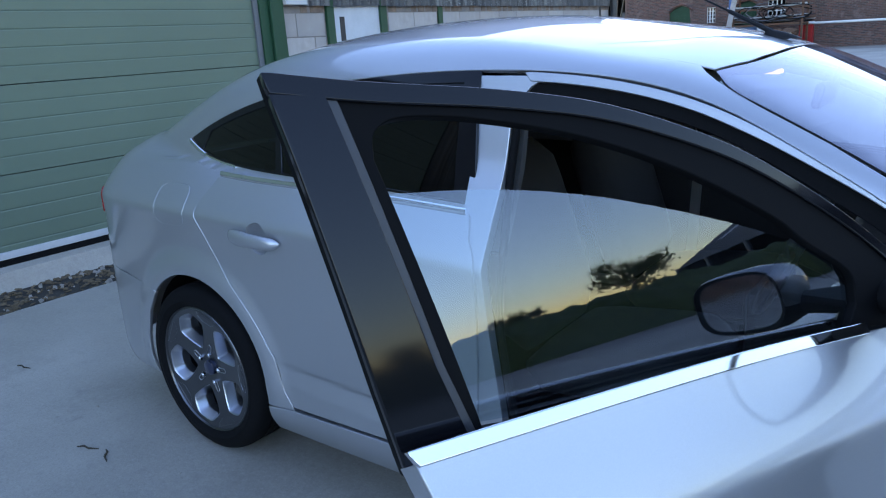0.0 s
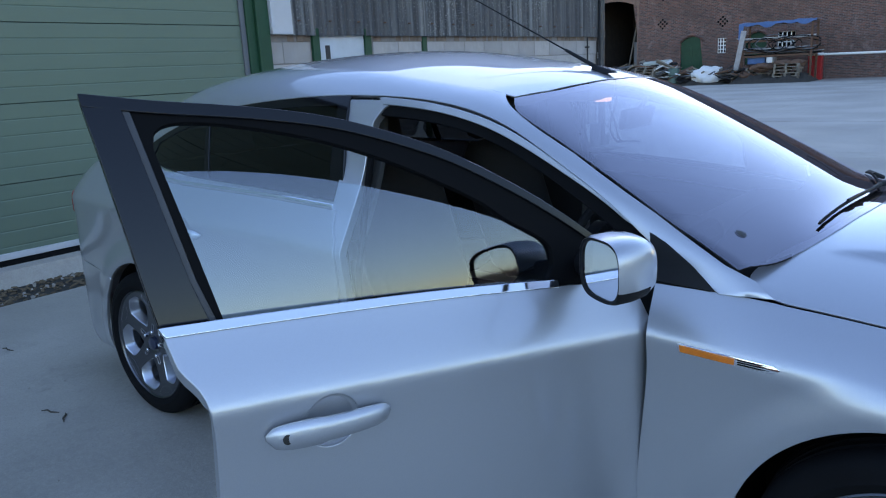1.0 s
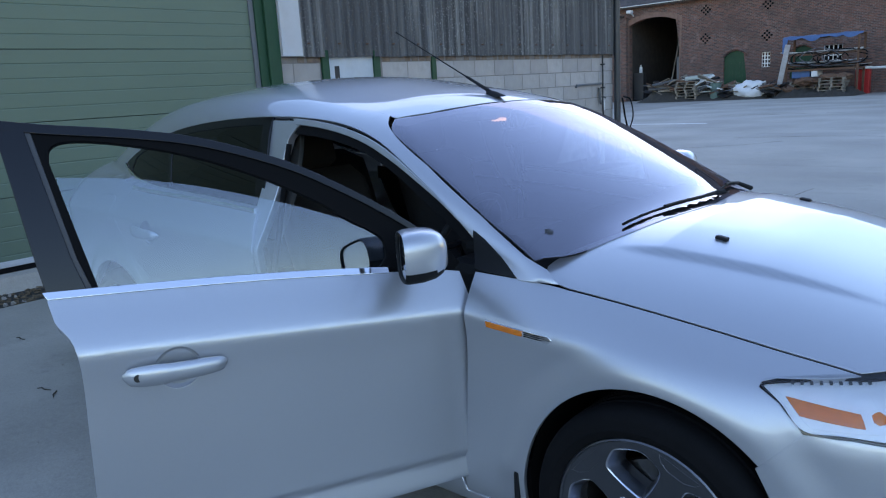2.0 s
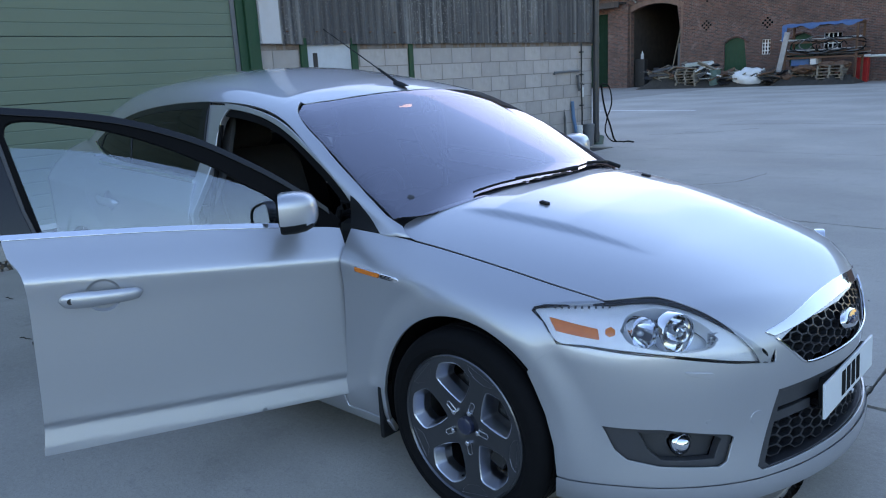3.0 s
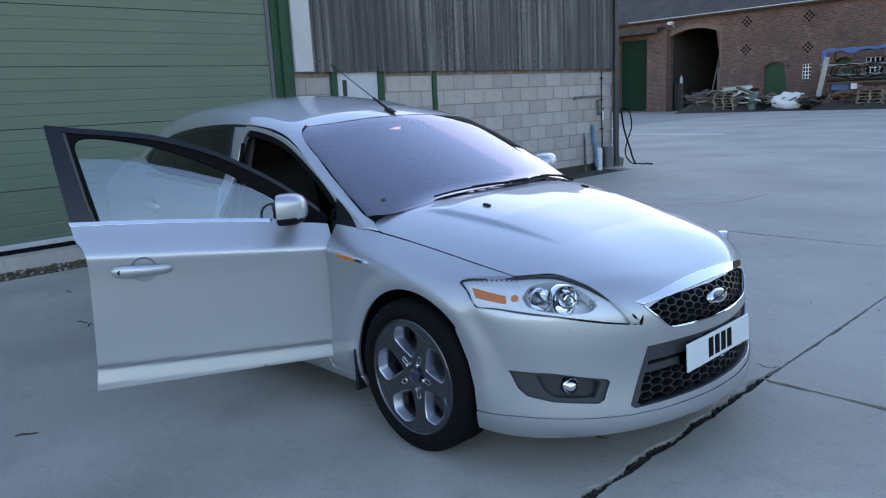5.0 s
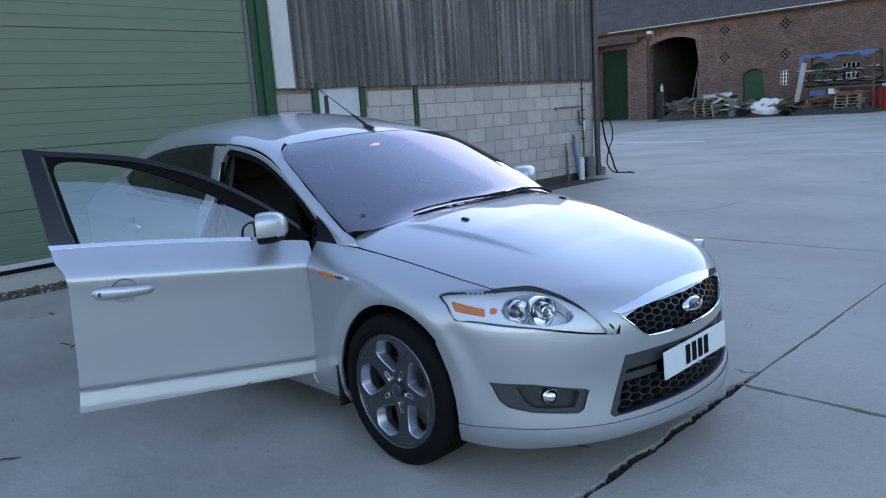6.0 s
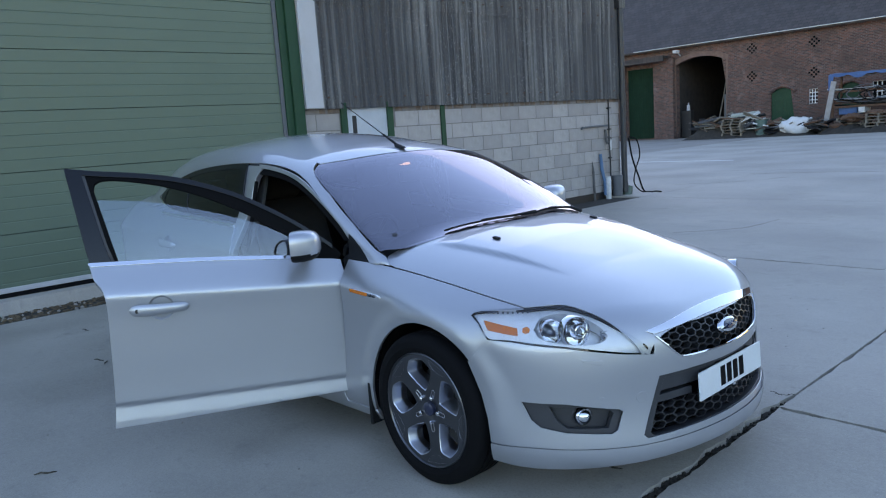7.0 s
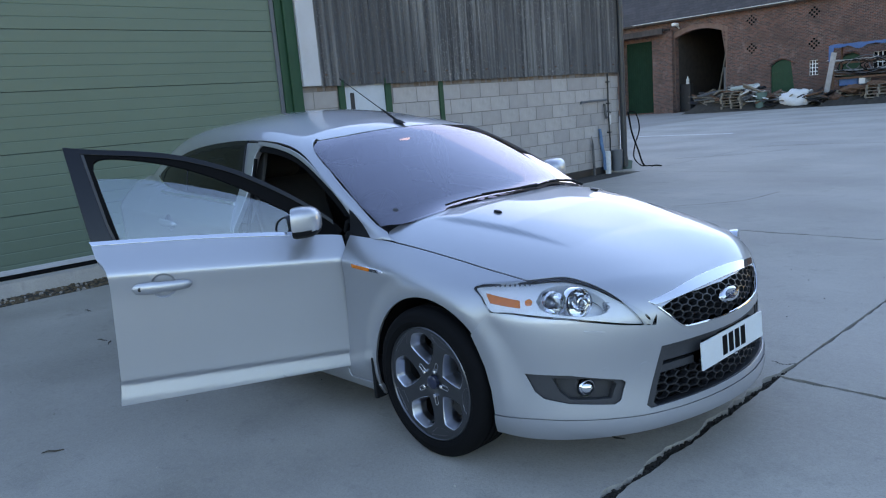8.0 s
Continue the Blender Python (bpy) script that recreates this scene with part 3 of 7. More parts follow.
def mirror(parent, origin, flip):
    """Door mirror: lacquered cap, black lower bowl and arm, silvered glass facing back."""
    s = -1 if flip else 1
    rows = [(-0.822, 0.97, 0.96), (-0.81, 1.0, 1.02), (-0.77, 1.0, 1.03), (-0.735, 0.95, 0.96), (-0.713, 0.82, 0.80), (-0.700, 0.62, 0.58), (-0.692, 0.30, 0.28)]
    cy, cz, wy, wz = -0.972, 1.010, 0.088, 0.068

    def ring(bm, x, ky, kz, keep, grow=0.0):
        out = []
        for t in np.linspace(0, 2 * math.pi, 40, endpoint=False):
            c, q = math.cos(t), math.sin(t)
            y = cy + (wy + grow) * ky * math.copysign(abs(c) ** 0.62, c)
            z = cz + (wz + grow) * kz * math.copysign(abs(q) ** 0.62, q) - 0.06 * (y - cy) * kz
            out.append((x + 0.24 * (y - cy), y, z))
        return out
    for name, mat, upper in (("mirror_cap", PAINT, True), ("mirror_bowl", BLACK_PLASTIC, False)):
        bm = bmesh.new()
        rings = [[bm.verts.new((p[0], p[1] * s, p[2])) for p in ring(bm, *r, True, 0.001 if upper else 0.0)] for r in rows]
        split = range(40)
        for a, b in zip(rings, rings[1:]):
            for k in split:
                j = (k + 1) % 40
                f = (a[k], a[j], b[j], b[k])
                if (sum(v.co.z for v in f) / 4 > cz - 0.030) == upper:
                    bm.faces.new(f)
        if upper:
            bm.faces.new(rings[-1])
        for v in [v for v in bm.verts if not v.link_faces]:
            bm.verts.remove(v)
        part(name, bm, mat, parent, origin=origin, smooth=True, angle=60)
    bm = bmesh.new()
    outer, inner = ring(bm, -0.822, 0.97, 0.96, True), ring(bm, -0.819, 0.89, 0.87, True)
    lip = ring(bm, -0.813, 0.89, 0.87, True)
    vs = [[bm.verts.new((p[0], p[1] * s, p[2])) for p in q] for q in (outer, inner, lip)]
    for a, b in zip(vs, vs[1:]):
        for k in range(40):
            bm.faces.new((a[k], a[(k + 1) % 40], b[(k + 1) % 40], b[k]))
    part("mirror_rim", bm, BLACK_PLASTIC, parent, origin=origin)
    bm = bmesh.new()
    front = [bm.verts.new((p[0] + 0.003, p[1] * s, p[2])) for p in ring(bm, -0.819, 0.895, 0.875, True)]
    back = [bm.verts.new((p[0] + 0.006, p[1] * s, p[2])) for p in ring(bm, -0.819, 0.895, 0.875, True)]
    bm.faces.new(front)
    bm.faces.new(back[::-1])
    for k in range(40):
        bm.faces.new((front[k], back[k], back[(k + 1) % 40], front[(k + 1) % 40]))
    part("mirror_glass", bm, CHROME, parent, origin=origin, label="silvered mirror glass")
    bm = bmesh.new()
    tube(bm, [(-0.70, -0.77 * s, 0.965), (-0.72, -0.83 * s, 0.97), (-0.735, -0.88 * s, 0.978), (-0.745, -0.92 * s, 0.985)], [0.032, 0.026, 0.024, 0.024], 14)
    part("mirror_arm", bm, BLACK_PLASTIC, parent, origin=origin, smooth=True)


def glazed_frame(parent, origin, flip, pane, lowered):
    if lowered:
        skin("window_frame", from_side, [frame_out, frame_hole], SEAL, parent, 0.02, 0.018, -0.006, flip, origin, "dull black window frame", glass_form)
        skin("frame_trim", from_side, [top_trim], BLACK_GLOSS, parent, 0.012, 0.012, 0.001, flip, origin, "", side_form)
    else:
        skin("window_frame", from_side, [frame_shut, pane], SEAL, parent, 0.02, 0.02, -0.004, flip, origin, "dull black window frame")
    skin("pillar_cover", from_side, [post_cover], BLACK_GLOSS, parent, 0.015, 0.012, 0.001, flip, origin, "gloss black pillar cover", glass_form)
    skin("pillar_edge", from_side, [post_edge], GREY_PLASTIC, parent, 0.01, 0.006, -0.003, flip, origin, "", glass_form)
    skin("window_pane", from_side, [pane], SIDE_GLASS, parent, 0.03, 0.0, -0.020, flip, origin, "half lowered clear glass" if lowered else "clear side glass", glass_form).visible_shadow = False
    skin("waist_strip", from_side, [strip_front], CHROME, parent, 0.012, 0.010, 0.004, flip, origin, "bright chrome strip", side_form)


def strip_bar(xs, parent, flip, inner):
    """A domed bright moulding along the waist, on the shoulder's edge or (inner) against the glass."""
    q = np.array([(x, float(waist(x)) + 0.007) for x in xs])
    y = meet(*from_side(q + (0, 0.016)))[:, 1] - 0.005 if inner else np.minimum(meet(*from_side(q))[:, 1], meet(*from_side(q), side_form)[:, 1]) - 0.002
    s = -1 if flip else 1
    bm = bmesh.new()
    rings = [[bm.verts.new((x, (v + 0.006 * math.cos(t)) * s, z + 0.0105 * math.sin(t))) for t in np.linspace(0, 2 * math.pi, 12, endpoint=False)] for (x, z), v in zip(q, y)]
    for a, b in zip(rings, rings[1:]):
        for k in range(12):
            bm.faces.new((a[k], a[(k + 1) % 12], b[(k + 1) % 12], b[k]))
    bm.faces.new(rings[0])
    bm.faces.new(rings[-1])
    part("waist_strip", bm, CHROME, parent, smooth=True)


for other in (False, True):
    skin("front_wing", from_side, [wing], PAINT, car, SIDE_H, flip=other, f=shell)
    frame_side = skin("side_frame", from_side, [side_loop, flap] if not other else [side_loop], PAINT, car, SIDE_H, flip=other)
    rd = skin("rear_door", from_side, [rear_skin, rear_cup], PAINT, car, SIDE_H, flip=other, f=flank)
    pull_handle(*REAR_GRIP, rd, (0, 0, 0), other, False)
    skin("window_frame", from_side, [frame_r, pane_r, pane_q], BLACK_GLOSS, rd, 0.02, 0.01, 0.001, other)
    skin("window_pane", from_side, [pane_r], DARK_GLASS, rd, 0.03, 0.0, -0.003, other)
    skin("quarter_pane", from_side, [pane_q], DARK_GLASS, rd, 0.03, 0.0, -0.003, other)
    strip_bar(np.linspace(-1.664, -2.686, 26), rd, other, False)
    skin("waist_ledge", from_side, [[(x, float(waist(x)) - 0.004) for x in np.linspace(-1.664, -2.96, 30)] + [(x, float(waist(x)) + 0.017) for x in np.linspace(-2.95, -1.664, 30)]], PAINT, rd, 0.012, 0.0, -0.004, other)
    strip_bar(np.linspace(-2.714, -3.045, 12), frame_side, other, True)
    skin("sail_panel", from_side, [sail], BLACK_PLASTIC, frame_side, 0.014, 0.01, 0.0015, other)
    mk = skin("side_marker", from_side, [marker], CHROME, car, 0.012, 0.006, 0.003, other, label="chrome side marker with amber lens")
    skin("marker_lens", from_side, [marker_amber], AMBER, mk, 0.01, 0.004, 0.007, other)
    for k in range(3):
        z0 = 0.7795 - 0.0045 * k
        skin("slat", from_side, [[(-0.358, z0), (-0.292, z0 - 0.0045), (-0.292, z0 - 0.0065), (-0.358, z0 - 0.002)]], DARK, mk, 0.02, 0.002, 0.0045, other)
    skin("sill", from_side, [sill_loop], PAINT, car, 0.02, 0.02, 0.004, other)
    skin("tail_lamp", from_tail, [[(57, 0.955), (57, 0.86), (46, 0.80), (33, 0.80), (33, 0.92), (44, 0.96)]], RED_LENS, car, 0.02, 0.01, 0.005, other, stretch=0.0157)
    if other:
        pd = skin("passenger_door", from_side, [door_skin], PAINT, car, SIDE_H, flip=True, f=flank)
        glazed_frame(pd, (0, 0, 0), True, pane_shut, False)
        mirror(pd, (0, 0, 0), True)
skin("fuel_flap", from_side, [scaled(flap, 0.965)], PAINT, car, SIDE_H, 0.006)

door = skin("driver_door", from_side, [door_skin, cup], PAINT, car, SIDE_H, rim=0.008, origin=HINGE, label="open silver front door", f=flank)
door.matrix_basis = pose(*HINGE, 0, 0, OPEN)
glazed_frame(door, HINGE, False, pane_open, True)
pull_handle(*GRIP, door, HINGE, False, True)
mirror(door, HINGE, False)
skin("door_trim", from_side, [scaled(door_skin, 0.93)], FABRIC, door, 0.05, 0.03, -0.055, False, HINGE, "dark inner door panel", side_form)
skin("door_shell", from_side, [scaled(door_skin, 0.992)], PAINT, door, 0.05, 0.042, -0.012, False, HINGE, "", side_form)

# bonnet, roof, boot lid
hood_front = smooth_line([(0.413, 0.697), (0.466, 0.648), (0.525, 0.593), (0.625, 0.555), (0.725, 0.511), (0.784, 0.462), (0.792, 0.432)], 6)
hood_rear = smooth_line([(-0.235, 0.0), (-0.25, 0.2), (-0.29, 0.45), (-0.36, 0.62), (-0.385, 0.70), (-0.36, 0.742), (-0.318, 0.755)], 6)
hood_half = hood_rear + hood_side[1:] + hood_front[1:] + [(0.812, 0.30), (0.834, 0.15), (0.842, 0.0)]


def both(half):
    return [(x, -y) for x, y in half] + [(x, y) for x, y in half[::-1][1:-1]]


skin("bonnet", from_top, [both(hood_half)], PAINT, car, 0.014, 0.005, f=shell)
roof_half = [(-1.055, 0.0), (-1.065, 0.25), (-1.085, 0.42), (-1.125, 0.55)] + [(x, 0.55) for x in np.linspace(-1.2, -2.72, 12)] + [(-2.70, 0.3), (-2.69, 0.0)]
skin("roof", from_top, [both(roof_half)], PAINT, car, 0.03, rim=0.004)
rear_half = [(-2.70, 0.0), (-2.71, 0.3), (-2.73, 0.545), (-3.1, 0.555), (-3.36, 0.56), (-3.40, 0.3), (-3.41, 0)]
skin("rear_screen", from_top, [both(rear_half)], DARK_GLASS, car, 0.04, rim=0.004)
boot_half = [(-3.42, 0.0), (-3.41, 0.3), (-3.375, 0.56), (-3.56, 0.56), (-3.66, 0.56), (-3.74, 0.3), (-3.76, 0.0)]
skin("boot_lid", from_top, [both(boot_half)], PAINT, car)
skin("tail_panel", from_tail, [[(51.6, 0.96), (51.6, 0.645), (0, 0.645), (-51.6, 0.645), (-51.6, 0.96), (-40, 0.975), (0, 0.985), (40, 0.975)]], PAINT, car, 0.03, stretch=0.0157)
skin("rear_bumper", from_tail, [[(51.6, 0.640), (62, 0.622), (83, 0.592), (78.6, 0.50), (76.4, 0.40), (75.9, 0.30), (76.4, 0.22), (0, 0.25), (-76.4, 0.22), (-75.9, 0.30), (-76.4, 0.40), (-78.6, 0.50), (-83, 0.592), (-62, 0.622), (-51.6, 0.640)]], PAINT, car, 0.025, stretch=0.0157)

# cowl below the screen, windscreen
skin("cowl", from_top, [both([(-0.20, 0.0), (-0.22, 0.2), (-0.26, 0.45), (-0.33, 0.66), (-0.37, 0.735), (-0.50, 0.735), (-0.50, 0.4), (-0.45, 0.0)])], BLACK_PLASTIC, car, 0.03, 0.0, -0.008, f=shell)
pillar_y = [abs(q[1]) - 0.004 for q in meet(*from_side(np.array([(-0.40, 0.943), (-0.50, 1.002), (-0.60, 1.058), (-0.85, 1.195), (-1.0, 1.268), (-1.07, 1.303)])))]
ws_half = smooth_line([(-0.205, 0.0), (-0.225, 0.2), (-0.265, 0.44), (-0.325, 0.62), (-0.40, pillar_y[0])], 5)[:-1]
ws_half += smooth_line([(-0.40, pillar_y[0]), (-0.50, pillar_y[1]), (-0.60, pillar_y[2]), (-0.85, pillar_y[3]), (-1.0, pillar_y[4]), (-1.07, pillar_y[5]), (-1.116, 0.570)], 5)[:-1]
ws_half += smooth_line([(-1.116, 0.570), (-1.07, 0.42), (-1.05, 0.25), (-1.04, 0.0)], 5)
screen_ob = skin("windscreen", from_top, [both(ws_half)], SCREEN_GLASS, car, 0.04, rim=0.0, lift=0.002)
screen_ob.visible_shadow = False
skin("screen_border", from_top, [both(ws_half), scaled(both(ws_half), 0.985, -0.002)], BLACK_PLASTIC, screen_ob, 0.02, 0.0, -0.003, label="dark baked glass border")

# nose
lamp_loop = smooth_line([(67.2, 0.755), (66.0, 0.766), (58.0, 0.776), (52.7, 0.776), (48.0, 0.779), (42.8, 0.774), (37.5, 0.748), (32.0, 0.693), (28.0, 0.642), (25.4, 0.596)], 5)
lamp_loop += smooth_line([(26.0, 0.590), (33.0, 0.612), (44.9, 0.652), (56.8, 0.676), (62.4, 0.677), (65.0, 0.726), (67.1, 0.753)], 5)[:-1]
bump_top = [(62.3, 0.6745), (56.8, 0.6735), (44.9, 0.649), (33.0, 0.609), (25.2, 0.589), (24.9, 0.602), (24.7, 0.630), (24.4, 0.655), (18.2, 0.566), (14.6, 0.551), (0.0, 0.548)]
bump_low = [(0, 0.264), (10, 0.262), (21, 0.258), (29, 0.258), (40, 0.266), (52, 0.275), (62.4, 0.273)]
bump_half = bump_top + bump_low + [(62.8, 0.366), (64.3, 0.46), (66.2, 0.53), (67.7, 0.580), (65.0, 0.628)]
k = len(bump_top)


def mirrored(half, cut):
    """Right half (first part to the middle at the top, then from the middle below) to a whole loop."""
    top, low = half[:cut], half[cut:]
    return top + [(-a, z) for a, z in top[:-1][::-1]] + [(-a, z) for a, z in low[1:][::-1]] + low


intake = [(24.2, 0.505), (26.0, 0.42), (29.0, 0.292), (28.0, 0.276), (14, 0.284), (0, 0.288)]
intake = intake + [(-a, z) for a, z in intake[:-1][::-1]] + [(-14, 0.508), (0, 0.506), (14, 0.508)]
fog_hole = [(55.0, 0.449), (45.5, 0.441), (34.0, 0.404), (33.2, 0.392), (34.6, 0.325), (36.0, 0.313), (45.7, 0.329), (51.0, 0.350), (53.0, 0.378)]
fog_left = [(-a, z) for a, z in fog_hole]
DEG = 0.0157
bumper = skin("front_bumper", from_nose, [mirrored(bump_half, k), intake, fog_hole, fog_left], PAINT, car, 0.018, 0.006, stretch=DEG)
split_half = [(62.4, 0.2715), (52, 0.2735), (40, 0.2645), (29, 0.2565), (21, 0.2565), (10, 0.2605), (0, 0.2625), (0, 0.205), (10, 0.203), (25, 0.195), (40, 0.190), (52, 0.186), (62.8, 0.184)]
skin("front_splitter", from_nose, [mirrored(split_half, 7)], PAINT, car, 0.015, 0.03, 0.004, stretch=DEG)
skin("splitter_tray", from_nose, [mirrored([(62, 0.20), (40, 0.205), (0, 0.21), (0, 0.17), (40, 0.165), (62, 0.165)], 3)], DARK, car, 0.05, 0.0, -0.05, stretch=DEG)


def on_nose(ang, z, depth=0.0):
    p = meet(*from_nose(np.array([(ang, z)])))
    n = skin_normal(p)
    return p[0] + n[0] * depth, n[0]


def face_to(p, n):
    return Matrix.Translation(Vector(p)) @ Vector(n).to_track_quat("Y", "Z").to_matrix().to_4x4()


def round_lamp(name, p, n, profile, mat, parent, seg=32):
    bm = bmesh.new()
    revolve(bm, profile, seg)
    bmesh.ops.transform(bm, matrix=face_to(p, n), verts=bm.verts)
    return part(name, bm, mat, parent, smooth=True, angle=50)


BOWL = material("lamp_bowl", (0.80, 0.81, 0.83), 0.3, 0.1, vary=0.08, scale=40)
for sgn in (1, -1):
    loop = [(a * sgn, z) for a, z in lamp_loop]
    lamp = skin("headlamp", from_nose, [grown(loop, 0.0015, DEG)], LENS, car, 0.02, 0.0, 0.0005, stretch=DEG, label="clear headlamp with amber indicator")
    lamp.visible_shadow = False
    skin("lamp_seal", from_nose, [grown(loop, 0.003, DEG), grown(loop, -0.003, DEG)], SEAL, lamp, 0.012, 0.008, -0.002, stretch=DEG)
    chamber = [(a * sgn, z) for a, z in smooth_line([(51.8, 0.724), (50.0, 0.758), (45.5, 0.770), (41.0, 0.762), (37.2, 0.728), (35.4, 0.690), (36.6, 0.662), (41.0, 0.656), (46.0, 0.668), (50.2, 0.688), (51.8, 0.724)], 4)[:-1]]
    skin("lamp_bowl", from_nose, [grown(loop, -0.001, DEG), chamber], BOWL, lamp, 0.016, 0.05, -0.014, stretch=DEG)
    skin("lamp_chamber", from_nose, [scaled(chamber, 1.04)], BOWL, lamp, 0.02, 0.0, -0.075, stretch=DEG)
    bm = bmesh.new()
    tube(bm, [on_nose(a, z, -0.018)[0] for a, z in chamber], 0.0022, 6, True)
    part("chamber_rim", bm, CHROME, lamp, smooth=True)
    strip_in = [(64.0 * sgn, 0.745), (55.5 * sgn, 0.725), (55.3 * sgn, 0.700), (62.6 * sgn, 0.713)]
    skin("indicator", from_nose, [strip_in], AMBER, lamp, 0.014, 0.008, -0.011, stretch=DEG, label="amber indicator bar")
    skin("lamp_trim", from_nose, [[(65.0 * sgn, 0.757), (53.5 * sgn, 0.757), (53.0 * sgn, 0.690), (61.5 * sgn, 0.690)], strip_in], BOWL, lamp, 0.016, 0.006, -0.013, stretch=DEG)
    ahead = Vector((0.93, -0.36 * sgn, 0.05)).normalized()
    for ang, z, r, dep in ((47.6, 0.722, 0.043, -0.034), (42.2, 0.712, 0.054, -0.020)):
        p, n = on_nose(ang * sgn, z, dep)
        round_lamp("reflector", p, ahead, [(0.010, -0.046), (r * 0.45, -0.040), (r * 0.75, -0.026), (r * 0.93, -0.008), (r, 0.004), (r + 0.003, 0.007), (r + 0.005, 0.003), (r + 0.005, -0.03)], CHROME, lamp)
        if r < 0.05:
            round_lamp("bulb", p, ahead, [(0.0, -0.004), (0.008, -0.007), (0.012, -0.016), (0.013, -0.042)], SATIN, lamp, 20)
    p, n = on_nose(41.0 * sgn, 0.714, -0.030)
    round_lamp("projector", p, ahead, [(0.0, 0.016), (0.008, 0.014), (0.015, 0.007), (0.018, -0.002), (0.018, -0.03)], LENS, lamp)
    round_lamp("projector_core", p, ahead, [(0.0, -0.004), (0.010, -0.006), (0.013, -0.02)], SATIN, lamp, 20)
    round_lamp("projector_ring", p, ahead, [(0.018, -0.002), (0.020, 0.003), (0.025, 0.001), (0.027, -0.010), (0.027, -0.03)], CHROME, lamp)
    for dz in (-0.024, 0.024):
        bm = bmesh.new()
        box(bm, -0.016, 0.006, -0.004, 0.004, dz - 0.006, dz + 0.006, 0.003)
        bmesh.ops.transform(bm, matrix=face_to(p - np.array(ahead) * 0.010, ahead), verts=bm.verts)
        part("lamp_shield", bm, BLACK_GLOSS, lamp)
    p, n = on_nose(53.0 * sgn, 0.708, -0.022)
    round_lamp("indicator_bulb", p, Vector((0.8, -0.6 * sgn, 0.0)).normalized(), [(0.0, 0.006), (0.012, 0.004), (0.022, -0.004), (0.027, -0.014)], AMBER, lamp, 20)
    p, n = on_nose(35.5 * sgn, 0.690, -0.026)
    bm = bmesh.new()
    for i in range(4):
        box(bm, -0.018, 0.018, -0.006, 0.006, -0.016 + 0.009 * i, -0.010 + 0.009 * i, 0.001)
    rod(bm, (0.004, 0.002, 0.0), (0.004, 0.016, 0.0), 0.010, 0.006, 14)
    bmesh.ops.transform(bm, matrix=face_to(p, ahead), verts=bm.verts)
    part("side_light", bm, SATIN, lamp)
    bm = bmesh.new()
    for i in range(9):
        p, n = on_nose((63.0 - i * 1.25) * sgn, 0.7655 + 0.0005 * i, -0.006)
        box(bm, -0.003, 0.003, -0.002, 0.002, -0.004, 0.004, 0, face_to(p, n))
    part("lens_ribs", bm, GREY_PLASTIC, lamp)
    # washer lid, bung, fog lamp
    skin("washer_lid", from_nose, [[(42.0 * sgn, 0.606), (41.4 * sgn, 0.598), (37.8 * sgn, 0.580), (37.2 * sgn, 0.590), (37.6 * sgn, 0.596)]], PAINT, bumper, 0.012, 0.006, 0.006, stretch=DEG)
    fr = [(a * sgn, z) for a, z in fog_hole]
    pocket = [(a * sgn, z) for a, z in [(49.2, 0.428), (42, 0.421), (36.0, 0.401), (35.0, 0.388), (36.4, 0.333), (42.0, 0.336), (45.5, 0.342), (47.6, 0.372)]]
    fog = skin("fog_lamp_bezel", from_nose, [scaled(fr, 1.01), pocket], GREY_PLASTIC, bumper, 0.018, 0.03, -0.014, stretch=DEG, label="dark grey fog lamp bezel")
    skin("fog_pocket", from_nose, [scaled(pocket, 1.01)], GREY_PLASTIC, bumper, 0.02, -0.035, -0.055, stretch=DEG)
    p, n = on_nose(41.6 * sgn, 0.378, -0.052)
    fwd = Vector((0.95, -0.30 * sgn, 0)).normalized()
    round_lamp("fog_lamp", p, fwd, [(0.0, 0.034), (0.012, 0.032), (0.024, 0.024), (0.029, 0.012), (0.031, 0.016), (0.034, 0.014), (0.036, 0.0), (0.036, -0.02)], CHROME, bumper, 28)
skin("towing_bung", from_nose, [round_loop(28.7, 0.436, 1.35, 0.020, 28)], PAINT, bumper, 0.008, 0.003, 0.0012, stretch=DEG)
skin("parking_sensor", from_nose, [round_loop(37.8, 0.452, 0.45, 0.006, 16)], PAINT, bumper, 0.006, 0.003, 0.001, stretch=DEG)


def honeycomb(name, loop, cell, depth, lift, parent, squash=0.72):
    """A lattice of hexagonal cells inside an outline of the nose."""
    loop_m = np.array(loop) * (DEG, 1.0)
    lo, hi = loop_m.min(0), loop_m.max(0)
    dx, dz = cell * 1.5, cell * math.sqrt(3) * squash
    verts, faces = [], []
    i = 0
    x = lo[0]
    while x < hi[0] + cell:
        z = lo[1] - (dz / 2 if i % 2 else 0)
        while z < hi[1] + dz:
            if inside(np.array([(x, z)]), loop_m)[0]:
                base = len(verts)
                for k, lf in ((0.995, lift), (0.87, lift), (0.80, lift - depth)):
                    q = np.array([((x + cell * k * math.cos(math.radians(a))) / DEG, z + cell * k * squash * math.sin(math.radians(a))) for a in range(0, 360, 60)])
                    p = meet(*from_nose(q))
                    verts += list(p + skin_normal(p) * lf)
                for r in range(2):
                    for k in range(6):
                        j = (k + 1) % 6
                        faces.append((base + r * 6 + k, base + r * 6 + j, base + r * 6 + 6 + j, base + r * 6 + 6 + k))
            z += dz
        x += dx
        i += 1
    return mesh_object(name, verts, faces, MESH_PLASTIC, parent, smooth=False)


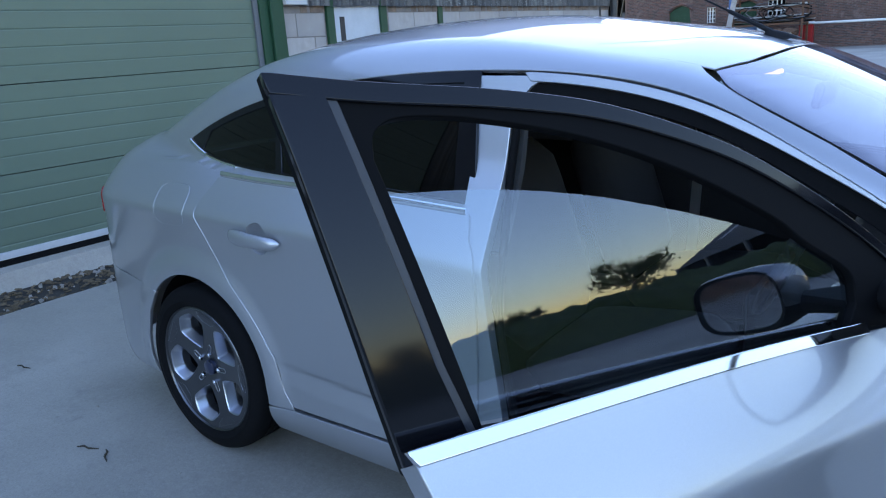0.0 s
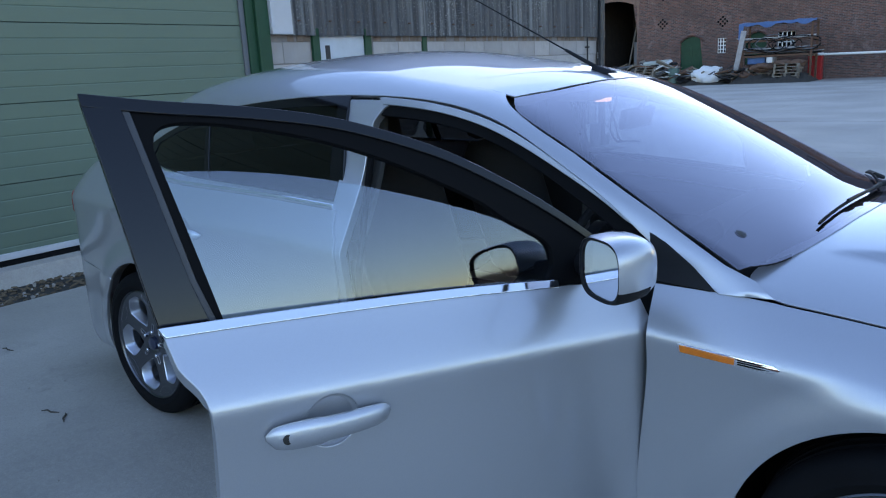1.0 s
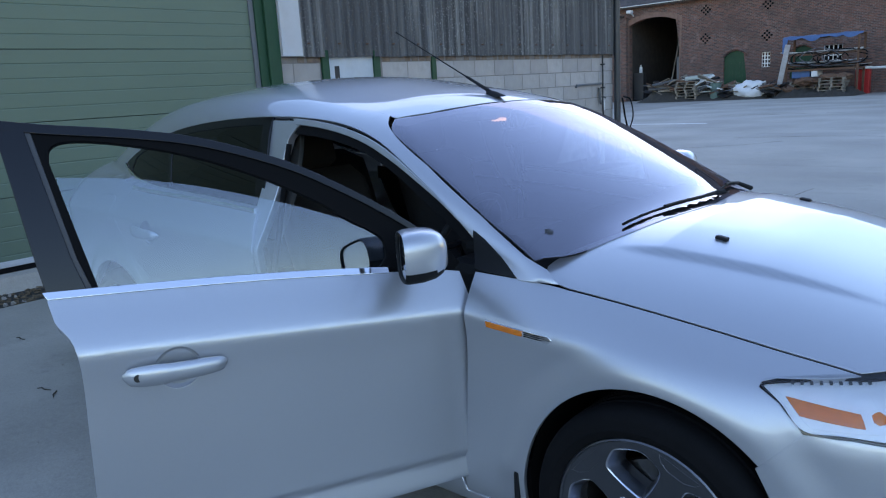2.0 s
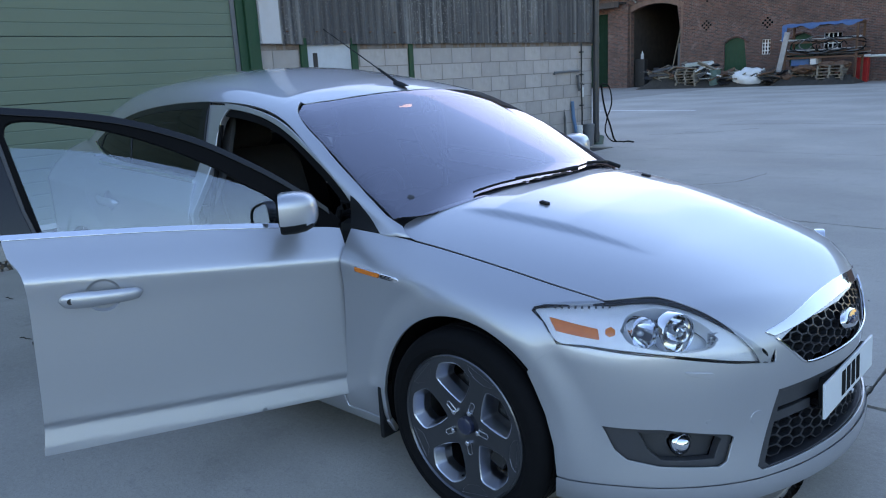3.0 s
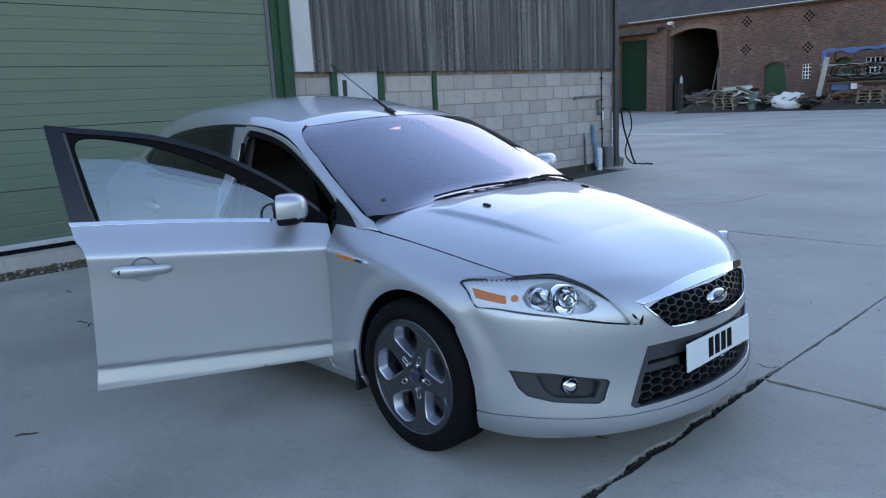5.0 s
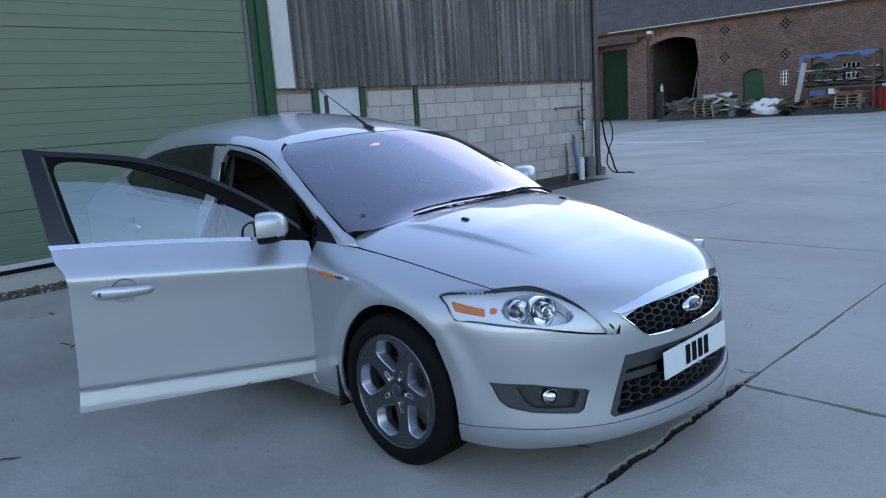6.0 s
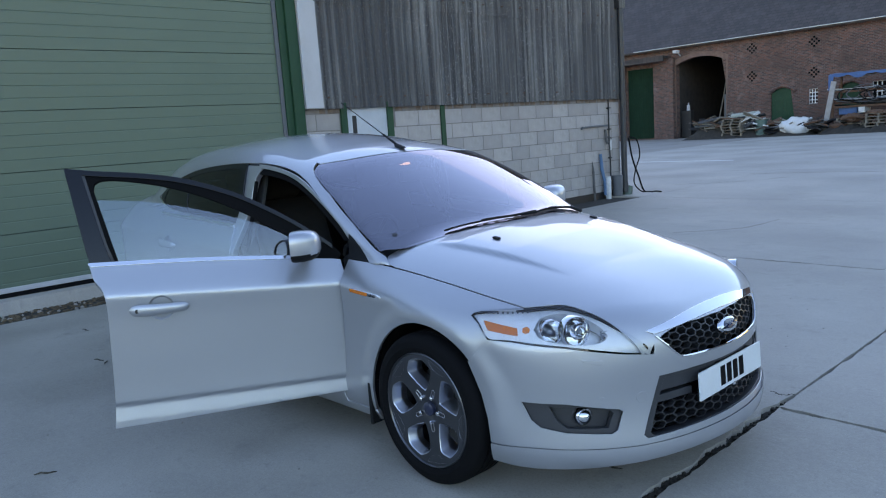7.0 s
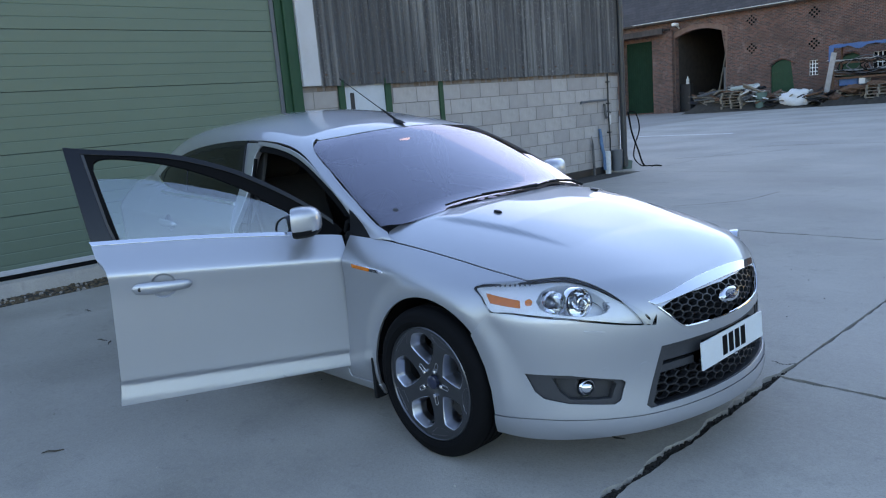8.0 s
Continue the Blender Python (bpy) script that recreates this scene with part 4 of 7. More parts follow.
grille_half = [(24.4, 0.664), (18.4, 0.570), (14.8, 0.556), (0, 0.553)]
grille_loop = grille_half + [(-a, z) for a, z in grille_half[:-1][::-1]] + [(-12, 0.688), (0, 0.694), (12, 0.688)]
# near-black backing sheet stands for the shade behind the honeycomb
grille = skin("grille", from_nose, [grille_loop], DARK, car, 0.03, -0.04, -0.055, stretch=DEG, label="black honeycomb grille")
honeycomb("honeycomb", scaled(grille_loop, 1.0), 0.028, 0.03, -0.014, grille, 0.60)
chrome_top = [(26.2, 0.676), (12, 0.704), (0, 0.710), (-12, 0.704), (-26.2, 0.676), (-24.6, 0.662), (-12, 0.676), (0, 0.681), (12, 0.676), (24.6, 0.662)]
skin("grille_bar", from_nose, [smooth_line(chrome_top[:5], 5) + smooth_line(chrome_top[5:], 5)], CHROME, grille, 0.012, 0.02, 0.006, stretch=DEG, label="bright chrome grille bar")
bm = bmesh.new()
trim_path = smooth_line([(24.2, 0.655), (21.5, 0.614), (18.6, 0.572), (16.6, 0.560), (12.0, 0.556), (0, 0.553)], 6)
trim_path = trim_path + [(-a, z) for a, z in trim_path[:-1][::-1]]
tube(bm, [on_nose(a, z, 0.001)[0] for a, z in trim_path], 0.0045, 8)
part("grille_trim", bm, CHROME, grille, smooth=True)
badge_p, badge_n = on_nose(0.4, 0.622, 0.004)
bm = bmesh.new()
revolve(bm, [(0.0, 0.012), (0.035, 0.0105), (0.045, 0.006), (0.048, -0.006)], 40)
bmesh.ops.transform(bm, matrix=face_to(badge_p, badge_n) @ Matrix.Diagonal((1.5, 1, 0.62, 1)), verts=bm.verts)
part("badge_rim", bm, CHROME, grille, smooth=True)
bm = bmesh.new()
revolve(bm, [(0.0, 0.0142), (0.030, 0.0132), (0.034, 0.0100)], 40)
bmesh.ops.transform(bm, matrix=face_to(badge_p, badge_n) @ Matrix.Diagonal((1.5, 1, 0.60, 1)), verts=bm.verts)
part("badge", bm, material("badge_blue", (0.01, 0.018, 0.05), 0.2, coat=0.8), grille, smooth=True)
bm = bmesh.new()
tube(bm, [(-0.030, 0.0148, -0.004), (-0.018, 0.015, 0.007), (-0.008, 0.0152, -0.005), (0.004, 0.0152, 0.005), (0.014, 0.015, -0.005), (0.028, 0.0148, 0.006)], 0.0014, 6)
bmesh.ops.transform(bm, matrix=face_to(badge_p, badge_n), verts=bm.verts)
part("badge_mark", bm, CHROME, grille)

intake_in = scaled(intake, 0.93, 0, -0.006)
frame_in = skin("intake_frame", from_nose, [scaled(intake, 1.004), intake_in], GREY_PLASTIC, bumper, 0.016, 0.06, -0.010, stretch=DEG, label="dark grey intake surround")
# sheet behind the intake, coloured near-black for the shade in there
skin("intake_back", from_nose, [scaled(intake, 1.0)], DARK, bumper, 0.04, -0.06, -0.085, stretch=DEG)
honeycomb("intake_mesh", [(26.5, 0.392), (28.0, 0.305), (0, 0.296), (-28, 0.305), (-26.5, 0.392)], 0.032, 0.03, -0.026, bumper, 0.52)
for sgn in (1, -1):
    skin("intake_blade", from_nose, [[(25.5 * sgn, 0.418), (14.0 * sgn, 0.424), (14.0 * sgn, 0.400), (26.0 * sgn, 0.394)]], GREY_PLASTIC, bumper, 0.02, 0.04, -0.022, stretch=DEG)
    skin("intake_panel", from_nose, [[(23.8 * sgn, 0.496), (6.0 * sgn, 0.498), (6.0 * sgn, 0.446), (25.0 * sgn, 0.440)]], GREY_PLASTIC, bumper, 0.02, 0.03, -0.016, stretch=DEG)

# number plate with plain bars for its characters
plate_m = pose(0.890, 0.0, 0.431, 0, -3, 0)
plate = new("number_plate")
plate.parent = car
plate.matrix_basis = plate_m
bm = bmesh.new()
box(bm, -0.004, 0.004, -0.26, 0.26, -0.0555, 0.0555, 0.002)
part("plate", bm, material("plate_white", (0.70, 0.73, 0.72), 0.3, vary=0.05, coat=0.3), plate)
for yy in (-0.078, -0.026, 0.026, 0.078):
    bm = bmesh.new()
    box(bm, 0.0035, 0.0052, yy - 0.019, yy + 0.019, -0.0395, 0.0395)
    part("bar", bm, SEAL, plate)
bm = bmesh.new()
box(bm, 0.004, 0.012, -0.010, 0.010, -0.060, -0.048, 0.002)
part("plate_clip", bm, CHROME, plate)
bm = bmesh.new()
box(bm, -0.035, -0.005, -0.20, 0.20, -0.05, 0.05, 0.004)
part("plate_holder", bm, BLACK_PLASTIC, plate)

# ---- wheels ----
def wheel_face(q):
    """Dished face of the rim: place and normal for points (x, z) of its plane."""
    r = np.hypot(q[:, 0], q[:, 1])
    y = 0.080 + 0.022 * np.clip((r - 0.03) / 0.19, 0, 1) ** 1.6 - 0.010 * np.exp(-(r / 0.045) ** 4)
    return np.column_stack([q[:, 0], y, q[:, 1]])


def pocket_loop(a):
    """A large opening between two spokes, narrow at the hub and wide at the rim."""
    pts = [(0.084, -7), (0.078, 0), (0.084, 7), (0.118, 19.5), (0.160, 24.5), (0.184, 24), (0.206, 16), (0.220, 8), (0.220, -8), (0.206, -16), (0.184, -24), (0.160, -24.5), (0.118, -19.5)]
    pts = [(r * math.cos(radians(a + t)), r * math.sin(radians(a + t))) for r, t in pts]
    return smooth_line(pts + pts[:1], 4)[:-1]


def notch_loop(a):
    """A shallow window in the foot of a spoke."""
    pts = [(0.196, -6.5), (0.196, 6.5), (0.214, 12.5), (0.231, 14), (0.231, -14), (0.214, -12.5)]
    return [(r * math.cos(radians(a + t)), r * math.sin(radians(a + t))) for r, t in pts]


POLISHED = material("machined_alloy", (0.47, 0.49, 0.53), 0.28, 1.0, vary=0.05)


def make_wheel():
    w = new("wheel")
    bm = bmesh.new()
    side = [(0.245, 0.098), (0.249, 0.107), (0.257, 0.1125), (0.268, 0.1160), (0.271, 0.1180), (0.275, 0.1162), (0.290, 0.1150), (0.304, 0.110), (0.315, 0.101), (0.3215, 0.088), (0.3245, 0.075)]
    tread = []
    for c in (0.052, 0.018, -0.018, -0.052):
        tread += [(0.3255, c + 0.007), (0.3185, c + 0.005), (0.3185, c - 0.005), (0.3255, c - 0.007)]
    revolve(bm, side + tread + [(r, -y) for r, y in side[::-1]], 96)
    part("tyre", bm, RUBBER, w, smooth=True, angle=40)
    bm = bmesh.new()
    revolve(bm, [(0.247, 0.098), (0.247, 0.105), (0.243, 0.108), (0.2395, 0.105), (0.237, 0.094), (0.230, 0.06), (0.222, 0.02), (0.218, -0.05), (0.23, -0.09), (0.244, -0.10)], 96)
    rim = part("rim", bm, ALLOY, w, smooth=True, angle=40)
    disc = arc(0, 0, 0.2385, 0, 354, 60)
    spoke_angles = [90 + 72 * k for k in range(5)]
    holes = [pocket_loop(a + 36) for a in spoke_angles]
    q, f, ids = sheet([disc] + holes, 0.010)
    p = wheel_face(q)
    V, F, walls = [p], [tuple(t)[::-1] for t in f], []
    for loop in ids[1:]:
        m = len(loop)
        e = p[loop]
        c = e.mean(0)
        e1 = e + (0, -0.003, 0) + (c - e) * (1, 0, 1) * 0.05
        e2 = e + (0, -0.038, 0) + (c - e) * (1, 0, 1) * 0.23
        e3 = e2 + (0, -0.03, 0) + (c - e) * (1, 0, 1) * 0.03
        walls.append((np.vstack([e, e1, e2, e3]), [(r * m + i, r * m + (i + 1) % m, r * m + m + (i + 1) % m, r * m + m + i) for r in (0, 1, 2) for i in range(m)]))
    me = mesh_object("spokes", np.vstack(V), F, ALLOY, rim, smooth=True)
    bmx = bmesh.new()
    bmx.from_mesh(me.data)
    bmesh.ops.recalc_face_normals(bmx, faces=bmx.faces)
    for e in bmx.edges:
        if len(e.link_faces) == 2 and e.calc_face_angle(0) > radians(30):
            e.smooth = False
    bmx.to_mesh(me.data)
    bmx.free()
    for v, fc in walls:
        mesh_object("spoke_pocket", v, fc, POLISHED, rim, smooth=False)
    for a in spoke_angles:
        bm = bmesh.new()
        outer = [bm.verts.new((x, float(wheel_face(np.array([(x, z)]))[0, 1]) + 0.0008, z)) for x, z in notch_loop(a)]
        cx, cz = 0.213 * math.cos(radians(a)), 0.213 * math.sin(radians(a))
        inner = [bm.verts.new((v.co.x * 0.86 + cx * 0.14, v.co.y - 0.009, v.co.z * 0.86 + cz * 0.14)) for v in outer]
        for i in range(6):
            bm.faces.new((outer[i], outer[(i + 1) % 6], inner[(i + 1) % 6], inner[i]))
        bm.faces.new(inner)
        part("spoke_facet", bm, POLISHED, rim)
        t = a
        x, z = 0.057 * math.cos(radians(t)), 0.057 * math.sin(radians(t))
        bm = bmesh.new()
        rod(bm, (x, 0.060, z), (x, 0.090, z), 0.0105, 0.0095, 6)
        rod(bm, (x, 0.0895, z), (x, 0.092, z), 0.007, 0.004, 12)
        part("wheel_nut", bm, CHROME, rim)
        bm = bmesh.new()
        x0, z0 = 0.082 * math.cos(radians(a)), 0.082 * math.sin(radians(a))
        tube(bm, [(0.060 * math.cos(radians(a - 9)), 0.083, 0.060 * math.sin(radians(a - 9))), (0.094 * math.cos(radians(a - 5)), 0.0845, 0.094 * math.sin(radians(a - 5))), (0.098 * math.cos(radians(a)), 0.085, 0.098 * math.sin(radians(a))), (0.094 * math.cos(radians(a + 5)), 0.0845, 0.094 * math.sin(radians(a + 5))), (0.060 * math.cos(radians(a + 9)), 0.083, 0.060 * math.sin(radians(a + 9)))], 0.0018, 6)
        part("spoke_rib", bm, SATIN, rim)
    bm = bmesh.new()
    revolve(bm, [(0.0, 0.092), (0.022, 0.091), (0.029, 0.087), (0.030, 0.07)], 32)
    part("centre_cap", bm, material("cap_blue", (0.010, 0.018, 0.045), 0.3, coat=0.6), rim, smooth=True)
    bm = bmesh.new()
    revolve(bm, [(0.03, 0.01), (0.155, 0.01), (0.158, 0.0), (0.155, -0.012), (0.03, -0.012)], 48)
    part("brake_disc", bm, STEEL, w, smooth=True)
    bm = bmesh.new()
    revolve(bm, [(0.0, 0.03), (0.06, 0.03), (0.07, 0.01)], 32)
    box(bm, -0.165, -0.10, -0.04, 0.045, -0.08, 0.08, 0.012)
    part("brake_caliper", bm, STEEL, w)
    bm = bmesh.new()
    a = math.radians(252)
    rod(bm, (0.198 * math.cos(a), 0.05, 0.198 * math.sin(a)), (0.186 * math.cos(a), 0.085, 0.186 * math.sin(a)), 0.004, 0.004, 8)
    part("valve", bm, RUBBER, rim)
    return w


def place_wheel(w, m):
    w.parent = car
    w.matrix_basis = m
    return w


first = place_wheel(make_wheel(), pose(FRONT, -0.785, WHEEL_Z, 0, -24, 180))
for x, y, tilt, turn in ((REAR, -0.794, -14, 180), (FRONT, 0.785, 20, 0), (REAR, 0.794, 50, 0)):
    copy_thing(first, pose(x, y, WHEEL_Z, 0, tilt, turn))

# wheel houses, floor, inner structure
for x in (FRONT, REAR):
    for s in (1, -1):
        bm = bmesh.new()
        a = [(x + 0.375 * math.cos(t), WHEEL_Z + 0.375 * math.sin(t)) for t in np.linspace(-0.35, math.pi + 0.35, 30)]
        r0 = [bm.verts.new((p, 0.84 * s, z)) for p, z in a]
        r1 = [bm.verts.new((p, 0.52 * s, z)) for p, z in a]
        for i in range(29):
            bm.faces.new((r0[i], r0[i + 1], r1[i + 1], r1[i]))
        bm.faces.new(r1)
        # near-black colour stands in for the shade inside the arch
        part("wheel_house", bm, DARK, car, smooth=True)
for s in (1, -1):
    bm = bmesh.new()
    box(bm, -0.405, -0.385, min(0.70 * s, 0.885 * s), max(0.70 * s, 0.885 * s), 0.16, 0.36, 0.006)
    part("mud_flap", bm, BLACK_PLASTIC, car)
bm = bmesh.new()
box(bm, -3.6, 0.62, -0.60, 0.60, 0.20, 0.24, 0.01)
box(bm, -2.42, -0.42, -0.84, 0.84, 0.20, 0.26, 0.01)
part("floor_pan", bm, DARK, car)

# ---- cabin and fittings ----
pillar = [(-1.672, 0.30), (-1.680, 1.0), (-1.695, 1.20), (-1.712, 1.352), (-1.50, 1.346), (-1.540, 1.325), (-1.575, 1.285), (-1.588, 1.22), (-1.592, 1.0), (-1.575, 0.70), (-1.545, 0.45), (-1.50, 0.30)]
band = [(x, float(dlo_top(x)) - 0.001) for x in np.linspace(-1.60, -0.60, 40)] + [(x, float(dlo_top(x)) - 0.050) for x in np.linspace(-0.66, -1.57, 36)] + [(-1.605, 1.24)]
rail_band = [(x, float(dlo_top(x)) - 0.001) for x in np.linspace(-1.56, -0.66, 40)] + [(x, float(dlo_top(x)) - 0.003 - 0.016 * min(1.0, (-0.68 - x) / 0.35)) for x in np.linspace(-0.68, -1.54, 36)]
for other in (False, True):
    s = -1 if other else 1
    skin("centre_pillar", from_side, [pillar], PAINT, car, 0.02, 0.03, -0.010, other, f=side_form)
    skin("aperture_rail", from_side, [rail_band], PAINT, car, 0.012, 0.012, -0.005, other, f=side_form)
    skin("door_seal", from_side, [band], RUBBER, car, 0.02, 0.02, -0.018, other, f=side_form)
    bm = bmesh.new()
    path = [(-1.568, -0.70 * s, 1.26), (-1.578, -0.735 * s, 1.1), (-1.578, -0.775 * s, 0.95), (-1.57, -0.83 * s, 0.75), (-1.53, -0.845 * s, 0.5), (-1.48, -0.84 * s, 0.30)]
    tube(bm, smooth_line(path, 5), 0.011, 8)
    part("pillar_seal", bm, RUBBER, car, smooth=True)
    skin("rear_trim", from_side, [grown(rear_skin, -0.02)], FABRIC, car, 0.05, 0.0, -0.09, other, f=side_form)
    skin("pillar_trim", from_side, [[(-1.70, 0.95), (-1.72, 1.34), (-1.60, 1.34), (-1.585, 1.25), (-1.575, 0.95)]], LINER, car, 0.03, 0.02, -0.075, other, f=side_form)
    if other:
        skin("door_trim", from_side, [grown(door_skin, -0.02)], FABRIC, car, 0.05, 0.0, -0.09, other, f=side_form)
skin("headliner", from_top, [both([(-1.08, 0.0), (-1.12, 0.5)] + [(x, 0.54) for x in np.linspace(-1.2, -2.7, 10)] + [(-2.7, 0.0)])], LINER, car, 0.06, 0.0, -0.045)


def seat(parent, x, y, width, name):
    """Front seat: cushion, reclined back, head restraint."""
    def pad(bm, m, w, d, h, puff):
        rings = []
        for v in np.linspace(-1, 1, 9):
            k = (1 - abs(v) ** 5) ** 0.4 if abs(v) < 1 else 0.25
            ring = []
            for t in np.linspace(0, 2 * math.pi, 24, endpoint=False):
                c, q = math.cos(t), math.sin(t)
                ring.append(bm.verts.new(m @ Vector((d * k * math.copysign(abs(c) ** 0.5, c), w * (0.92 + 0.08 * k) * math.copysign(abs(q) ** 0.45, q) * (1 if abs(v) < 0.95 else 0.85), h * v))))
            rings.append(ring)
        for a, b in zip(rings, rings[1:]):
            for k in range(24):
                bm.faces.new((a[k], a[(k + 1) % 24], b[(k + 1) % 24], b[k]))
        bm.faces.new(rings[0])
        bm.faces.new(rings[-1])
    s = new(name)
    s.parent = parent
    bm = bmesh.new()
    pad(bm, pose(x + 0.02, y, 0.50, 0, 84, 0), width, 0.085, 0.26, 0)
    part("cushion", bm, FABRIC, s, smooth=True, angle=60)
    bm = bmesh.new()
    pad(bm, pose(x - 0.33, y, 0.82, 0, -18, 0), width, 0.075, 0.31, 0)
    part("backrest", bm, FABRIC, s, smooth=True, angle=60)
    bm = bmesh.new()
    pad(bm, pose(x - 0.47, y, 1.205, 0, -12, 0), width * 0.52, 0.05, 0.085, 0)
    part("head_restraint", bm, FABRIC, s, smooth=True, angle=60)
    bm = bmesh.new()
    for dy in (-0.06, 0.06):
        rod(bm, (x - 0.42, y + dy, 1.07), (x - 0.455, y + dy, 1.16), 0.007)
    part("restraint_post", bm, CHROME, s)


seat(car, -1.42, -0.37, 0.24, "front_seat")
seat(car, -1.42, 0.37, 0.24, "front_seat")
seat(car, -2.25, 0.0, 0.60, "rear_seat")
bm = bmesh.new()
box(bm, -0.80, -0.36, -0.70, 0.70, 0.62, 0.90, 0.04)
box(bm, -0.86, -0.60, -0.56, -0.20, 0.86, 0.955, 0.04)
box(bm, -1.15, -0.7, -0.13, 0.13, 0.34, 0.66, 0.04)
part("dashboard", bm, BLACK_PLASTIC, car)
bm = bmesh.new()
wheel_m = pose(-0.96, -0.37, 0.88, 0, -66, 0)
tube(bm, [wheel_m @ Vector((0.182 * math.cos(t), 0.182 * math.sin(t), 0)) for t in np.linspace(0, 2 * math.pi, 40, endpoint=False)], 0.014, 10, True)
for a in (20, 160, 270):
    tube(bm, [wheel_m @ Vector((0.04 * math.cos(radians(a)), 0.04 * math.sin(radians(a)), 0.0)), wheel_m @ Vector((0.18 * math.cos(radians(a)), 0.18 * math.sin(radians(a)), 0))], 0.013, 8)
bmesh.ops.create_cone(bm, cap_ends=True, segments=24, radius1=0.075, radius2=0.06, depth=0.04, matrix=wheel_m)
rod(bm, wheel_m @ Vector((0, 0, 0)), (-0.75, -0.37, 0.80), 0.035)
part("steering_wheel", bm, BLACK_PLASTIC, car, smooth=True)
bm = bmesh.new()
box(bm, -0.012, 0.012, -0.12, 0.12, -0.035, 0.035, 0.01, pose(-0.985, 0, 1.235, 0, 12, 0))
rod(bm, (-0.975, 0, 1.26), (-0.950, 0, 1.305), 0.009)
part("rear_view_mirror", bm, BLACK_PLASTIC, car)
bm = bmesh.new()
box(bm, -1.26, -1.12, -0.09, 0.12, 1.295, 1.365, 0.02)
part("lamp_console", bm, LINER, car)
glow, gn, gl, gb = nodes_of("courtesy_lamp_glow")
gb.inputs["Emission Color"].default_value, gb.inputs["Emission Strength"].default_value = (1.0, 0.62, 0.30, 1), 0.16
bm = bmesh.new()
box(bm, -1.165, -1.115, 0.03, 0.075, 1.288, 1.302, 0.005)
part("courtesy_lamp", bm, glow, car, label="lit warm courtesy lamp")
bm = bmesh.new()
box(bm, -3.3, -2.75, -0.58, 0.58, 1.02, 1.05, 0.01)
part("parcel_shelf", bm, FABRIC, car)
bm = bmesh.new()
box(bm, -0.46, -0.42, -0.72, 0.72, 0.26, 0.92, 0.01)
part("bulkhead", bm, DARK, car)
bm = bmesh.new()
box(bm, -0.42, 0.55, -0.50, 0.50, 0.40, 0.62, 0.05)
part("engine", bm, DARK, car)


def over_glass(x, y, lift):
    p = meet(*from_top(np.array([(x, y)])))
    return tuple(p[0] + skin_normal(p)[0] * lift)


for a, b, piv in (((-0.305, -0.43), (-0.262, 0.12), (-0.235, 0.16)), ((-0.262, 0.16), (-0.375, 0.61), (-0.33, 0.66))):
    wip = new("wiper")
    wip.parent = car
    xs = np.linspace(0, 1, 12)
    line = [over_glass(a[0] + (b[0] - a[0]) * t, a[1] + (b[1] - a[1]) * t, 0.012) for t in xs]
    bm = bmesh.new()
    tube(bm, line, 0.0042, 8)
    part("blade", bm, RUBBER, wip)
    bm = bmesh.new()
    mid = [over_glass(a[0] + (b[0] - a[0]) * t + 0.012 * (t - 0.4), a[1] + (b[1] - a[1]) * t, 0.018) for t in np.linspace(0.42, 1, 8)]
    tube(bm, mid + [over_glass(*piv, 0.02)], [0.0042] * 6 + [0.006, 0.008, 0.010], 8)
    part("arm", bm, BLACK_PLASTIC, wip)
for s in (1, -1):
    bm = bmesh.new()
    p = over_glass(-0.028, -0.368 * s, 0.003)
    box(bm, -0.018, 0.018, -0.011, 0.011, -0.005, 0.006, 0.004, pose(*p, 0, 10, 0))
    part("washer_jet", bm, BLACK_PLASTIC, car)
bm = bmesh.new()
p = over_glass(-0.435, -0.63, 0.003)
n = skin_normal(np.array([p]))[0]
revolve(bm, [(0.0, 0.001), (0.008, 0.001)], 20)
revolve(bm, [(0.010, 0.001), (0.013, 0.001)], 24)
bmesh.ops.transform(bm, matrix=face_to(p, n), verts=bm.verts)
part("glass_stamp", bm, LINER, car)
aerial = new("aerial")
aerial.parent = car
base = over_glass(-1.105, 0.0, 0.0)
bm = bmesh.new()
rings = []
for k, (h, rx, ry) in enumerate([(0.0, 0.050, 0.022), (0.008, 0.045, 0.019), (0.018, 0.030, 0.014), (0.026, 0.016, 0.009)]):
    rings.append([bm.verts.new((base[0] - 0.012 * k + rx * math.cos(t), ry * math.sin(t), base[2] + h)) for t in np.linspace(0, 2 * math.pi, 20, endpoint=False)])
for a, b in zip(rings, rings[1:]):
    for k in range(20):
        bm.faces.new((a[k], a[(k + 1) % 20], b[(k + 1) % 20], b[k]))
bm.faces.new(rings[-1])
part("aerial_foot", bm, BLACK_PLASTIC, aerial, smooth=True)
bm = bmesh.new()
p0, p1 = Vector((base[0] - 0.02, 0, base[2] + 0.015)), Vector((-1.66, 0, 1.690))
tube(bm, [p0, p0.lerp(p1, 0.25), p0.lerp(p1, 0.26), p0.lerp(p1, 0.97), p0.lerp(p1, 0.975), p1], [0.008, 0.006, 0.003, 0.0022, 0.004, 0.004], 8)
part("aerial_rod", bm, BLACK_PLASTIC, aerial, smooth=True)

# ---- materials of the yard ----
def coords(n, l, scale=(1, 1, 1)):
    co, mp = n.new("ShaderNodeTexCoord"), n.new("ShaderNodeMapping")
    mp.inputs["Scale"].default_value = scale
    l.new(co.outputs["Object"], mp.inputs["Vector"])
    return mp.outputs[0]


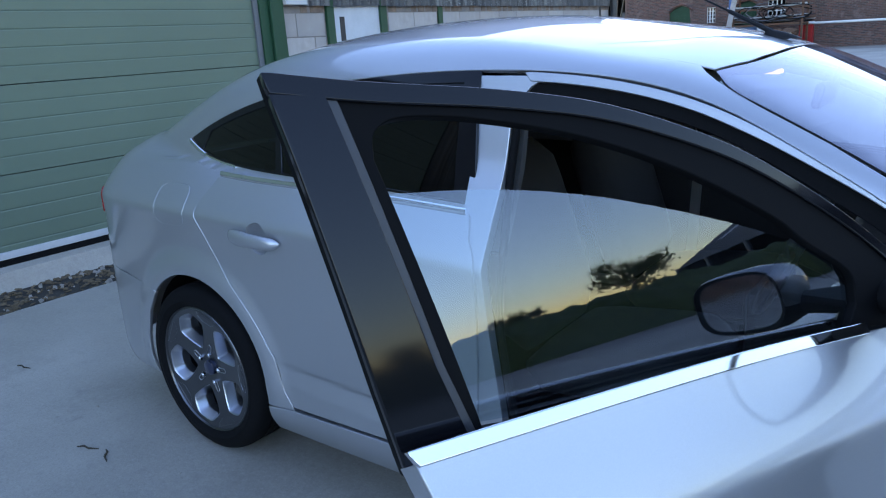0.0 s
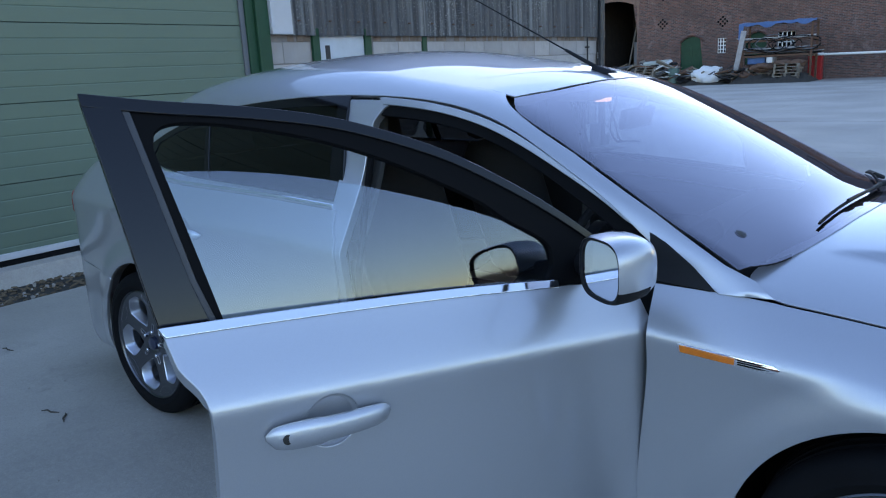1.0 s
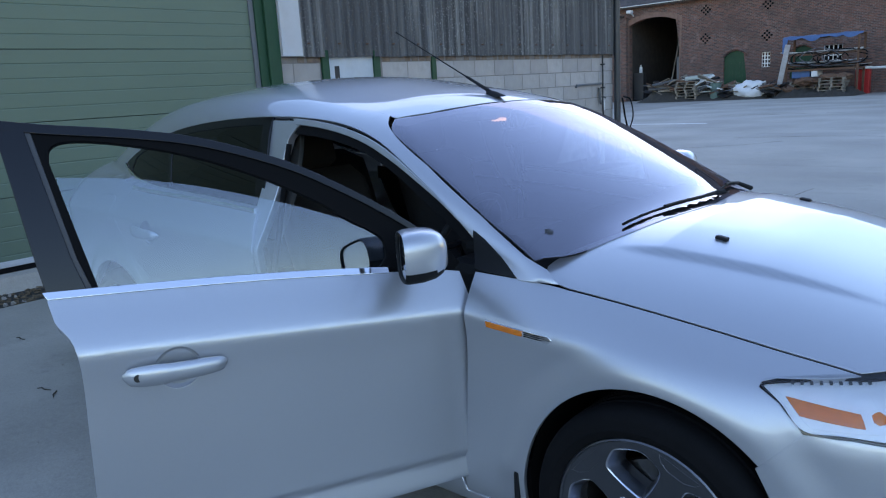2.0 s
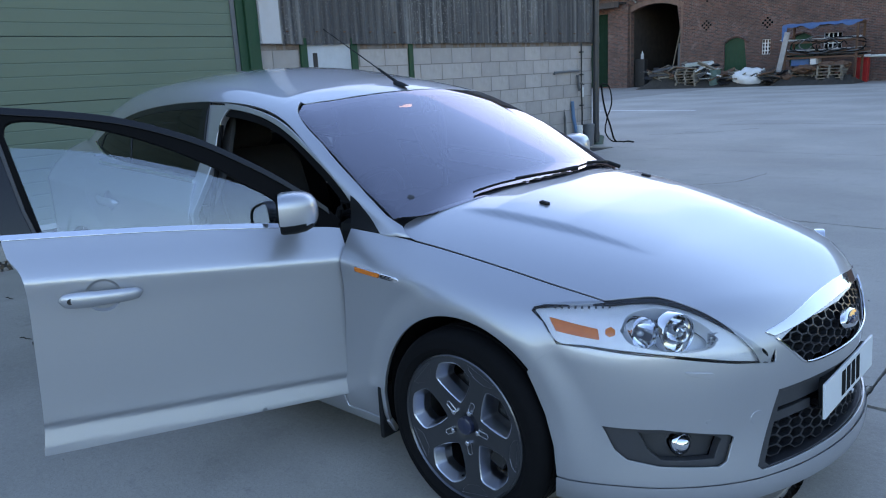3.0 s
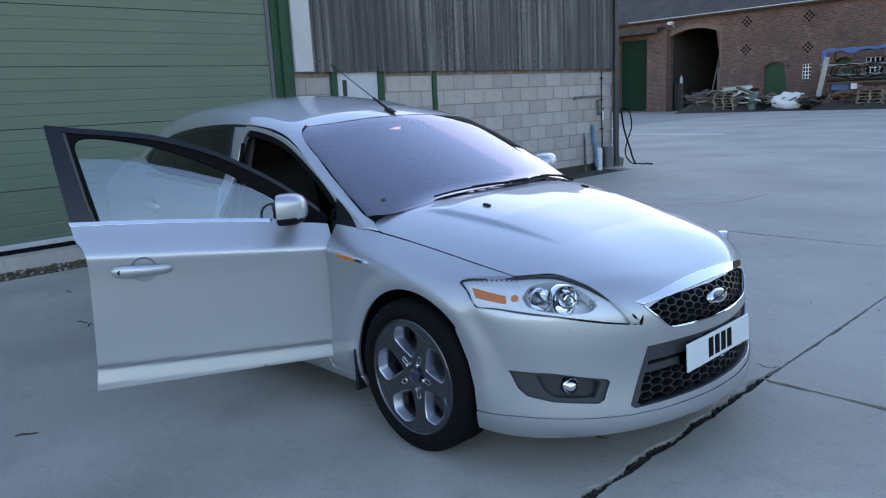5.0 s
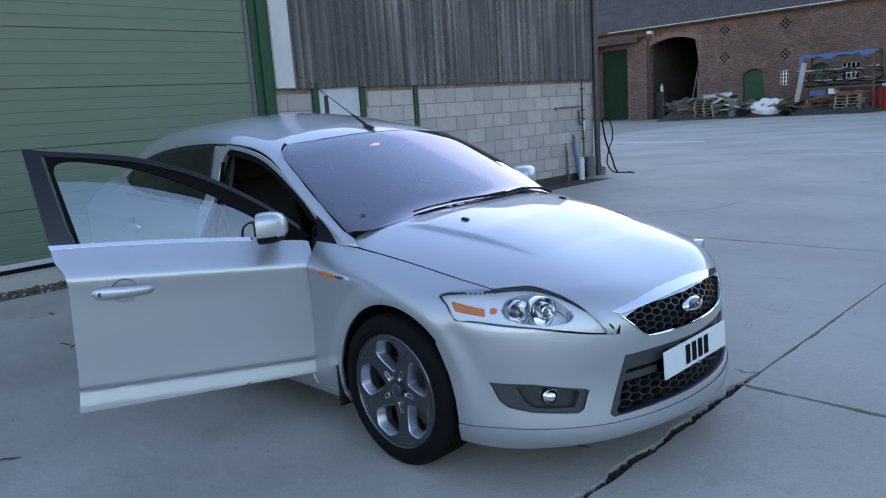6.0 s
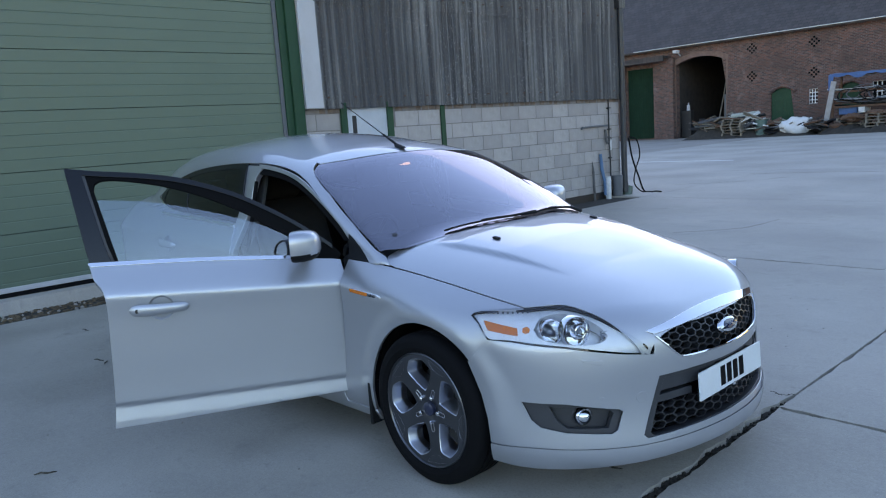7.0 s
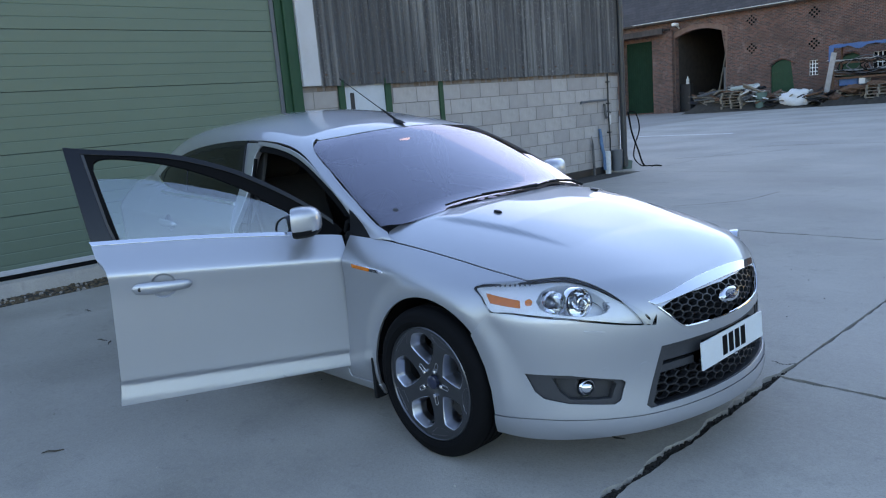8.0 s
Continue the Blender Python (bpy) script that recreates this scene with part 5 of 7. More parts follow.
def noise_value(n, l, vec, scale, detail=6, rough=0.6, lo=0.3, hi=0.7, to=(0, 1)):
    t, r = n.new("ShaderNodeTexNoise"), n.new("ShaderNodeMapRange")
    t.inputs["Scale"].default_value, t.inputs["Detail"].default_value, t.inputs["Roughness"].default_value = scale, detail, rough
    l.new(vec, t.inputs["Vector"])
    r.inputs["From Min"].default_value, r.inputs["From Max"].default_value = lo, hi
    r.inputs["To Min"].default_value, r.inputs["To Max"].default_value = to
    l.new(t.outputs[0], r.inputs["Value"])
    return r.outputs[0]


def blend(n, l, fac, a, b):
    m = n.new("ShaderNodeMix")
    m.data_type = "RGBA"
    for socket, v in (("Factor", fac), ("A", a), ("B", b)):
        if isinstance(v, tuple):
            m.inputs[socket].default_value = (*v, 1)
        elif isinstance(v, float):
            m.inputs[socket].default_value = v
        else:
            l.new(v, m.inputs[socket])
    return m.outputs["Result"]


def relief(n, l, b, value, strength, dist):
    bp = n.new("ShaderNodeBump")
    bp.inputs["Strength"].default_value, bp.inputs["Distance"].default_value = strength, dist
    l.new(value, bp.inputs["Height"])
    l.new(bp.outputs[0], b.inputs["Normal"])


def concrete_material():
    m, n, l, b = nodes_of("yard_concrete")
    v = coords(n, l)
    c = blend(n, l, noise_value(n, l, v, 0.55, 8, 0.62, 0.38, 0.66), (0.285, 0.250, 0.215), (0.455, 0.408, 0.352))
    c = blend(n, l, noise_value(n, l, v, 2.6, 8, 0.7, 0.55, 0.75, (0, 0.55)), c, (0.215, 0.190, 0.165))
    c = blend(n, l, noise_value(n, l, v, 38, 5, 0.75, 0.42, 0.72, (0, 0.30)), c, (0.50, 0.465, 0.39))
    c = blend(n, l, noise_value(n, l, v, 95, 4, 0.7, 0.50, 0.66, (0, 0.32)), c, (0.18, 0.165, 0.14))
    c = blend(n, l, noise_value(n, l, v, 210, 2, 0.5, 0.60, 0.70, (0, 0.30)), c, (0.58, 0.54, 0.47))
    c = blend(n, l, noise_value(n, l, v, 9, 6, 0.7, 0.58, 0.70, (0, 0.35)), c, (0.20, 0.18, 0.165))
    c = blend(n, l, noise_value(n, l, coords(n, l, (0.5, 2.2, 1)), 0.9, 6, 0.6, 0.6, 0.75, (0, 0.4)), c, (0.22, 0.205, 0.195))
    l.new(c, b.inputs["Base Color"])
    l.new(noise_value(n, l, v, 1.1, 6, 0.6, 0.35, 0.7, (0.55, 0.85)), b.inputs["Roughness"])
    relief(n, l, b, noise_value(n, l, v, 60, 6, 0.7, 0.2, 0.8), 0.35, 0.004)
    return m


def sheeting_material():
    """Old cement sheets: rain streaks, lichen spots, lighter and darker sheets."""
    m, n, l, b = nodes_of("weathered_cement_sheet")
    v = coords(n, l)
    info = n.new("ShaderNodeObjectInfo")
    tone = n.new("ShaderNodeMapRange")
    tone.inputs["To Min"].default_value, tone.inputs["To Max"].default_value = 0.0, 1.0
    l.new(info.outputs["Random"], tone.inputs["Value"])
    c = blend(n, l, tone.outputs[0], (0.095, 0.092, 0.090), (0.16, 0.155, 0.15))
    c = blend(n, l, noise_value(n, l, coords(n, l, (1, 5, 0.16)), 1.5, 7, 0.65, 0.44, 0.62), c, (0.34, 0.33, 0.31))
    c = blend(n, l, noise_value(n, l, coords(n, l, (1, 13, 0.07)), 2.3, 7, 0.65, 0.47, 0.60, (0, 0.9)), c, (0.035, 0.035, 0.037))
    c = blend(n, l, noise_value(n, l, v, 55, 5, 0.6, 0.57, 0.66, (0, 0.8)), c, (0.46, 0.45, 0.43))
    c = blend(n, l, noise_value(n, l, v, 9, 5, 0.7, 0.70, 0.76, (0, 0.8)), c, (0.50, 0.50, 0.48))
    c = blend(n, l, noise_value(n, l, coords(n, l, (1, 1, 0.35)), 0.45, 4, 0.6, 0.42, 0.60, (0, 0.75)), c, (0.062, 0.061, 0.063))
    l.new(c, b.inputs["Base Color"])
    b.inputs["Roughness"].default_value = 0.92
    relief(n, l, b, noise_value(n, l, v, 70, 5, 0.7, 0.2, 0.8), 0.4, 0.004)
    return m


def brick_material():
    m, n, l, b = nodes_of("old_brickwork")
    co, sep, com = n.new("ShaderNodeTexCoord"), n.new("ShaderNodeSeparateXYZ"), n.new("ShaderNodeCombineXYZ")
    l.new(co.outputs["Object"], sep.inputs[0])
    add = n.new("ShaderNodeMath")
    l.new(sep.outputs[0], add.inputs[0])
    l.new(sep.outputs[1], add.inputs[1])
    l.new(add.outputs[0], com.inputs[0])
    l.new(sep.outputs[2], com.inputs[1])
    br = n.new("ShaderNodeTexBrick")
    br.inputs["Scale"].default_value = 1.0
    br.inputs["Brick Width"].default_value, br.inputs["Row Height"].default_value, br.inputs["Mortar Size"].default_value = 0.235, 0.082, 0.010
    br.inputs["Color1"].default_value, br.inputs["Color2"].default_value, br.inputs["Mortar"].default_value = (0.20, 0.078, 0.056, 1), (0.072, 0.042, 0.040, 1), (0.17, 0.135, 0.115, 1)
    l.new(com.outputs[0], br.inputs["Vector"])
    v = co.outputs["Object"]
    c = blend(n, l, noise_value(n, l, v, 0.7, 8, 0.65, 0.45, 0.72, (0, 0.75)), br.outputs["Color"], (0.075, 0.045, 0.038))
    c = blend(n, l, noise_value(n, l, v, 1.7, 8, 0.7, 0.56, 0.70, (0, 0.7)), c, (0.24, 0.16, 0.135))
    c = blend(n, l, noise_value(n, l, v, 7.0, 4, 0.6, 0.56, 0.68, (0, 0.6)), c, (0.05, 0.035, 0.03))
    l.new(c, b.inputs["Base Color"])
    b.inputs["Roughness"].default_value = 0.93
    return m


def slate_material():
    m, n, l, b = nodes_of("roof_slates")
    v = coords(n, l)
    br = n.new("ShaderNodeTexBrick")
    br.inputs["Scale"].default_value, br.inputs["Brick Width"].default_value, br.inputs["Row Height"].default_value, br.inputs["Mortar Size"].default_value = 1.0, 0.3, 0.22, 0.012
    br.inputs["Color1"].default_value, br.inputs["Color2"].default_value, br.inputs["Mortar"].default_value = (0.046, 0.037, 0.034, 1), (0.072, 0.055, 0.050, 1), (0.02, 0.02, 0.02, 1)
    l.new(v, br.inputs["Vector"])
    c = blend(n, l, noise_value(n, l, v, 0.8, 8, 0.7, 0.5, 0.75, (0, 0.6)), br.outputs["Color"], (0.10, 0.085, 0.08))
    l.new(c, b.inputs["Base Color"])
    b.inputs["Roughness"].default_value = 0.7
    return m


CONCRETE = concrete_material()
SHEETING = sheeting_material()
BRICK = brick_material()
SLATE = slate_material()
SOIL = material("dirt", (0.038, 0.032, 0.026), 0.95, vary=0.4, scale=6, fine=60, bump=0.8, bump_scale=80)
TARMAC = material("far_yard", (0.29, 0.255, 0.225), 0.85, vary=0.2, scale=0.5, fine=20, bump=0.3, bump_scale=60)
MOSS = material("moss", (0.055, 0.085, 0.02), 0.95, vary=0.4, scale=40)
BLOCK = material("concrete_block", (0.36, 0.325, 0.305), 0.92, vary=0.14, scale=5, random_tone=0.13, bump=0.5, bump_scale=140, stains=((0.33, 0.30, 0.28), 3.0, 0.52, 0.75))
MORTAR = material("mortar", (0.21, 0.18, 0.165), 0.95, vary=0.2, scale=12, bump=0.4)
RUST_FILL = material("brown_fill", (0.20, 0.14, 0.11), 0.95, vary=0.4, scale=14)
GREEN_PAINT = material("green_paint", (0.004, 0.058, 0.029), 0.5, vary=0.15, scale=5, spec=0.3)
DOOR_GREEN = material("door_green", (0.100, 0.152, 0.108), 0.42, vary=0.05, scale=2)
TRIM_WHITE = material("pale_flashing", (0.46, 0.465, 0.475), 0.5, vary=0.08, scale=3, stains=((0.42, 0.42, 0.42), 4, 0.55, 0.8))
DOOR_WHITE = material("pale_door_paint", (0.43, 0.47, 0.50), 0.5, vary=0.12, scale=5)
BLACK_PAINT = material("black_paint", (0.015, 0.015, 0.017), 0.5, vary=0.1)
PIPE_GREY = material("pipe_grey", (0.10, 0.11, 0.12), 0.45, vary=0.12)
PIPE_WHITE = material("pipe_pale", (0.55, 0.56, 0.55), 0.45, vary=0.15, scale=20)
PIPE_BLUE = material("pipe_blue", (0.05, 0.16, 0.28), 0.5, vary=0.2)
WOOD = material("pallet_wood", (0.20, 0.165, 0.13), 0.9, vary=0.3, scale=12, random_tone=0.3)
RUST = material("rusty_steel", (0.13, 0.06, 0.035), 0.85, vary=0.35, scale=12)
TARP_BLUE = material("blue_tarpaulin", (0.022, 0.115, 0.27), 0.5, vary=0.15, scale=8, bump=0.4, bump_scale=20)
BAG_WHITE = material("white_bag", (0.62, 0.62, 0.61), 0.7, vary=0.1, scale=6, bump=0.5, bump_scale=12)
RED_PAINT = material("red_paint", (0.45, 0.012, 0.012), 0.4, vary=0.1)
WHITE_PAINT = material("white_paint", (0.72, 0.72, 0.70), 0.5, vary=0.08)
SCRAP = material("grey_scrap", (0.10, 0.10, 0.10), 0.7, 0.3, vary=0.35, scale=10)
LEAF = material("foliage", (0.045, 0.07, 0.02), 0.8, vary=0.4, scale=3)
LITTER = material("leaf_litter", (0.13, 0.085, 0.05), 0.9, vary=0.5, scale=30)
BARK = material("bark", (0.07, 0.055, 0.04), 0.95, vary=0.3)


def prism(loops, put, depth, h=2.0):
    """A flat plate with openings: outline and holes in a plane, put(a, b, d) to the world."""
    q, f, ids = sheet(loops, h)
    V = [put(a, b, 0.0) for a, b in q] + [put(a, b, depth) for a, b in q]
    k = len(q)
    F = [tuple(t) for t in f] + [tuple(i + k for i in t[::-1]) for t in f]
    for loop in ids:
        for i, j in zip(loop, loop[1:] + loop[:1]):
            F.append((i, j, j + k, i + k))
    bm = bmesh.new()
    vs = [bm.verts.new(v) for v in V]
    for t in F:
        try:
            bm.faces.new([vs[i] for i in t])
        except ValueError:
            pass
    return bm


def structure(name, bm, mat, label, category, **kw):
    return tagged(part(name, bm, mat, None, **kw), label, category, kind="structure")


# ---- ground ----
bm = bmesh.new()
box(bm, -400, 400, -400, 400, -1.0, -0.035)
ground = structure("ground", bm, TARMAC, "weathered grey yard surface reaching far off", "ground")


def slab(x0, x1, y0, y1, ragged=()):
    """A cast slab with slightly broken edges. ragged: (side, from, to, amount)."""
    pts = []
    def edge(a, b, fixed, along_x, sign, key):
        n = max(2, int(abs(b - a) / 0.035))
        for t in np.linspace(a, b, n, endpoint=False):
            amount = 0.006
            for k, u, v, r in ragged:
                if k == key:
                    amount += r * max(0.0, 1 - max(u - t, t - v, 0) / 0.25)
            j = amount * (0.35 + 1.3 * abs(noise.noise(Vector((t * 5.0, fixed * 3.1, 2.0 if sign > 0 else 5.0)))) + 0.5 * random.random())
            pts.append((t, fixed + sign * j) if along_x else (fixed + sign * j, t))
    edge(x0, x1, y0, True, 1, "y0")
    edge(y0, y1, x1, False, -1, "x1")
    edge(x1, x0, y1, True, -1, "y1")
    edge(y1, y0, x0, False, 1, "x0")
    bm = bmesh.new()
    top = [bm.verts.new((x, y, 0.0)) for x, y in pts]
    low = [bm.verts.new((x + random.uniform(-0.003, 0.003), y + random.uniform(-0.003, 0.003), -0.05)) for x, y in pts]
    bm.faces.new(top)
    for i in range(len(pts)):
        j = (i + 1) % len(pts)
        bm.faces.new((top[i], low[i], low[j], top[j]))
    return part("slab", bm, CONCRETE, ground)


slab(-5.38, 0.757, -13, 4.35, [("x1", -0.75, 0.74, 0.024), ("y1", -0.9, -0.6, 0.016), ("y1", -0.2, 0.1, 0.020)])
slab(-5.38, 0.757, 4.35, 9.32, [("y0", -1.3, -0.6, 0.01)])
slab(0.757, 6.0, -13, 0.757, [("x0", -0.8, 0.6, 0.014), ("y1", 0.76, 2.2, 0.012)])
slab(0.757, 6.0, 0.757, 4.35, [("y0", 0.76, 2.2, 0.014), ("x0", 0.8, 2.2, 0.008)])
slab(0.757, 6.0, 4.35, 9.32)
for x0, x1 in ((-15.0, -5.38), (-5.38, 0.757), (0.757, 6.0), (6.0, 14.0)):
    for y0, y1 in ((9.32, 15.2), (15.2, 22.0), (22.0, 29.0), (29.0, 37.0)):
        slab(x0, x1, y0, y1)
for y0, y1 in ((-13, -4), (-4, 0.757), (0.757, 9.32)):
    slab(6.0, 14.0, y0, y1)
bm = bmesh.new()
box(bm, -6.1, -5.3, -13, 9.5, -0.3, -0.028)
structure("verge", bm, SOIL, "dark soil strip along the shed", "ground")
bm = bmesh.new()
box(bm, 0.70, 0.82, -1.4, 4.3, -0.3, -0.026)
box(bm, 0.7, 6, 0.72, 0.80, -0.3, -0.027)
structure("joint_filling", bm, SOIL, "dark soil in the slab joints", "ground")
bm = bmesh.new()
ys = np.linspace(-13, 2.4, 60)
for a, b in zip(ys, ys[1:]):
    vs = [bm.verts.new(p) for p in ((-5.93 + 0.02 * math.sin(a * 3), a, -0.03), (-5.93 + 0.02 * math.sin(b * 3), b, -0.03), (-6.0, b, 0.10), (-6.0, a, 0.10), (-6.2, b, 0.135), (-6.2, a, 0.135))]
    bm.faces.new((vs[0], vs[1], vs[2], vs[3]))
    bm.faces.new((vs[3], vs[2], vs[4], vs[5]))
structure("threshold", bm, CONCRETE, "sloping concrete threshold of the green door", "threshold")
bm = bmesh.new()
box(bm, -11.6, -8.3, 18.95, 19.10, -0.02, 0.004, 0, Matrix.Identity(4))
structure("yard_marking", bm, WHITE_PAINT, "faded white line on the yard", "marking")


def scatter(name, n, area, size, mat, label, category, z=0.0, flat=0.35):
    """Many small broken bits, in one mesh."""
    verts, faces = [], []
    for _ in range(n):
        x, y = random.uniform(*area[0]), random.uniform(*area[1])
        s = size * random.uniform(0.4, 1.4)
        m = pose(x, y, z + s * flat * 0.5, random.uniform(-25, 25), random.uniform(-25, 25), random.uniform(0, 360))
        base = len(verts)
        for u, v, w in ((-1, -0.6, -1), (1, -0.5, -1), (0.8, 0.7, -1), (-0.7, 0.6, -1), (-0.6, -0.4, 1), (0.7, -0.3, 1), (0.5, 0.4, 1), (-0.5, 0.5, 1)):
            verts.append(tuple(m @ Vector((u * s * random.uniform(0.7, 1.2) * 0.5, v * s * 0.5, w * s * flat * 0.5))))
        faces += [tuple(base + i for i in q) for q in ((0, 3, 2, 1), (4, 5, 6, 7), (0, 1, 5, 4), (1, 2, 6, 5), (2, 3, 7, 6), (3, 0, 4, 7))]
    return tagged(mesh_object(name, verts, faces, mat, None, smooth=False), label, category, kind="stuff")


def crack(points, width, seed):
    """A thin broken line in the concrete, its rough edges a hair proud of the slab."""
    r = random.Random(seed)
    line = smooth_line([(x, y, 0.0) for x, y in points], 10)
    bm = bmesh.new()
    rows = []
    for i, q in enumerate(line):
        a, b = line[max(i - 1, 0)], line[min(i + 1, len(line) - 1)]
        d = (b - a) / (np.linalg.norm(b - a) + 1e-9)
        n = np.array([-d[1], d[0], 0])
        w = width * r.uniform(0.15, 1.0) * (0.25 if i in (0, len(line) - 1) else 1.0)
        c = q + n * r.uniform(-1, 1) * width * 0.8
        rows.append([bm.verts.new(tuple(c + n * w * k / 2 + (0, 0, z))) for k, z in ((-1, 0.0006), (0, 0.0015), (1, 0.0006))])
    for a, b in zip(rows, rows[1:]):
        for k in range(2):
            bm.faces.new((a[k], a[k + 1], b[k + 1], b[k]))
    return structure("crack", bm, SOIL, "dark hairline crack in the concrete", "crack")


crack([(-2.6, 5.6), (-2.1, 6.1), (-1.95, 6.45), (-1.9, 7.1)], 0.018, 1)
crack([(-6.0, 11.6), (-4.9, 12.4), (-4.3, 13.4)], 0.03, 2)
crack([(-5.6, 14.2), (-3.4, 14.6), (-0.2, 14.3), (3.0, 14.7)], 0.04, 3)
crack([(-1.2, 9.34), (-0.6, 10.4), (-0.3, 12.0)], 0.02, 4)
crack([(-10.5, 23.4), (-8.0, 23.0), (-5.6, 23.3)], 0.06, 5)
crack([(0.64, 0.95), (0.70, 0.93), (0.757, 0.97)], 0.016, 6)
scatter("leaf_litter", 2600, ((-5.95, -5.36), (-7, 2.6)), 0.045, LITTER, "dead leaves and grit along the threshold", "litter", -0.026, 0.18)
scatter("stones", 420, ((-5.95, -5.33), (-7, 2.6)), 0.03, TARMAC, "small stones in the verge", "stones", -0.026, 0.6)
scatter("rubble", 420, ((0.725, 0.79), (-0.9, 0.9)), 0.022, SOIL, "crumbled concrete in the slab joint", "rubble", -0.028, 0.6)
scatter("joint_moss", 500, ((0.80, 3.5), (0.742, 0.772)), 0.016, MOSS, "green moss in the slab joint", "moss", -0.022, 0.6)
scatter("grit", 260, ((-4.5, 3.0), (-2.6, 3.0)), 0.009, CONCRETE, "fine grit on the concrete", "grit", 0.0, 0.5)
for x, y, r in ((-3.30, -1.18, 20), (-3.18, -1.17, -30), (-4.39, -0.94, 10), (0.50, -0.30, 15), (-1.5, -2.0, 60)):
    bm = bmesh.new()
    tube(bm, [pose(x, y, 0.003, 0, 0, r) @ Vector(p) for p in ((-0.05, 0, 0), (-0.02, 0.006, 0.004), (0.01, -0.004, 0.002), (0.05, 0.004, 0))], [0.002, 0.004, 0.004, 0.002], 6)
    tagged(part("twig", bm, BARK, None), "dark broken twig lying on the concrete", "twig", "twigs")

# ---- shed ----
X = -6.1
bm = bmesh.new()
box(bm, X - 0.22, X - 0.006, 2.49, 9.72, -0.05, 1.90)
wall = structure("wall_shed", bm, MORTAR, "pale concrete block wall of the shed", "wall")
block_meshes = {}


def block(y0, y1, z0, z1):
    w, h = round(y1 - y0, 3), round(z1 - z0, 3)
    if (w, h) not in block_meshes:
        bm = bmesh.new()
        box(bm, -0.05, 0.0, 0, w, 0, h, 0.004)
        ob = part("block", bm, BLOCK, wall)
        block_meshes[(w, h)] = ob.data
    else:
        ob = new("block", block_meshes[(w, h)])
        ob.parent = wall
    ob.location = (X + random.uniform(-0.002, 0.002), y0, z0)


openings = [(3.085, 4.025), (4.94, 5.05)]
row = 0
z = 0.015
while z < 1.80:
    y = 2.49 - (0.225 if row % 2 else 0.0)
    while y < 9.72:
        a, b = max(y, 2.495), min(y + 0.44, 9.715)
        parts = [(a, b)]
        for o0, o1 in openings:
            parts = [q for p0, p1 in parts for q in ((p0, min(p1, o0)), (max(p0, o1), p1)) if q[1] - q[0] > 0.05]
        for p0, p1 in parts:
            block(p0, p1, z, z + 0.215)
        y += 0.45
    z += 0.225
    row += 1
bm = bmesh.new()
for y in np.arange(2.52, 9.7, 0.13):
    if not 3.04 < y < 4.05:
        box(bm, X - 0.05, X + random.uniform(-0.012, 0.003), y, y + random.uniform(0.08, 0.13), 1.812, 1.90 - random.uniform(0, 0.02), 0.004)
structure("wall_fill", bm, RUST_FILL, "brown mortar fill under the sheeting", "wall")
bm = bmesh.new()
box(bm, X - 0.1, X + 0.012, 2.52, 9.73, -0.05, 0.11, 0.006)
structure("plinth", bm, BLACK_PAINT, "black damp course along the wall foot", "wall")


def sheet_run(y0, y1, z0, z1, out):
    """One corrugated sheet with real thickness."""
    pitch = 0.146
    n = int((y1 - y0) / pitch * 10)
    bm = bmesh.new()
    rows = []
    zs = (z0, z0 + 0.004, (z0 + z1) / 2, z1)
    for d in (0.0, -0.007):
        for zz in zs:
            rows.append([bm.verts.new((X + 0.045 + out + d + 0.030 * math.sin(2 * math.pi * yy / pitch), yy, zz + 0.004 * math.sin(yy * 7))) for yy in np.linspace(y0, y1, n)])
    k = len(zs)
    for a, b in list(zip(rows[:k], rows[1:k])) + list(zip(rows[k:], rows[k + 1:])) + [(rows[0], rows[k])]:
        for i in range(n - 1):
            bm.faces.new((a[i], a[i + 1], b[i + 1], b[i]))
    return part("sheet", bm, SHEETING, cladding, smooth=True, angle=50)


bm = bmesh.new()
box(bm, X - 0.2, X - 0.01, 2.49, 9.72, 1.9, 4.4)
cladding = structure("cladding", bm, SHEETING, "lichen-spotted grey corrugated cement cladding", "cladding")
for i, y0 in enumerate(np.arange(2.77, 9.7, 0.95)):
    y1 = min(y0 + 1.0, 9.76)
    sheet_run(y0, y1, (1.96 if 2.9 < y0 < 3.5 else 1.87), 3.33, 0.004 * (i % 2))
    sheet_run(y0, y1, 3.24, 4.42, 0.012 + 0.004 * (i % 2))
bm = bmesh.new()
for y in np.arange(2.9, 9.7, 0.438):
    for z in (2.02, 3.40):
        rod(bm, (X + 0.06, y, z), (X + 0.095, y, z), 0.010, 0.006, 8)
tagged(part("fixing_bolts", bm, RUST, cladding), kind="stuff")
bm = bmesh.new()
box(bm, X - 0.05, X + 0.075, 2.53, 2.81, 1.88, 4.4, 0.008)
box(bm, X + 0.06, X + 0.09, 2.53, 2.57, 1.88, 4.4, 0.006)
structure("corner_flashing", bm, TRIM_WHITE, "pale metal corner flashing", "trim")
bm = bmesh.new()
box(bm, X - 0.15, X + 0.055, 2.37, 2.525, -0.03, 4.4, 0.008)
box(bm, X - 0.15, X + 0.02, 2.27, 2.37, -0.03, 4.4, 0.006)
structure("door_jamb", bm, GREEN_PAINT, "dark green steel door jamb", "trim")
bm = bmesh.new()
box(bm, X - 0.10, X + 0.0, 2.215, 2.27, 0.1, 4.4, 0.004)
structure("door_track", bm, PIPE_GREY, "grey door guide track", "trim")

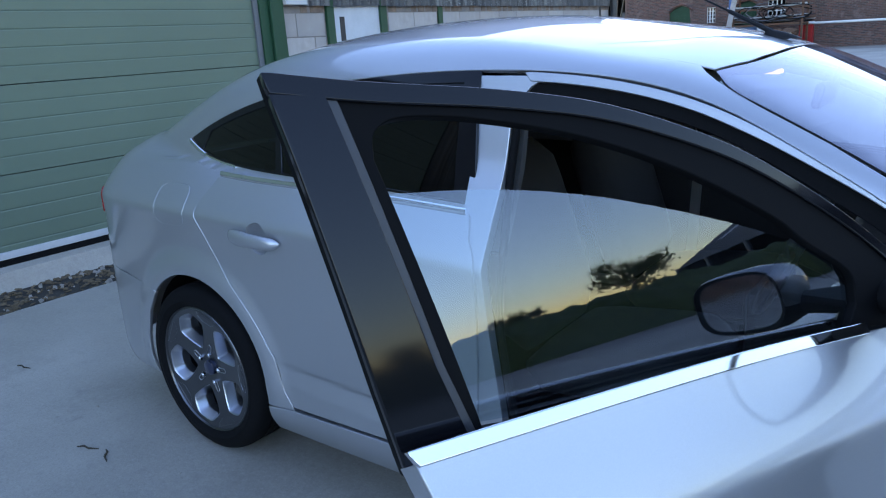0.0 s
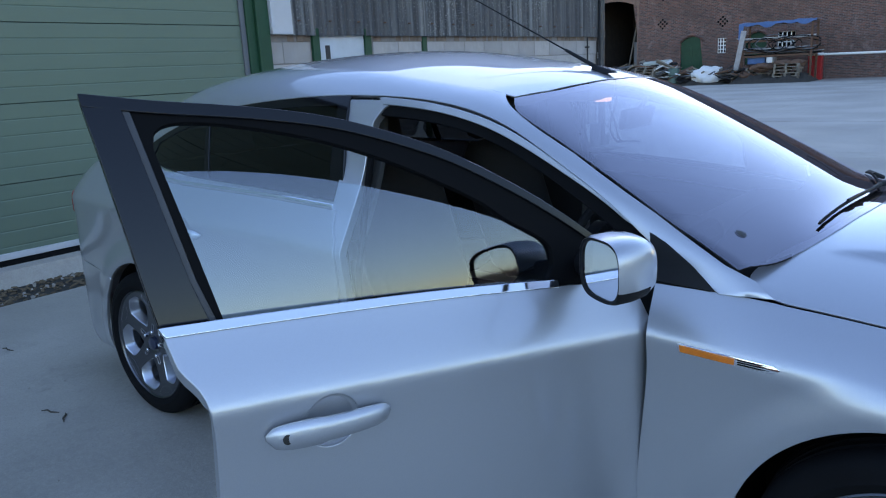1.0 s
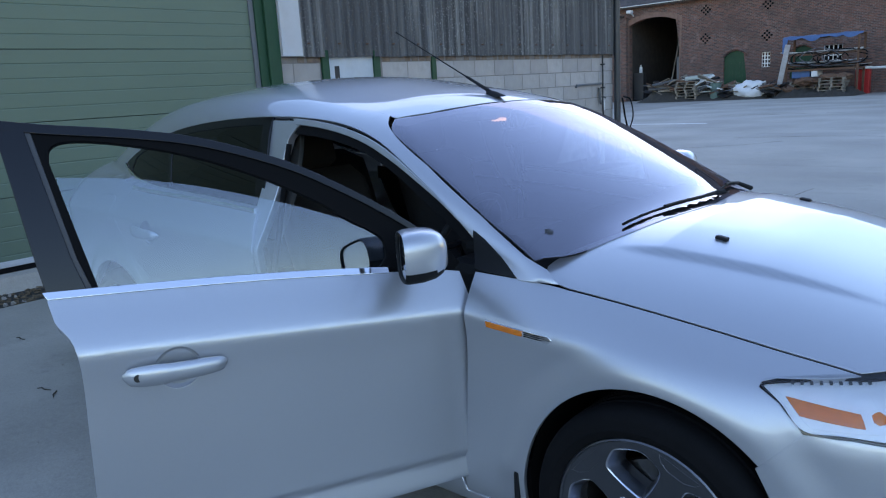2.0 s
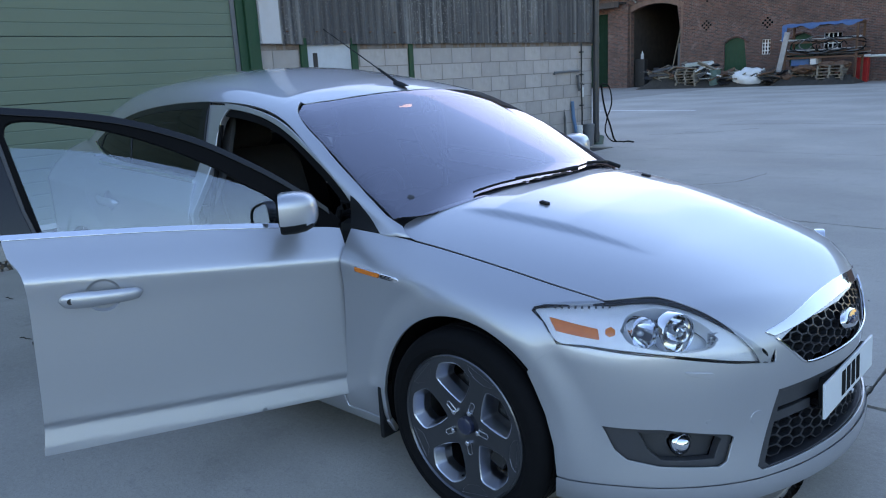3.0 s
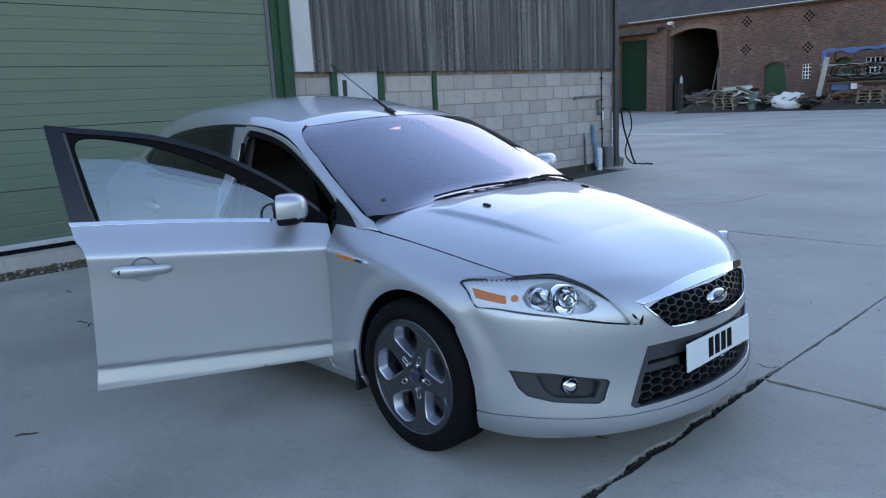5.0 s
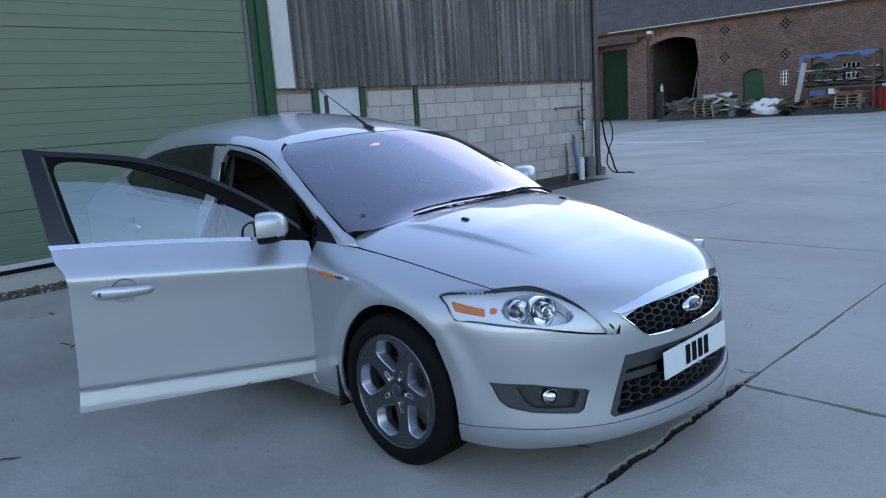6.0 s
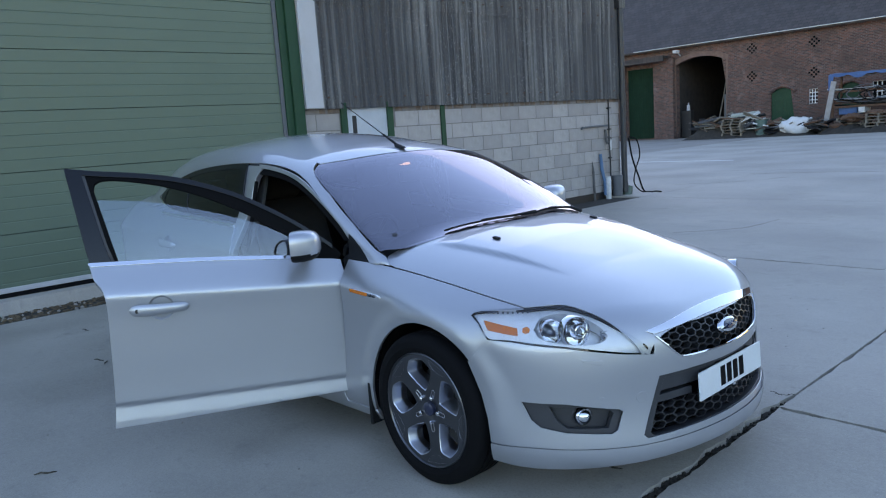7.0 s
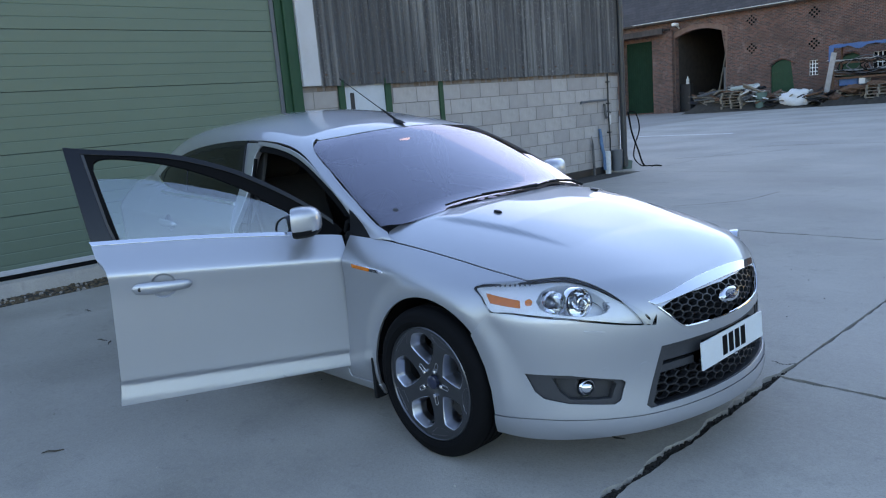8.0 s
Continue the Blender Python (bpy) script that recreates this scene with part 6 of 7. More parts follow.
# sectional door
bm = bmesh.new()
box(bm, X - 0.14, X - 0.10, -5.6, 2.235, 0.14, 4.4)
garage = structure("door_1", bm, DARK, "closed green sectional overhead door", "door")
first_section = None
for i in range(7):
    z0 = 0.075 + 0.61 * i
    if first_section is None:
        bm = bmesh.new()
        prof = [(-0.045, 0.002)]
        for r in range(5):
            a = r * 0.122
            prof += [(-0.0255 if r else -0.030, a + 0.002), (-0.022 if r == 0 else -0.0240, a + 0.006), (-0.022, a + 0.010), (-0.022, a + 0.116), (-0.0240, a + 0.120)]
        prof += [(-0.030, 0.606), (-0.045, 0.608)]
        cols = [[bm.verts.new((d, y, zz)) for d, zz in prof] for y in (-5.6, 2.23)]
        for k in range(len(prof) - 1):
            bm.faces.new((cols[0][k], cols[0][k + 1], cols[1][k + 1], cols[1][k]))
        ob = part("door_section", bm, DOOR_GREEN, garage)
        first_section = ob.data
    else:
        ob = new("door_section", first_section)
        ob.parent = garage
    ob.location = (X, 0, z0 + 0.06)
bm = bmesh.new()
box(bm, X - 0.06, X + 0.006, -5.6, 2.225, 0.165, 0.215, 0.006)
part("bottom_rail", bm, TRIM_WHITE, garage, "pale aluminium bottom rail")
bm = bmesh.new()
box(bm, X - 0.06, X + 0.0, -5.6, 2.225, 0.105, 0.165, 0.01)
part("bottom_seal", bm, RUBBER, garage)
bm = bmesh.new()
box(bm, X - 0.2, X - 0.01, -13, -5.6, -0.05, 4.4)
box(bm, X - 0.2, X - 0.01, -5.6, 2.3, 4.39, 4.43)
structure("wall_shed_side", bm, SHEETING, "grey sheeted shed wall", "wall")

# personnel door with its mark
bm = bmesh.new()
box(bm, X - 0.05, X + 0.005, 3.205, 3.905, 0.0, 1.93, 0.004)
pdoor = structure("door_2", bm, DOOR_WHITE, "pale painted side door in a green frame", "door")
for y0, y1 in ((3.105, 3.205), (3.905, 4.01)):
    bm = bmesh.new()
    box(bm, X - 0.06, X + 0.03, y0, y1, 0.0, 1.95, 0.005)
    part("door_post", bm, GREEN_PAINT, pdoor)
bm = bmesh.new()
box(bm, X + 0.0055, X + 0.0085, 3.295, 3.365, 1.42, 1.77)
part("door_mark", bm, BLACK_PAINT, pdoor)
bm = bmesh.new()
box(bm, X - 0.05, X + 0.02, 4.955, 5.04, 0.0, 1.87, 0.005)
structure("green_post", bm, GREEN_PAINT, "slim green post in the block wall", "post")

# rest of the shed: end wall, roof
bm = bmesh.new()
box(bm, -22, X - 0.02, 9.51, 9.72, -0.05, 4.4)
structure("wall_shed_end", bm, SHEETING, "grey end wall of the shed", "wall")
bm = bmesh.new()
vs = [bm.verts.new(p) for p in ((X + 0.35, -13.2, 4.42), (X + 0.35, 10.1, 4.42), (-14, 10.1, 5.9), (-14, -13.2, 5.9), (-22, 10.1, 4.42), (-22, -13.2, 4.42))]
bm.faces.new(vs[:4])
bm.faces.new((vs[3], vs[2], vs[4], vs[5]))
structure("roof_shed", bm, SHEETING, "grey cement sheet shed roof", "roof")

# pipes at the shed's corner
bm = bmesh.new()
rod(bm, (-5.985, 9.68, 0.16), (-5.985, 9.68, 4.35), 0.058, seg=20)
PIPE_DARK = material("pipe_dark", (0.028, 0.032, 0.037), 0.4, vary=0.15)
down = tagged(part("downpipe", bm, PIPE_DARK, None, smooth=True), "dark grey plastic downpipe at the shed corner", "pipe")
for z0, z1, r0, r1 in ((1.86, 1.96, 0.066, 0.066), (0.05, 0.24, 0.075, 0.066)):
    bm = bmesh.new()
    rod(bm, (-5.985, 9.68, z0), (-5.985, 9.68, z1), r0, r1, seg=20)
    part("pipe_collar", bm, PIPE_DARK, down, smooth=True)
bm = bmesh.new()
box(bm, -6.09, -5.93, 9.58, 9.78, 3.55, 3.75, 0.01)
part("pipe_bracket", bm, PIPE_DARK, down)
bm = bmesh.new()
rod(bm, (-5.97, 9.72, -0.03), (-5.95, 9.78, 0.16), 0.10, 0.07, seg=16)
tagged(part("drain_gully", bm, material("gully_green", (0.06, 0.10, 0.08), 0.6, vary=0.2), None, smooth=True), "green plastic drain gully below the downpipe", "drain")
bm = bmesh.new()
tube(bm, [(-6.06, 9.31, 1.86), (-6.06, 9.31, 1.5), (-6.06, 9.30, 1.1), (-6.05, 9.31, 0.6), (-6.06, 9.31, 0.1)], 0.014, 8)
for z in (1.7, 1.3, 0.75):
    box(bm, -6.1, -6.03, 9.29, 9.34, z - 0.012, z + 0.012, 0.003)
tagged(part("conduit", bm, BLACK_PAINT, None, smooth=True), "black cable conduit on the block wall", "conduit")
bm = bmesh.new()
tube(bm, [(-6.06, 8.44, 1.335), (-6.06, 8.46, 1.365), (-6.06, 8.88, 1.37), (-6.06, 9.26, 1.375)], 0.019, 10)
tagged(part("water_pipe", bm, PIPE_GREY, None, smooth=True), "grey lagged water pipe on the wall", "pipe")
bm = bmesh.new()
tube(bm, [(-6.06, 9.18, 1.30), (-6.05, 9.19, 1.1), (-6.04, 9.21, 1.02)], 0.024, 8)
rod(bm, (-6.03, 9.22, 1.16), (-5.96, 9.24, 1.12), 0.018, 0.012, 10)
tagged(part("garden_tap", bm, SCRAP, None, smooth=True), "grey outside tap with lagging", "tap")
bm = bmesh.new()
box(bm, -6.095, -6.09, 9.34, 9.43, 0.90, 1.08, 0.001)
lab = tagged(part("notice", bm, PIPE_WHITE, None), "small white and purple notice on the wall", "notice")
bm = bmesh.new()
box(bm, -6.0895, -6.0885, 9.35, 9.32, 0.985, 1.035)
part("notice_band", bm, material("purple_ink", (0.12, 0.06, 0.25), 0.6), lab)
bm = bmesh.new()
tube(bm, [(-6.03, 9.08, 0.05), (-6.04, 9.08, 0.32), (-6.05, 9.02, 0.55), (-6.06, 9.00, 0.84)], [0.03, 0.03, 0.035, 0.03], 10)
tagged(part("blue_hose", bm, PIPE_BLUE, None, smooth=True), "blue lagged hose standing by the wall", "hose")
bm = bmesh.new()
rod(bm, (-6.0, 9.14, -0.03), (-6.0, 9.14, 0.40), 0.055, seg=18)
rod(bm, (-6.0, 9.14, 0.30), (-6.0, 9.14, 0.34), 0.062, seg=18)
tagged(part("drain_pipe", bm, PIPE_WHITE, None, smooth=True), "stub of pale drain pipe", "pipe")
bm = bmesh.new()
rod(bm, (-5.99, 9.43, -0.03), (-5.99, 9.43, 0.40), 0.095, 0.11, seg=20)
tagged(part("bucket", bm, PIPE_GREY, None, smooth=True), "dark grey bucket against the wall", "bucket")
bm = bmesh.new()
rod(bm, (-6.03, 8.74, -0.03), (-6.05, 8.74, 0.55), 0.022, seg=8)
rod(bm, (-6.05, 8.74, 0.55), (-6.06, 8.73, 0.72), 0.022, 0.003, seg=8)
tagged(part("iron_stake", bm, SCRAP, None), "grey iron stake leaning on the wall", "stake")
bm = bmesh.new()
tube(bm, smooth_line([(-5.95, 9.83, 1.12), (-5.9, 10.00, 1.05), (-5.9, 10.10, 0.75), (-5.93, 9.98, 0.45), (-5.93, 9.93, 0.2), (-5.88, 10.10, 0.02), (-5.72, 10.16, 0.012), (-5.6, 10.05, 0.012)], 6), 0.013, 8)
tube(bm, smooth_line([(-5.95, 9.80, 1.10), (-5.93, 9.88, 0.7), (-5.88, 10.00, 0.35), (-5.82, 10.12, 0.02), (-5.6, 10.2, 0.012), (-5.45, 10.12, 0.012)], 6), 0.017, 8)
tagged(part("hose", bm, RUBBER, None, smooth=True), "black rubber hoses trailing on the ground", "hose")

# ---- brick barn across the yard ----
B = 42.0
def arch_loop(x0, x1, z0, spring, top, n=14):
    c, half, rise = (x0 + x1) / 2, (x1 - x0) / 2, top - spring
    return [(x0, z0)] + [(c + half * u, spring + rise * (1 - u * u)) for u in np.linspace(-1, 1, n)] + [(x1, z0)]


cart = arch_loop(-23.2, -19.8, -0.02, 4.70, 5.10)
wall_out = [(-45, -0.05), (-23.2, -0.05)] + cart[1:-1] + [(-19.8, -0.05), (8, -0.05), (8, 5.88), (-45, 5.88)]
hatch = arch_loop(-17.04, -15.66, 0.75, 2.32, 2.68)
hatch2 = arch_loop(-13.30, -12.0, 0.9, 2.28, 2.66)
win1 = [(-14.85, 1.62), (-14.38, 1.62), (-14.38, 2.45), (-14.85, 2.45)]
win2 = [(-11.56, 1.75), (-10.66, 1.75), (-10.66, 2.58), (-11.56, 2.58)]
gdoor = [(-26.90, 0.05), (-24.80, 0.05), (-24.80, 4.75), (-26.90, 4.75)]
bm = prism([wall_out, hatch, hatch2, win1, win2, gdoor], lambda a, b, d: (a, B + d, b), 0.4, 1.5)
barn = structure("wall_barn", bm, BRICK, "weathered red brick barn wall with arched openings", "wall")
bm = prism([[(x + (0.0 if i in (0, len(cart) - 1) else (x + 21.3) * 0.10), z + (0.28 if 0 < i < len(cart) - 1 else 0)) for i, (x, z) in enumerate(cart)], cart], lambda a, b, d: (a, B - 0.03 + d, b), 0.04, 1.0)
part("arch_ring", bm, material("arch_brick", (0.20, 0.115, 0.09), 0.92, vary=0.3, scale=6), barn)
for name, loop in (("hatch", hatch), ("hatch", hatch2)):
    bm = prism([loop], lambda a, b, d: (a, B + 0.10 + d, b), 0.06, 1.0)
    h = part(name, bm, GREEN_PAINT, barn, "green painted arched shutter")
    c = (loop[0][0] + loop[-1][0]) / 2
    bm = bmesh.new()
    for k in range(7):
        x = loop[0][0] + (loop[-1][0] - loop[0][0]) * (k + 0.5) / 7
        box(bm, x - 0.012, x + 0.012, B + 0.085, B + 0.1, loop[0][1] + 0.05, loop[0][1] + 1.4)
    box(bm, loop[0][0] + 0.05, loop[-1][0] - 0.05, B + 0.07, B + 0.1, loop[0][1] + 0.25, loop[0][1] + 0.37)
    box(bm, loop[0][0] + 0.05, loop[-1][0] - 0.05, B + 0.07, B + 0.1, loop[0][1] + 1.2, loop[0][1] + 1.32)
    part("batten", bm, GREEN_PAINT, h)
    bm = bmesh.new()
    arc_pts = [(x, B - 0.02, z) for x, z in loop[1:-1]]
    tube(bm, [(x + (x - c) * 0.06, y, z + 0.08) for x, y, z in arc_pts], 0.10, 6)
    part("shutter_arch", bm, BRICK, barn)
for k, (loop, cols, rows) in enumerate(((win1, 3, 4), (win2, 4, 3))):
    (x0, z0), (x1, _), (_, z1), _ = loop
    bm = bmesh.new()
    for i in range(cols + 1):
        x = x0 + (x1 - x0) * i / cols
        box(bm, x - 0.028, x + 0.028, B + 0.06, B + 0.11, z0, z1)
    for j in range(rows + 1):
        z = z0 + (z1 - z0) * j / rows
        box(bm, x0, x1, B + 0.062, B + 0.108, z - 0.026, z + 0.026)
    win = structure("window_%d" % (k + 1), bm, WHITE_PAINT, "small white barred window in the brick wall", "window")
    for i in range(cols):
        for j in range(rows):
            bm = bmesh.new()
            box(bm, x0 + (x1 - x0) * i / cols + 0.028, x0 + (x1 - x0) * (i + 1) / cols - 0.028, B + 0.082, B + 0.086, z0 + (z1 - z0) * j / rows + 0.026, z0 + (z1 - z0) * (j + 1) / rows - 0.026)
            part("pane", bm, DARK_GLASS, win)
for cx, cz in ((-18.18, 5.14), (-14.60, 5.08), (-18.18, 3.50), (-14.60, 3.37)):
    bm = bmesh.new()
    for i in range(-3, 4):
        for j in range(-3, 4):
            if abs(i) + abs(j) <= 3 and (i + j) % 2 == 0:
                box(bm, cx + i * 0.125 - 0.055, cx + i * 0.125 + 0.055, B - 0.004, B + 0.05, cz + j * 0.125 - 0.055, cz + j * 0.125 + 0.055)
    # near-black blocks stand for the shaded holes of the vents
    part("vent_pattern", bm, DARK, barn)
bm = bmesh.new()
box(bm, -26.90, -24.80, B + 0.12, B + 0.2, 0.0, 4.75)
gd = structure("door_3", bm, material("dark_green_boards", (0.002, 0.030, 0.016), 0.7, vary=0.2, scale=4, spec=0.15), "tall dark green boarded barn door", "door")
bm = bmesh.new()
for i in range(12):
    x = -26.90 + 2.1 * i / 12
    box(bm, x + 0.01, x + 0.165, B + 0.09, B + 0.12, 0.02, 4.73, 0.01)
part("boards", bm, gd.data.materials[0], gd)
bm = bmesh.new()
box(bm, -28.40, -23.55, B - 1.0, B + 0.1, 5.22, 5.36)
box(bm, -28.40, -23.55, B - 1.0, B - 0.9, 5.02, 5.24)
structure("canopy", bm, SLATE, "mossy grey canopy above the green door", "canopy")
bm = bmesh.new()
box(bm, -24.70, -23.25, B - 0.35, B, -0.05, 5.22, 0.02)
box(bm, -28.30, -27.00, B - 0.35, B, -0.05, 5.22, 0.02)
structure("brick_pier", bm, BRICK, "red brick piers beside the green door", "pier")
bm = bmesh.new()
vs = [bm.verts.new(p) for p in ((-46, B - 0.35, 5.86), (9, B - 0.35, 5.86), (9, B + 5.0, 10.4), (-46, B + 5.0, 10.4), (9, B + 10.4, 5.86), (-46, B + 10.4, 5.86), (-46, B - 0.35, 5.75), (9, B - 0.35, 5.75))]
bm.faces.new(vs[:4])
bm.faces.new((vs[3], vs[2], vs[4], vs[5]))
bm.faces.new((vs[6], vs[7], vs[1], vs[0]))
structure("roof_barn", bm, SLATE, "dark slate barn roof", "roof")
bm = bmesh.new()
box(bm, -26.10, 9, B - 0.42, B - 0.36, 5.84, 5.885, 0.01)
structure("gutter", bm, PIPE_WHITE, "white gutter along the barn eaves", "gutter")
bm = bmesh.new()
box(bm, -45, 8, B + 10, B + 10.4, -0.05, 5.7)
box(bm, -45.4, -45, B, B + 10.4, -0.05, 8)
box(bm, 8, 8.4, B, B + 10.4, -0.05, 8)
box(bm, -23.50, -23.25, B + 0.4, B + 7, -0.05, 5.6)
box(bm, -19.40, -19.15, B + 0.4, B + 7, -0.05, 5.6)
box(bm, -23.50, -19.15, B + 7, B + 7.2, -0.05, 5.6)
# dark brick colour carries the shade of the barn's inside
structure("wall_barn_inner", bm, material("shaded_brick", (0.045, 0.035, 0.03), 0.95, vary=0.3, scale=3), "inside walls of the barn, shade put into the brick colour", "wall")
# unseen ceiling, added so that no light falls into the barn from above
bm = bmesh.new()
box(bm, -45, 8, B + 0.4, B + 10, 5.5, 5.6)
structure("ceiling", bm, material("added_ceiling", (0.05, 0.04, 0.03), 0.95, vary=0.3), "unseen dark ceiling added to keep light out of the barn", "ceiling")
for x, z0, z1, dx, mat, lab in ((-21.10, 0, 4.3, 0.5, WOOD, "long timber leaning in the barn entrance"), (-20.60, 0, 4.0, 0.3, WOOD, "long timber leaning in the barn entrance"), (-20.30, 0, 3.5, -0.3, WOOD, "thin pole leaning in the barn entrance")):
    bm = bmesh.new()
    rod(bm, (x, B + 1.2, z0), (x + dx, B + 2.0, z1), 0.05, seg=8)
    tagged(part("timber", bm, mat, None), lab, "timber", "leaning timbers")
bm = bmesh.new()
box(bm, -20.45, -19.98, B + 1.0, B + 1.06, 0, 2.6, 0.01)
box(bm, -20.38, -20.05, B + 0.98, B + 1.0, 0.2, 2.3)
tagged(part("old_door", bm, PIPE_GREY, None), "pale old door leaning inside the barn", "door")
bm = bmesh.new()
box(bm, -23.15, -22.45, B + 0.45, B + 0.85, 0.0, 1.75, 0.02)
box(bm, -23.15, -22.45, B + 0.42, B + 0.45, 0.85, 0.90)
tagged(part("old_cupboard", bm, BLACK_PAINT, None), "dark cupboard in the barn entrance", "cupboard")
bm = bmesh.new()
rod(bm, (-22.70, B + 0.6, 1.75), (-22.70, B + 0.6, 2.10), 0.10, seg=12)
rod(bm, (-22.70, B + 0.6, 2.10), (-22.70, B + 0.6, 2.25), 0.04, seg=10)
tagged(part("gas_bottle", bm, PIPE_WHITE, None), "pale bottle on a shelf in the barn entrance", "bottle")
bm = bmesh.new()
rod(bm, (-22.90, B - 0.02, 5.3), (-22.90, B - 0.35, 5.5), 0.05)
box(bm, -23.05, -22.75, B - 0.7, B - 0.3, 5.42, 5.62, 0.04)
tagged(part("yard_lamp", bm, PIPE_WHITE, None), "white floodlight on the barn wall", "lamp")

# ---- heaps in front of the barn ----
def pallet(m, deck=1.2):
    p = new("pallet")
    p.matrix_basis = m
    k = 0
    for zz, n in ((0.135, 7), (0.0, 3)):
        for i in range(n):
            y = -0.5 + i * (0.9 / (n - 1))
            bm = bmesh.new()
            box(bm, -0.6, 0.6, y, y + 0.1, zz, zz + 0.02, 0.003)
            part("board", bm, WOOD, p)
    for x in (-0.6, -0.05, 0.5):
        bm = bmesh.new()
        box(bm, x, x + 0.1, -0.5, 0.5, 0.02, 0.135, 0.004)
        part("bearer", bm, WOOD, p)
    return tagged(p, "weathered grey wooden pallet in a stack", "pallet", "pallets by the barn")


YARD_Z = -0.035
base_pallet = pallet(pose(-10.20, 38.9, YARD_Z, 0, 0, 2))
for i in range(1, 6):
    copy_thing(base_pallet, pose(-10.20 + random.uniform(-0.05, 0.05), 38.9, YARD_Z + 0.157 * i, 0, 0, random.uniform(-4, 5)))
for i in range(5):
    copy_thing(base_pallet, pose(-11.60 + random.uniform(-0.05, 0.05), 39.3, YARD_Z + 0.157 * i, 0, 0, random.uniform(-4, 5)))
for i in range(7):
    copy_thing(base_pallet, pose(-17.60 + random.uniform(-0.08, 0.08), 38.6, YARD_Z + 0.157 * i, random.uniform(-2, 2), 0, random.uniform(-6, 6)))
rack = tagged(new("storage_rack"), "steel rack draped with blue tarpaulin, full of pipes", "rack")
rack.location = (-10.90, 40.0, YARD_Z)
for x in (-1.75, 1.65):
    for y in (-0.6, 0.6):
        bm = bmesh.new()
        box(bm, x - 0.05, x + 0.05, y - 0.05, y + 0.05, 0, 3.05, 0.01)
        part("post", bm, RUST, rack)
for z in (1.35, 2.15, 3.0):
    bm = bmesh.new()
    for y in (-0.6, 0.6):
        box(bm, -1.75, 1.65, y - 0.04, y + 0.04, z - 0.05, z + 0.05)
    for x in np.linspace(-1.75, 1.65, 5):
        box(bm, x - 0.04, x + 0.04, -0.6, 0.6, z - 0.045, z + 0.045)
    part("shelf", bm, RUST, rack)
bm = bmesh.new()
n = 30
rows = []
for j in range(9):
    v = j / 8
    row_ = []
    for i in range(n):
        u = i / (n - 1)
        x = -1.95 + 3.8 * u
        hang = 0.10 + 0.55 * abs(noise.noise(Vector((u * 4, 3.0, 0)))) + (0.75 if u < 0.06 else 0)
        if v < 0.4:
            y, z = -0.70 - 0.03 * noise.noise(Vector((u * 9, v * 5, 1))), 3.1 - hang * (1 - v / 0.4)
        else:
            y, z = -0.70 + (v - 0.4) / 0.6 * 1.4, 3.1 + 0.08 * noise.noise(Vector((u * 7, v * 6, 4)))
        row_.append(bm.verts.new((x, y, z)))
    rows.append(row_)
for a, b in zip(rows, rows[1:]):
    for i in range(n - 1):
        bm.faces.new((a[i], a[i + 1], b[i + 1], b[i]))
part("tarpaulin", bm, TARP_BLUE, rack, "torn blue tarpaulin", smooth=True)
for k in range(26):
    z = random.choice((1.45, 1.55, 1.65, 1.75, 2.25, 2.3))
    y = random.uniform(-0.55, 0.5)
    sag = random.uniform(0.02, 0.16)
    bm = bmesh.new()
    x0, x1 = -2.2 + random.uniform(0, 0.7), 1.4 + random.uniform(0, 0.8)
    tube(bm, [(x0 + (x1 - x0) * t, y + 0.1 * math.sin(t * 5 + k), z + random.uniform(0, 0.03) - sag * math.sin(t * 3.1)) for t in np.linspace(0, 1, 8)], random.choice((0.02, 0.03, 0.045)), 6)
    part("pipe", bm, random.choice((SCRAP, BLACK_PAINT, RUBBER, PIPE_GREY, PIPE_WHITE, RUST)), rack)
for k in range(9):
    cx, cz, r = -1.1 + 0.32 * k, 2.0 - 0.06 * (k % 3), 0.42 + 0.07 * (k % 4)
    bm = bmesh.new()
    tube(bm, [(cx + 1.5 * r * math.cos(a), -0.62 - 0.02 * (k % 2), cz + 0.62 * r * math.sin(a) + 0.05 * math.sin(3 * a + k)) for a in np.linspace(0.2, 6.1, 26)], 0.026, 6)
    part("hose_coil", bm, RUBBER if k % 3 else PIPE_GREY, rack)
bm = bmesh.new()
box(bm, -1.5, -0.6, -0.5, 0.4, 0.95, 1.35, 0.05)
part("blue_crate", bm, TARP_BLUE, rack)
bm = bmesh.new()
box(bm, -0.5, -0.2, -0.62, 0.3, 1.0, 1.3, 0.02)
part("white_box", bm, BAG_WHITE, rack)
bm = bmesh.new()
box(bm, -0.13, 0.13, -0.04, 0.04, 0.0, 2.75, 0.01, pose(-13.05, 39.3, YARD_Z, 0, 10, 0))
tagged(part("plank", bm, material("grey_plank", (0.36, 0.33, 0.31), 0.85, vary=0.25, scale=6), None), "pale wide plank leaning against the rack", "plank")
for x, y, z, s in ((-11.40, 38.8, 0.78, 0.5), (-10.40, 38.85, 0.93, 0.45), (-9.80, 38.9, 0.95, 0.4), (-12.20, 38.9, 0.35, 0.45), (-12.60, 39.1, 0.15, 0.35)):
    bm = bmesh.new()
    bmesh.ops.create_icosphere(bm, subdivisions=3, radius=1)
    for v in bm.verts:
        v.co *= 1 + 0.45 * noise.noise(v.co * 2.2 + Vector((x, y, 0)))
        v.co = Vector((v.co.x * s * 1.1, v.co.y * s * 0.8, v.co.z * s * 0.45))
    bmesh.ops.translate(bm, verts=bm.verts, vec=(x, y, YARD_Z + z))
    tagged(part("scrap_lump", bm, RUST, None), "rusty lump of scrap on the stack", "scrap", "scrap lumps")
bm = bmesh.new()
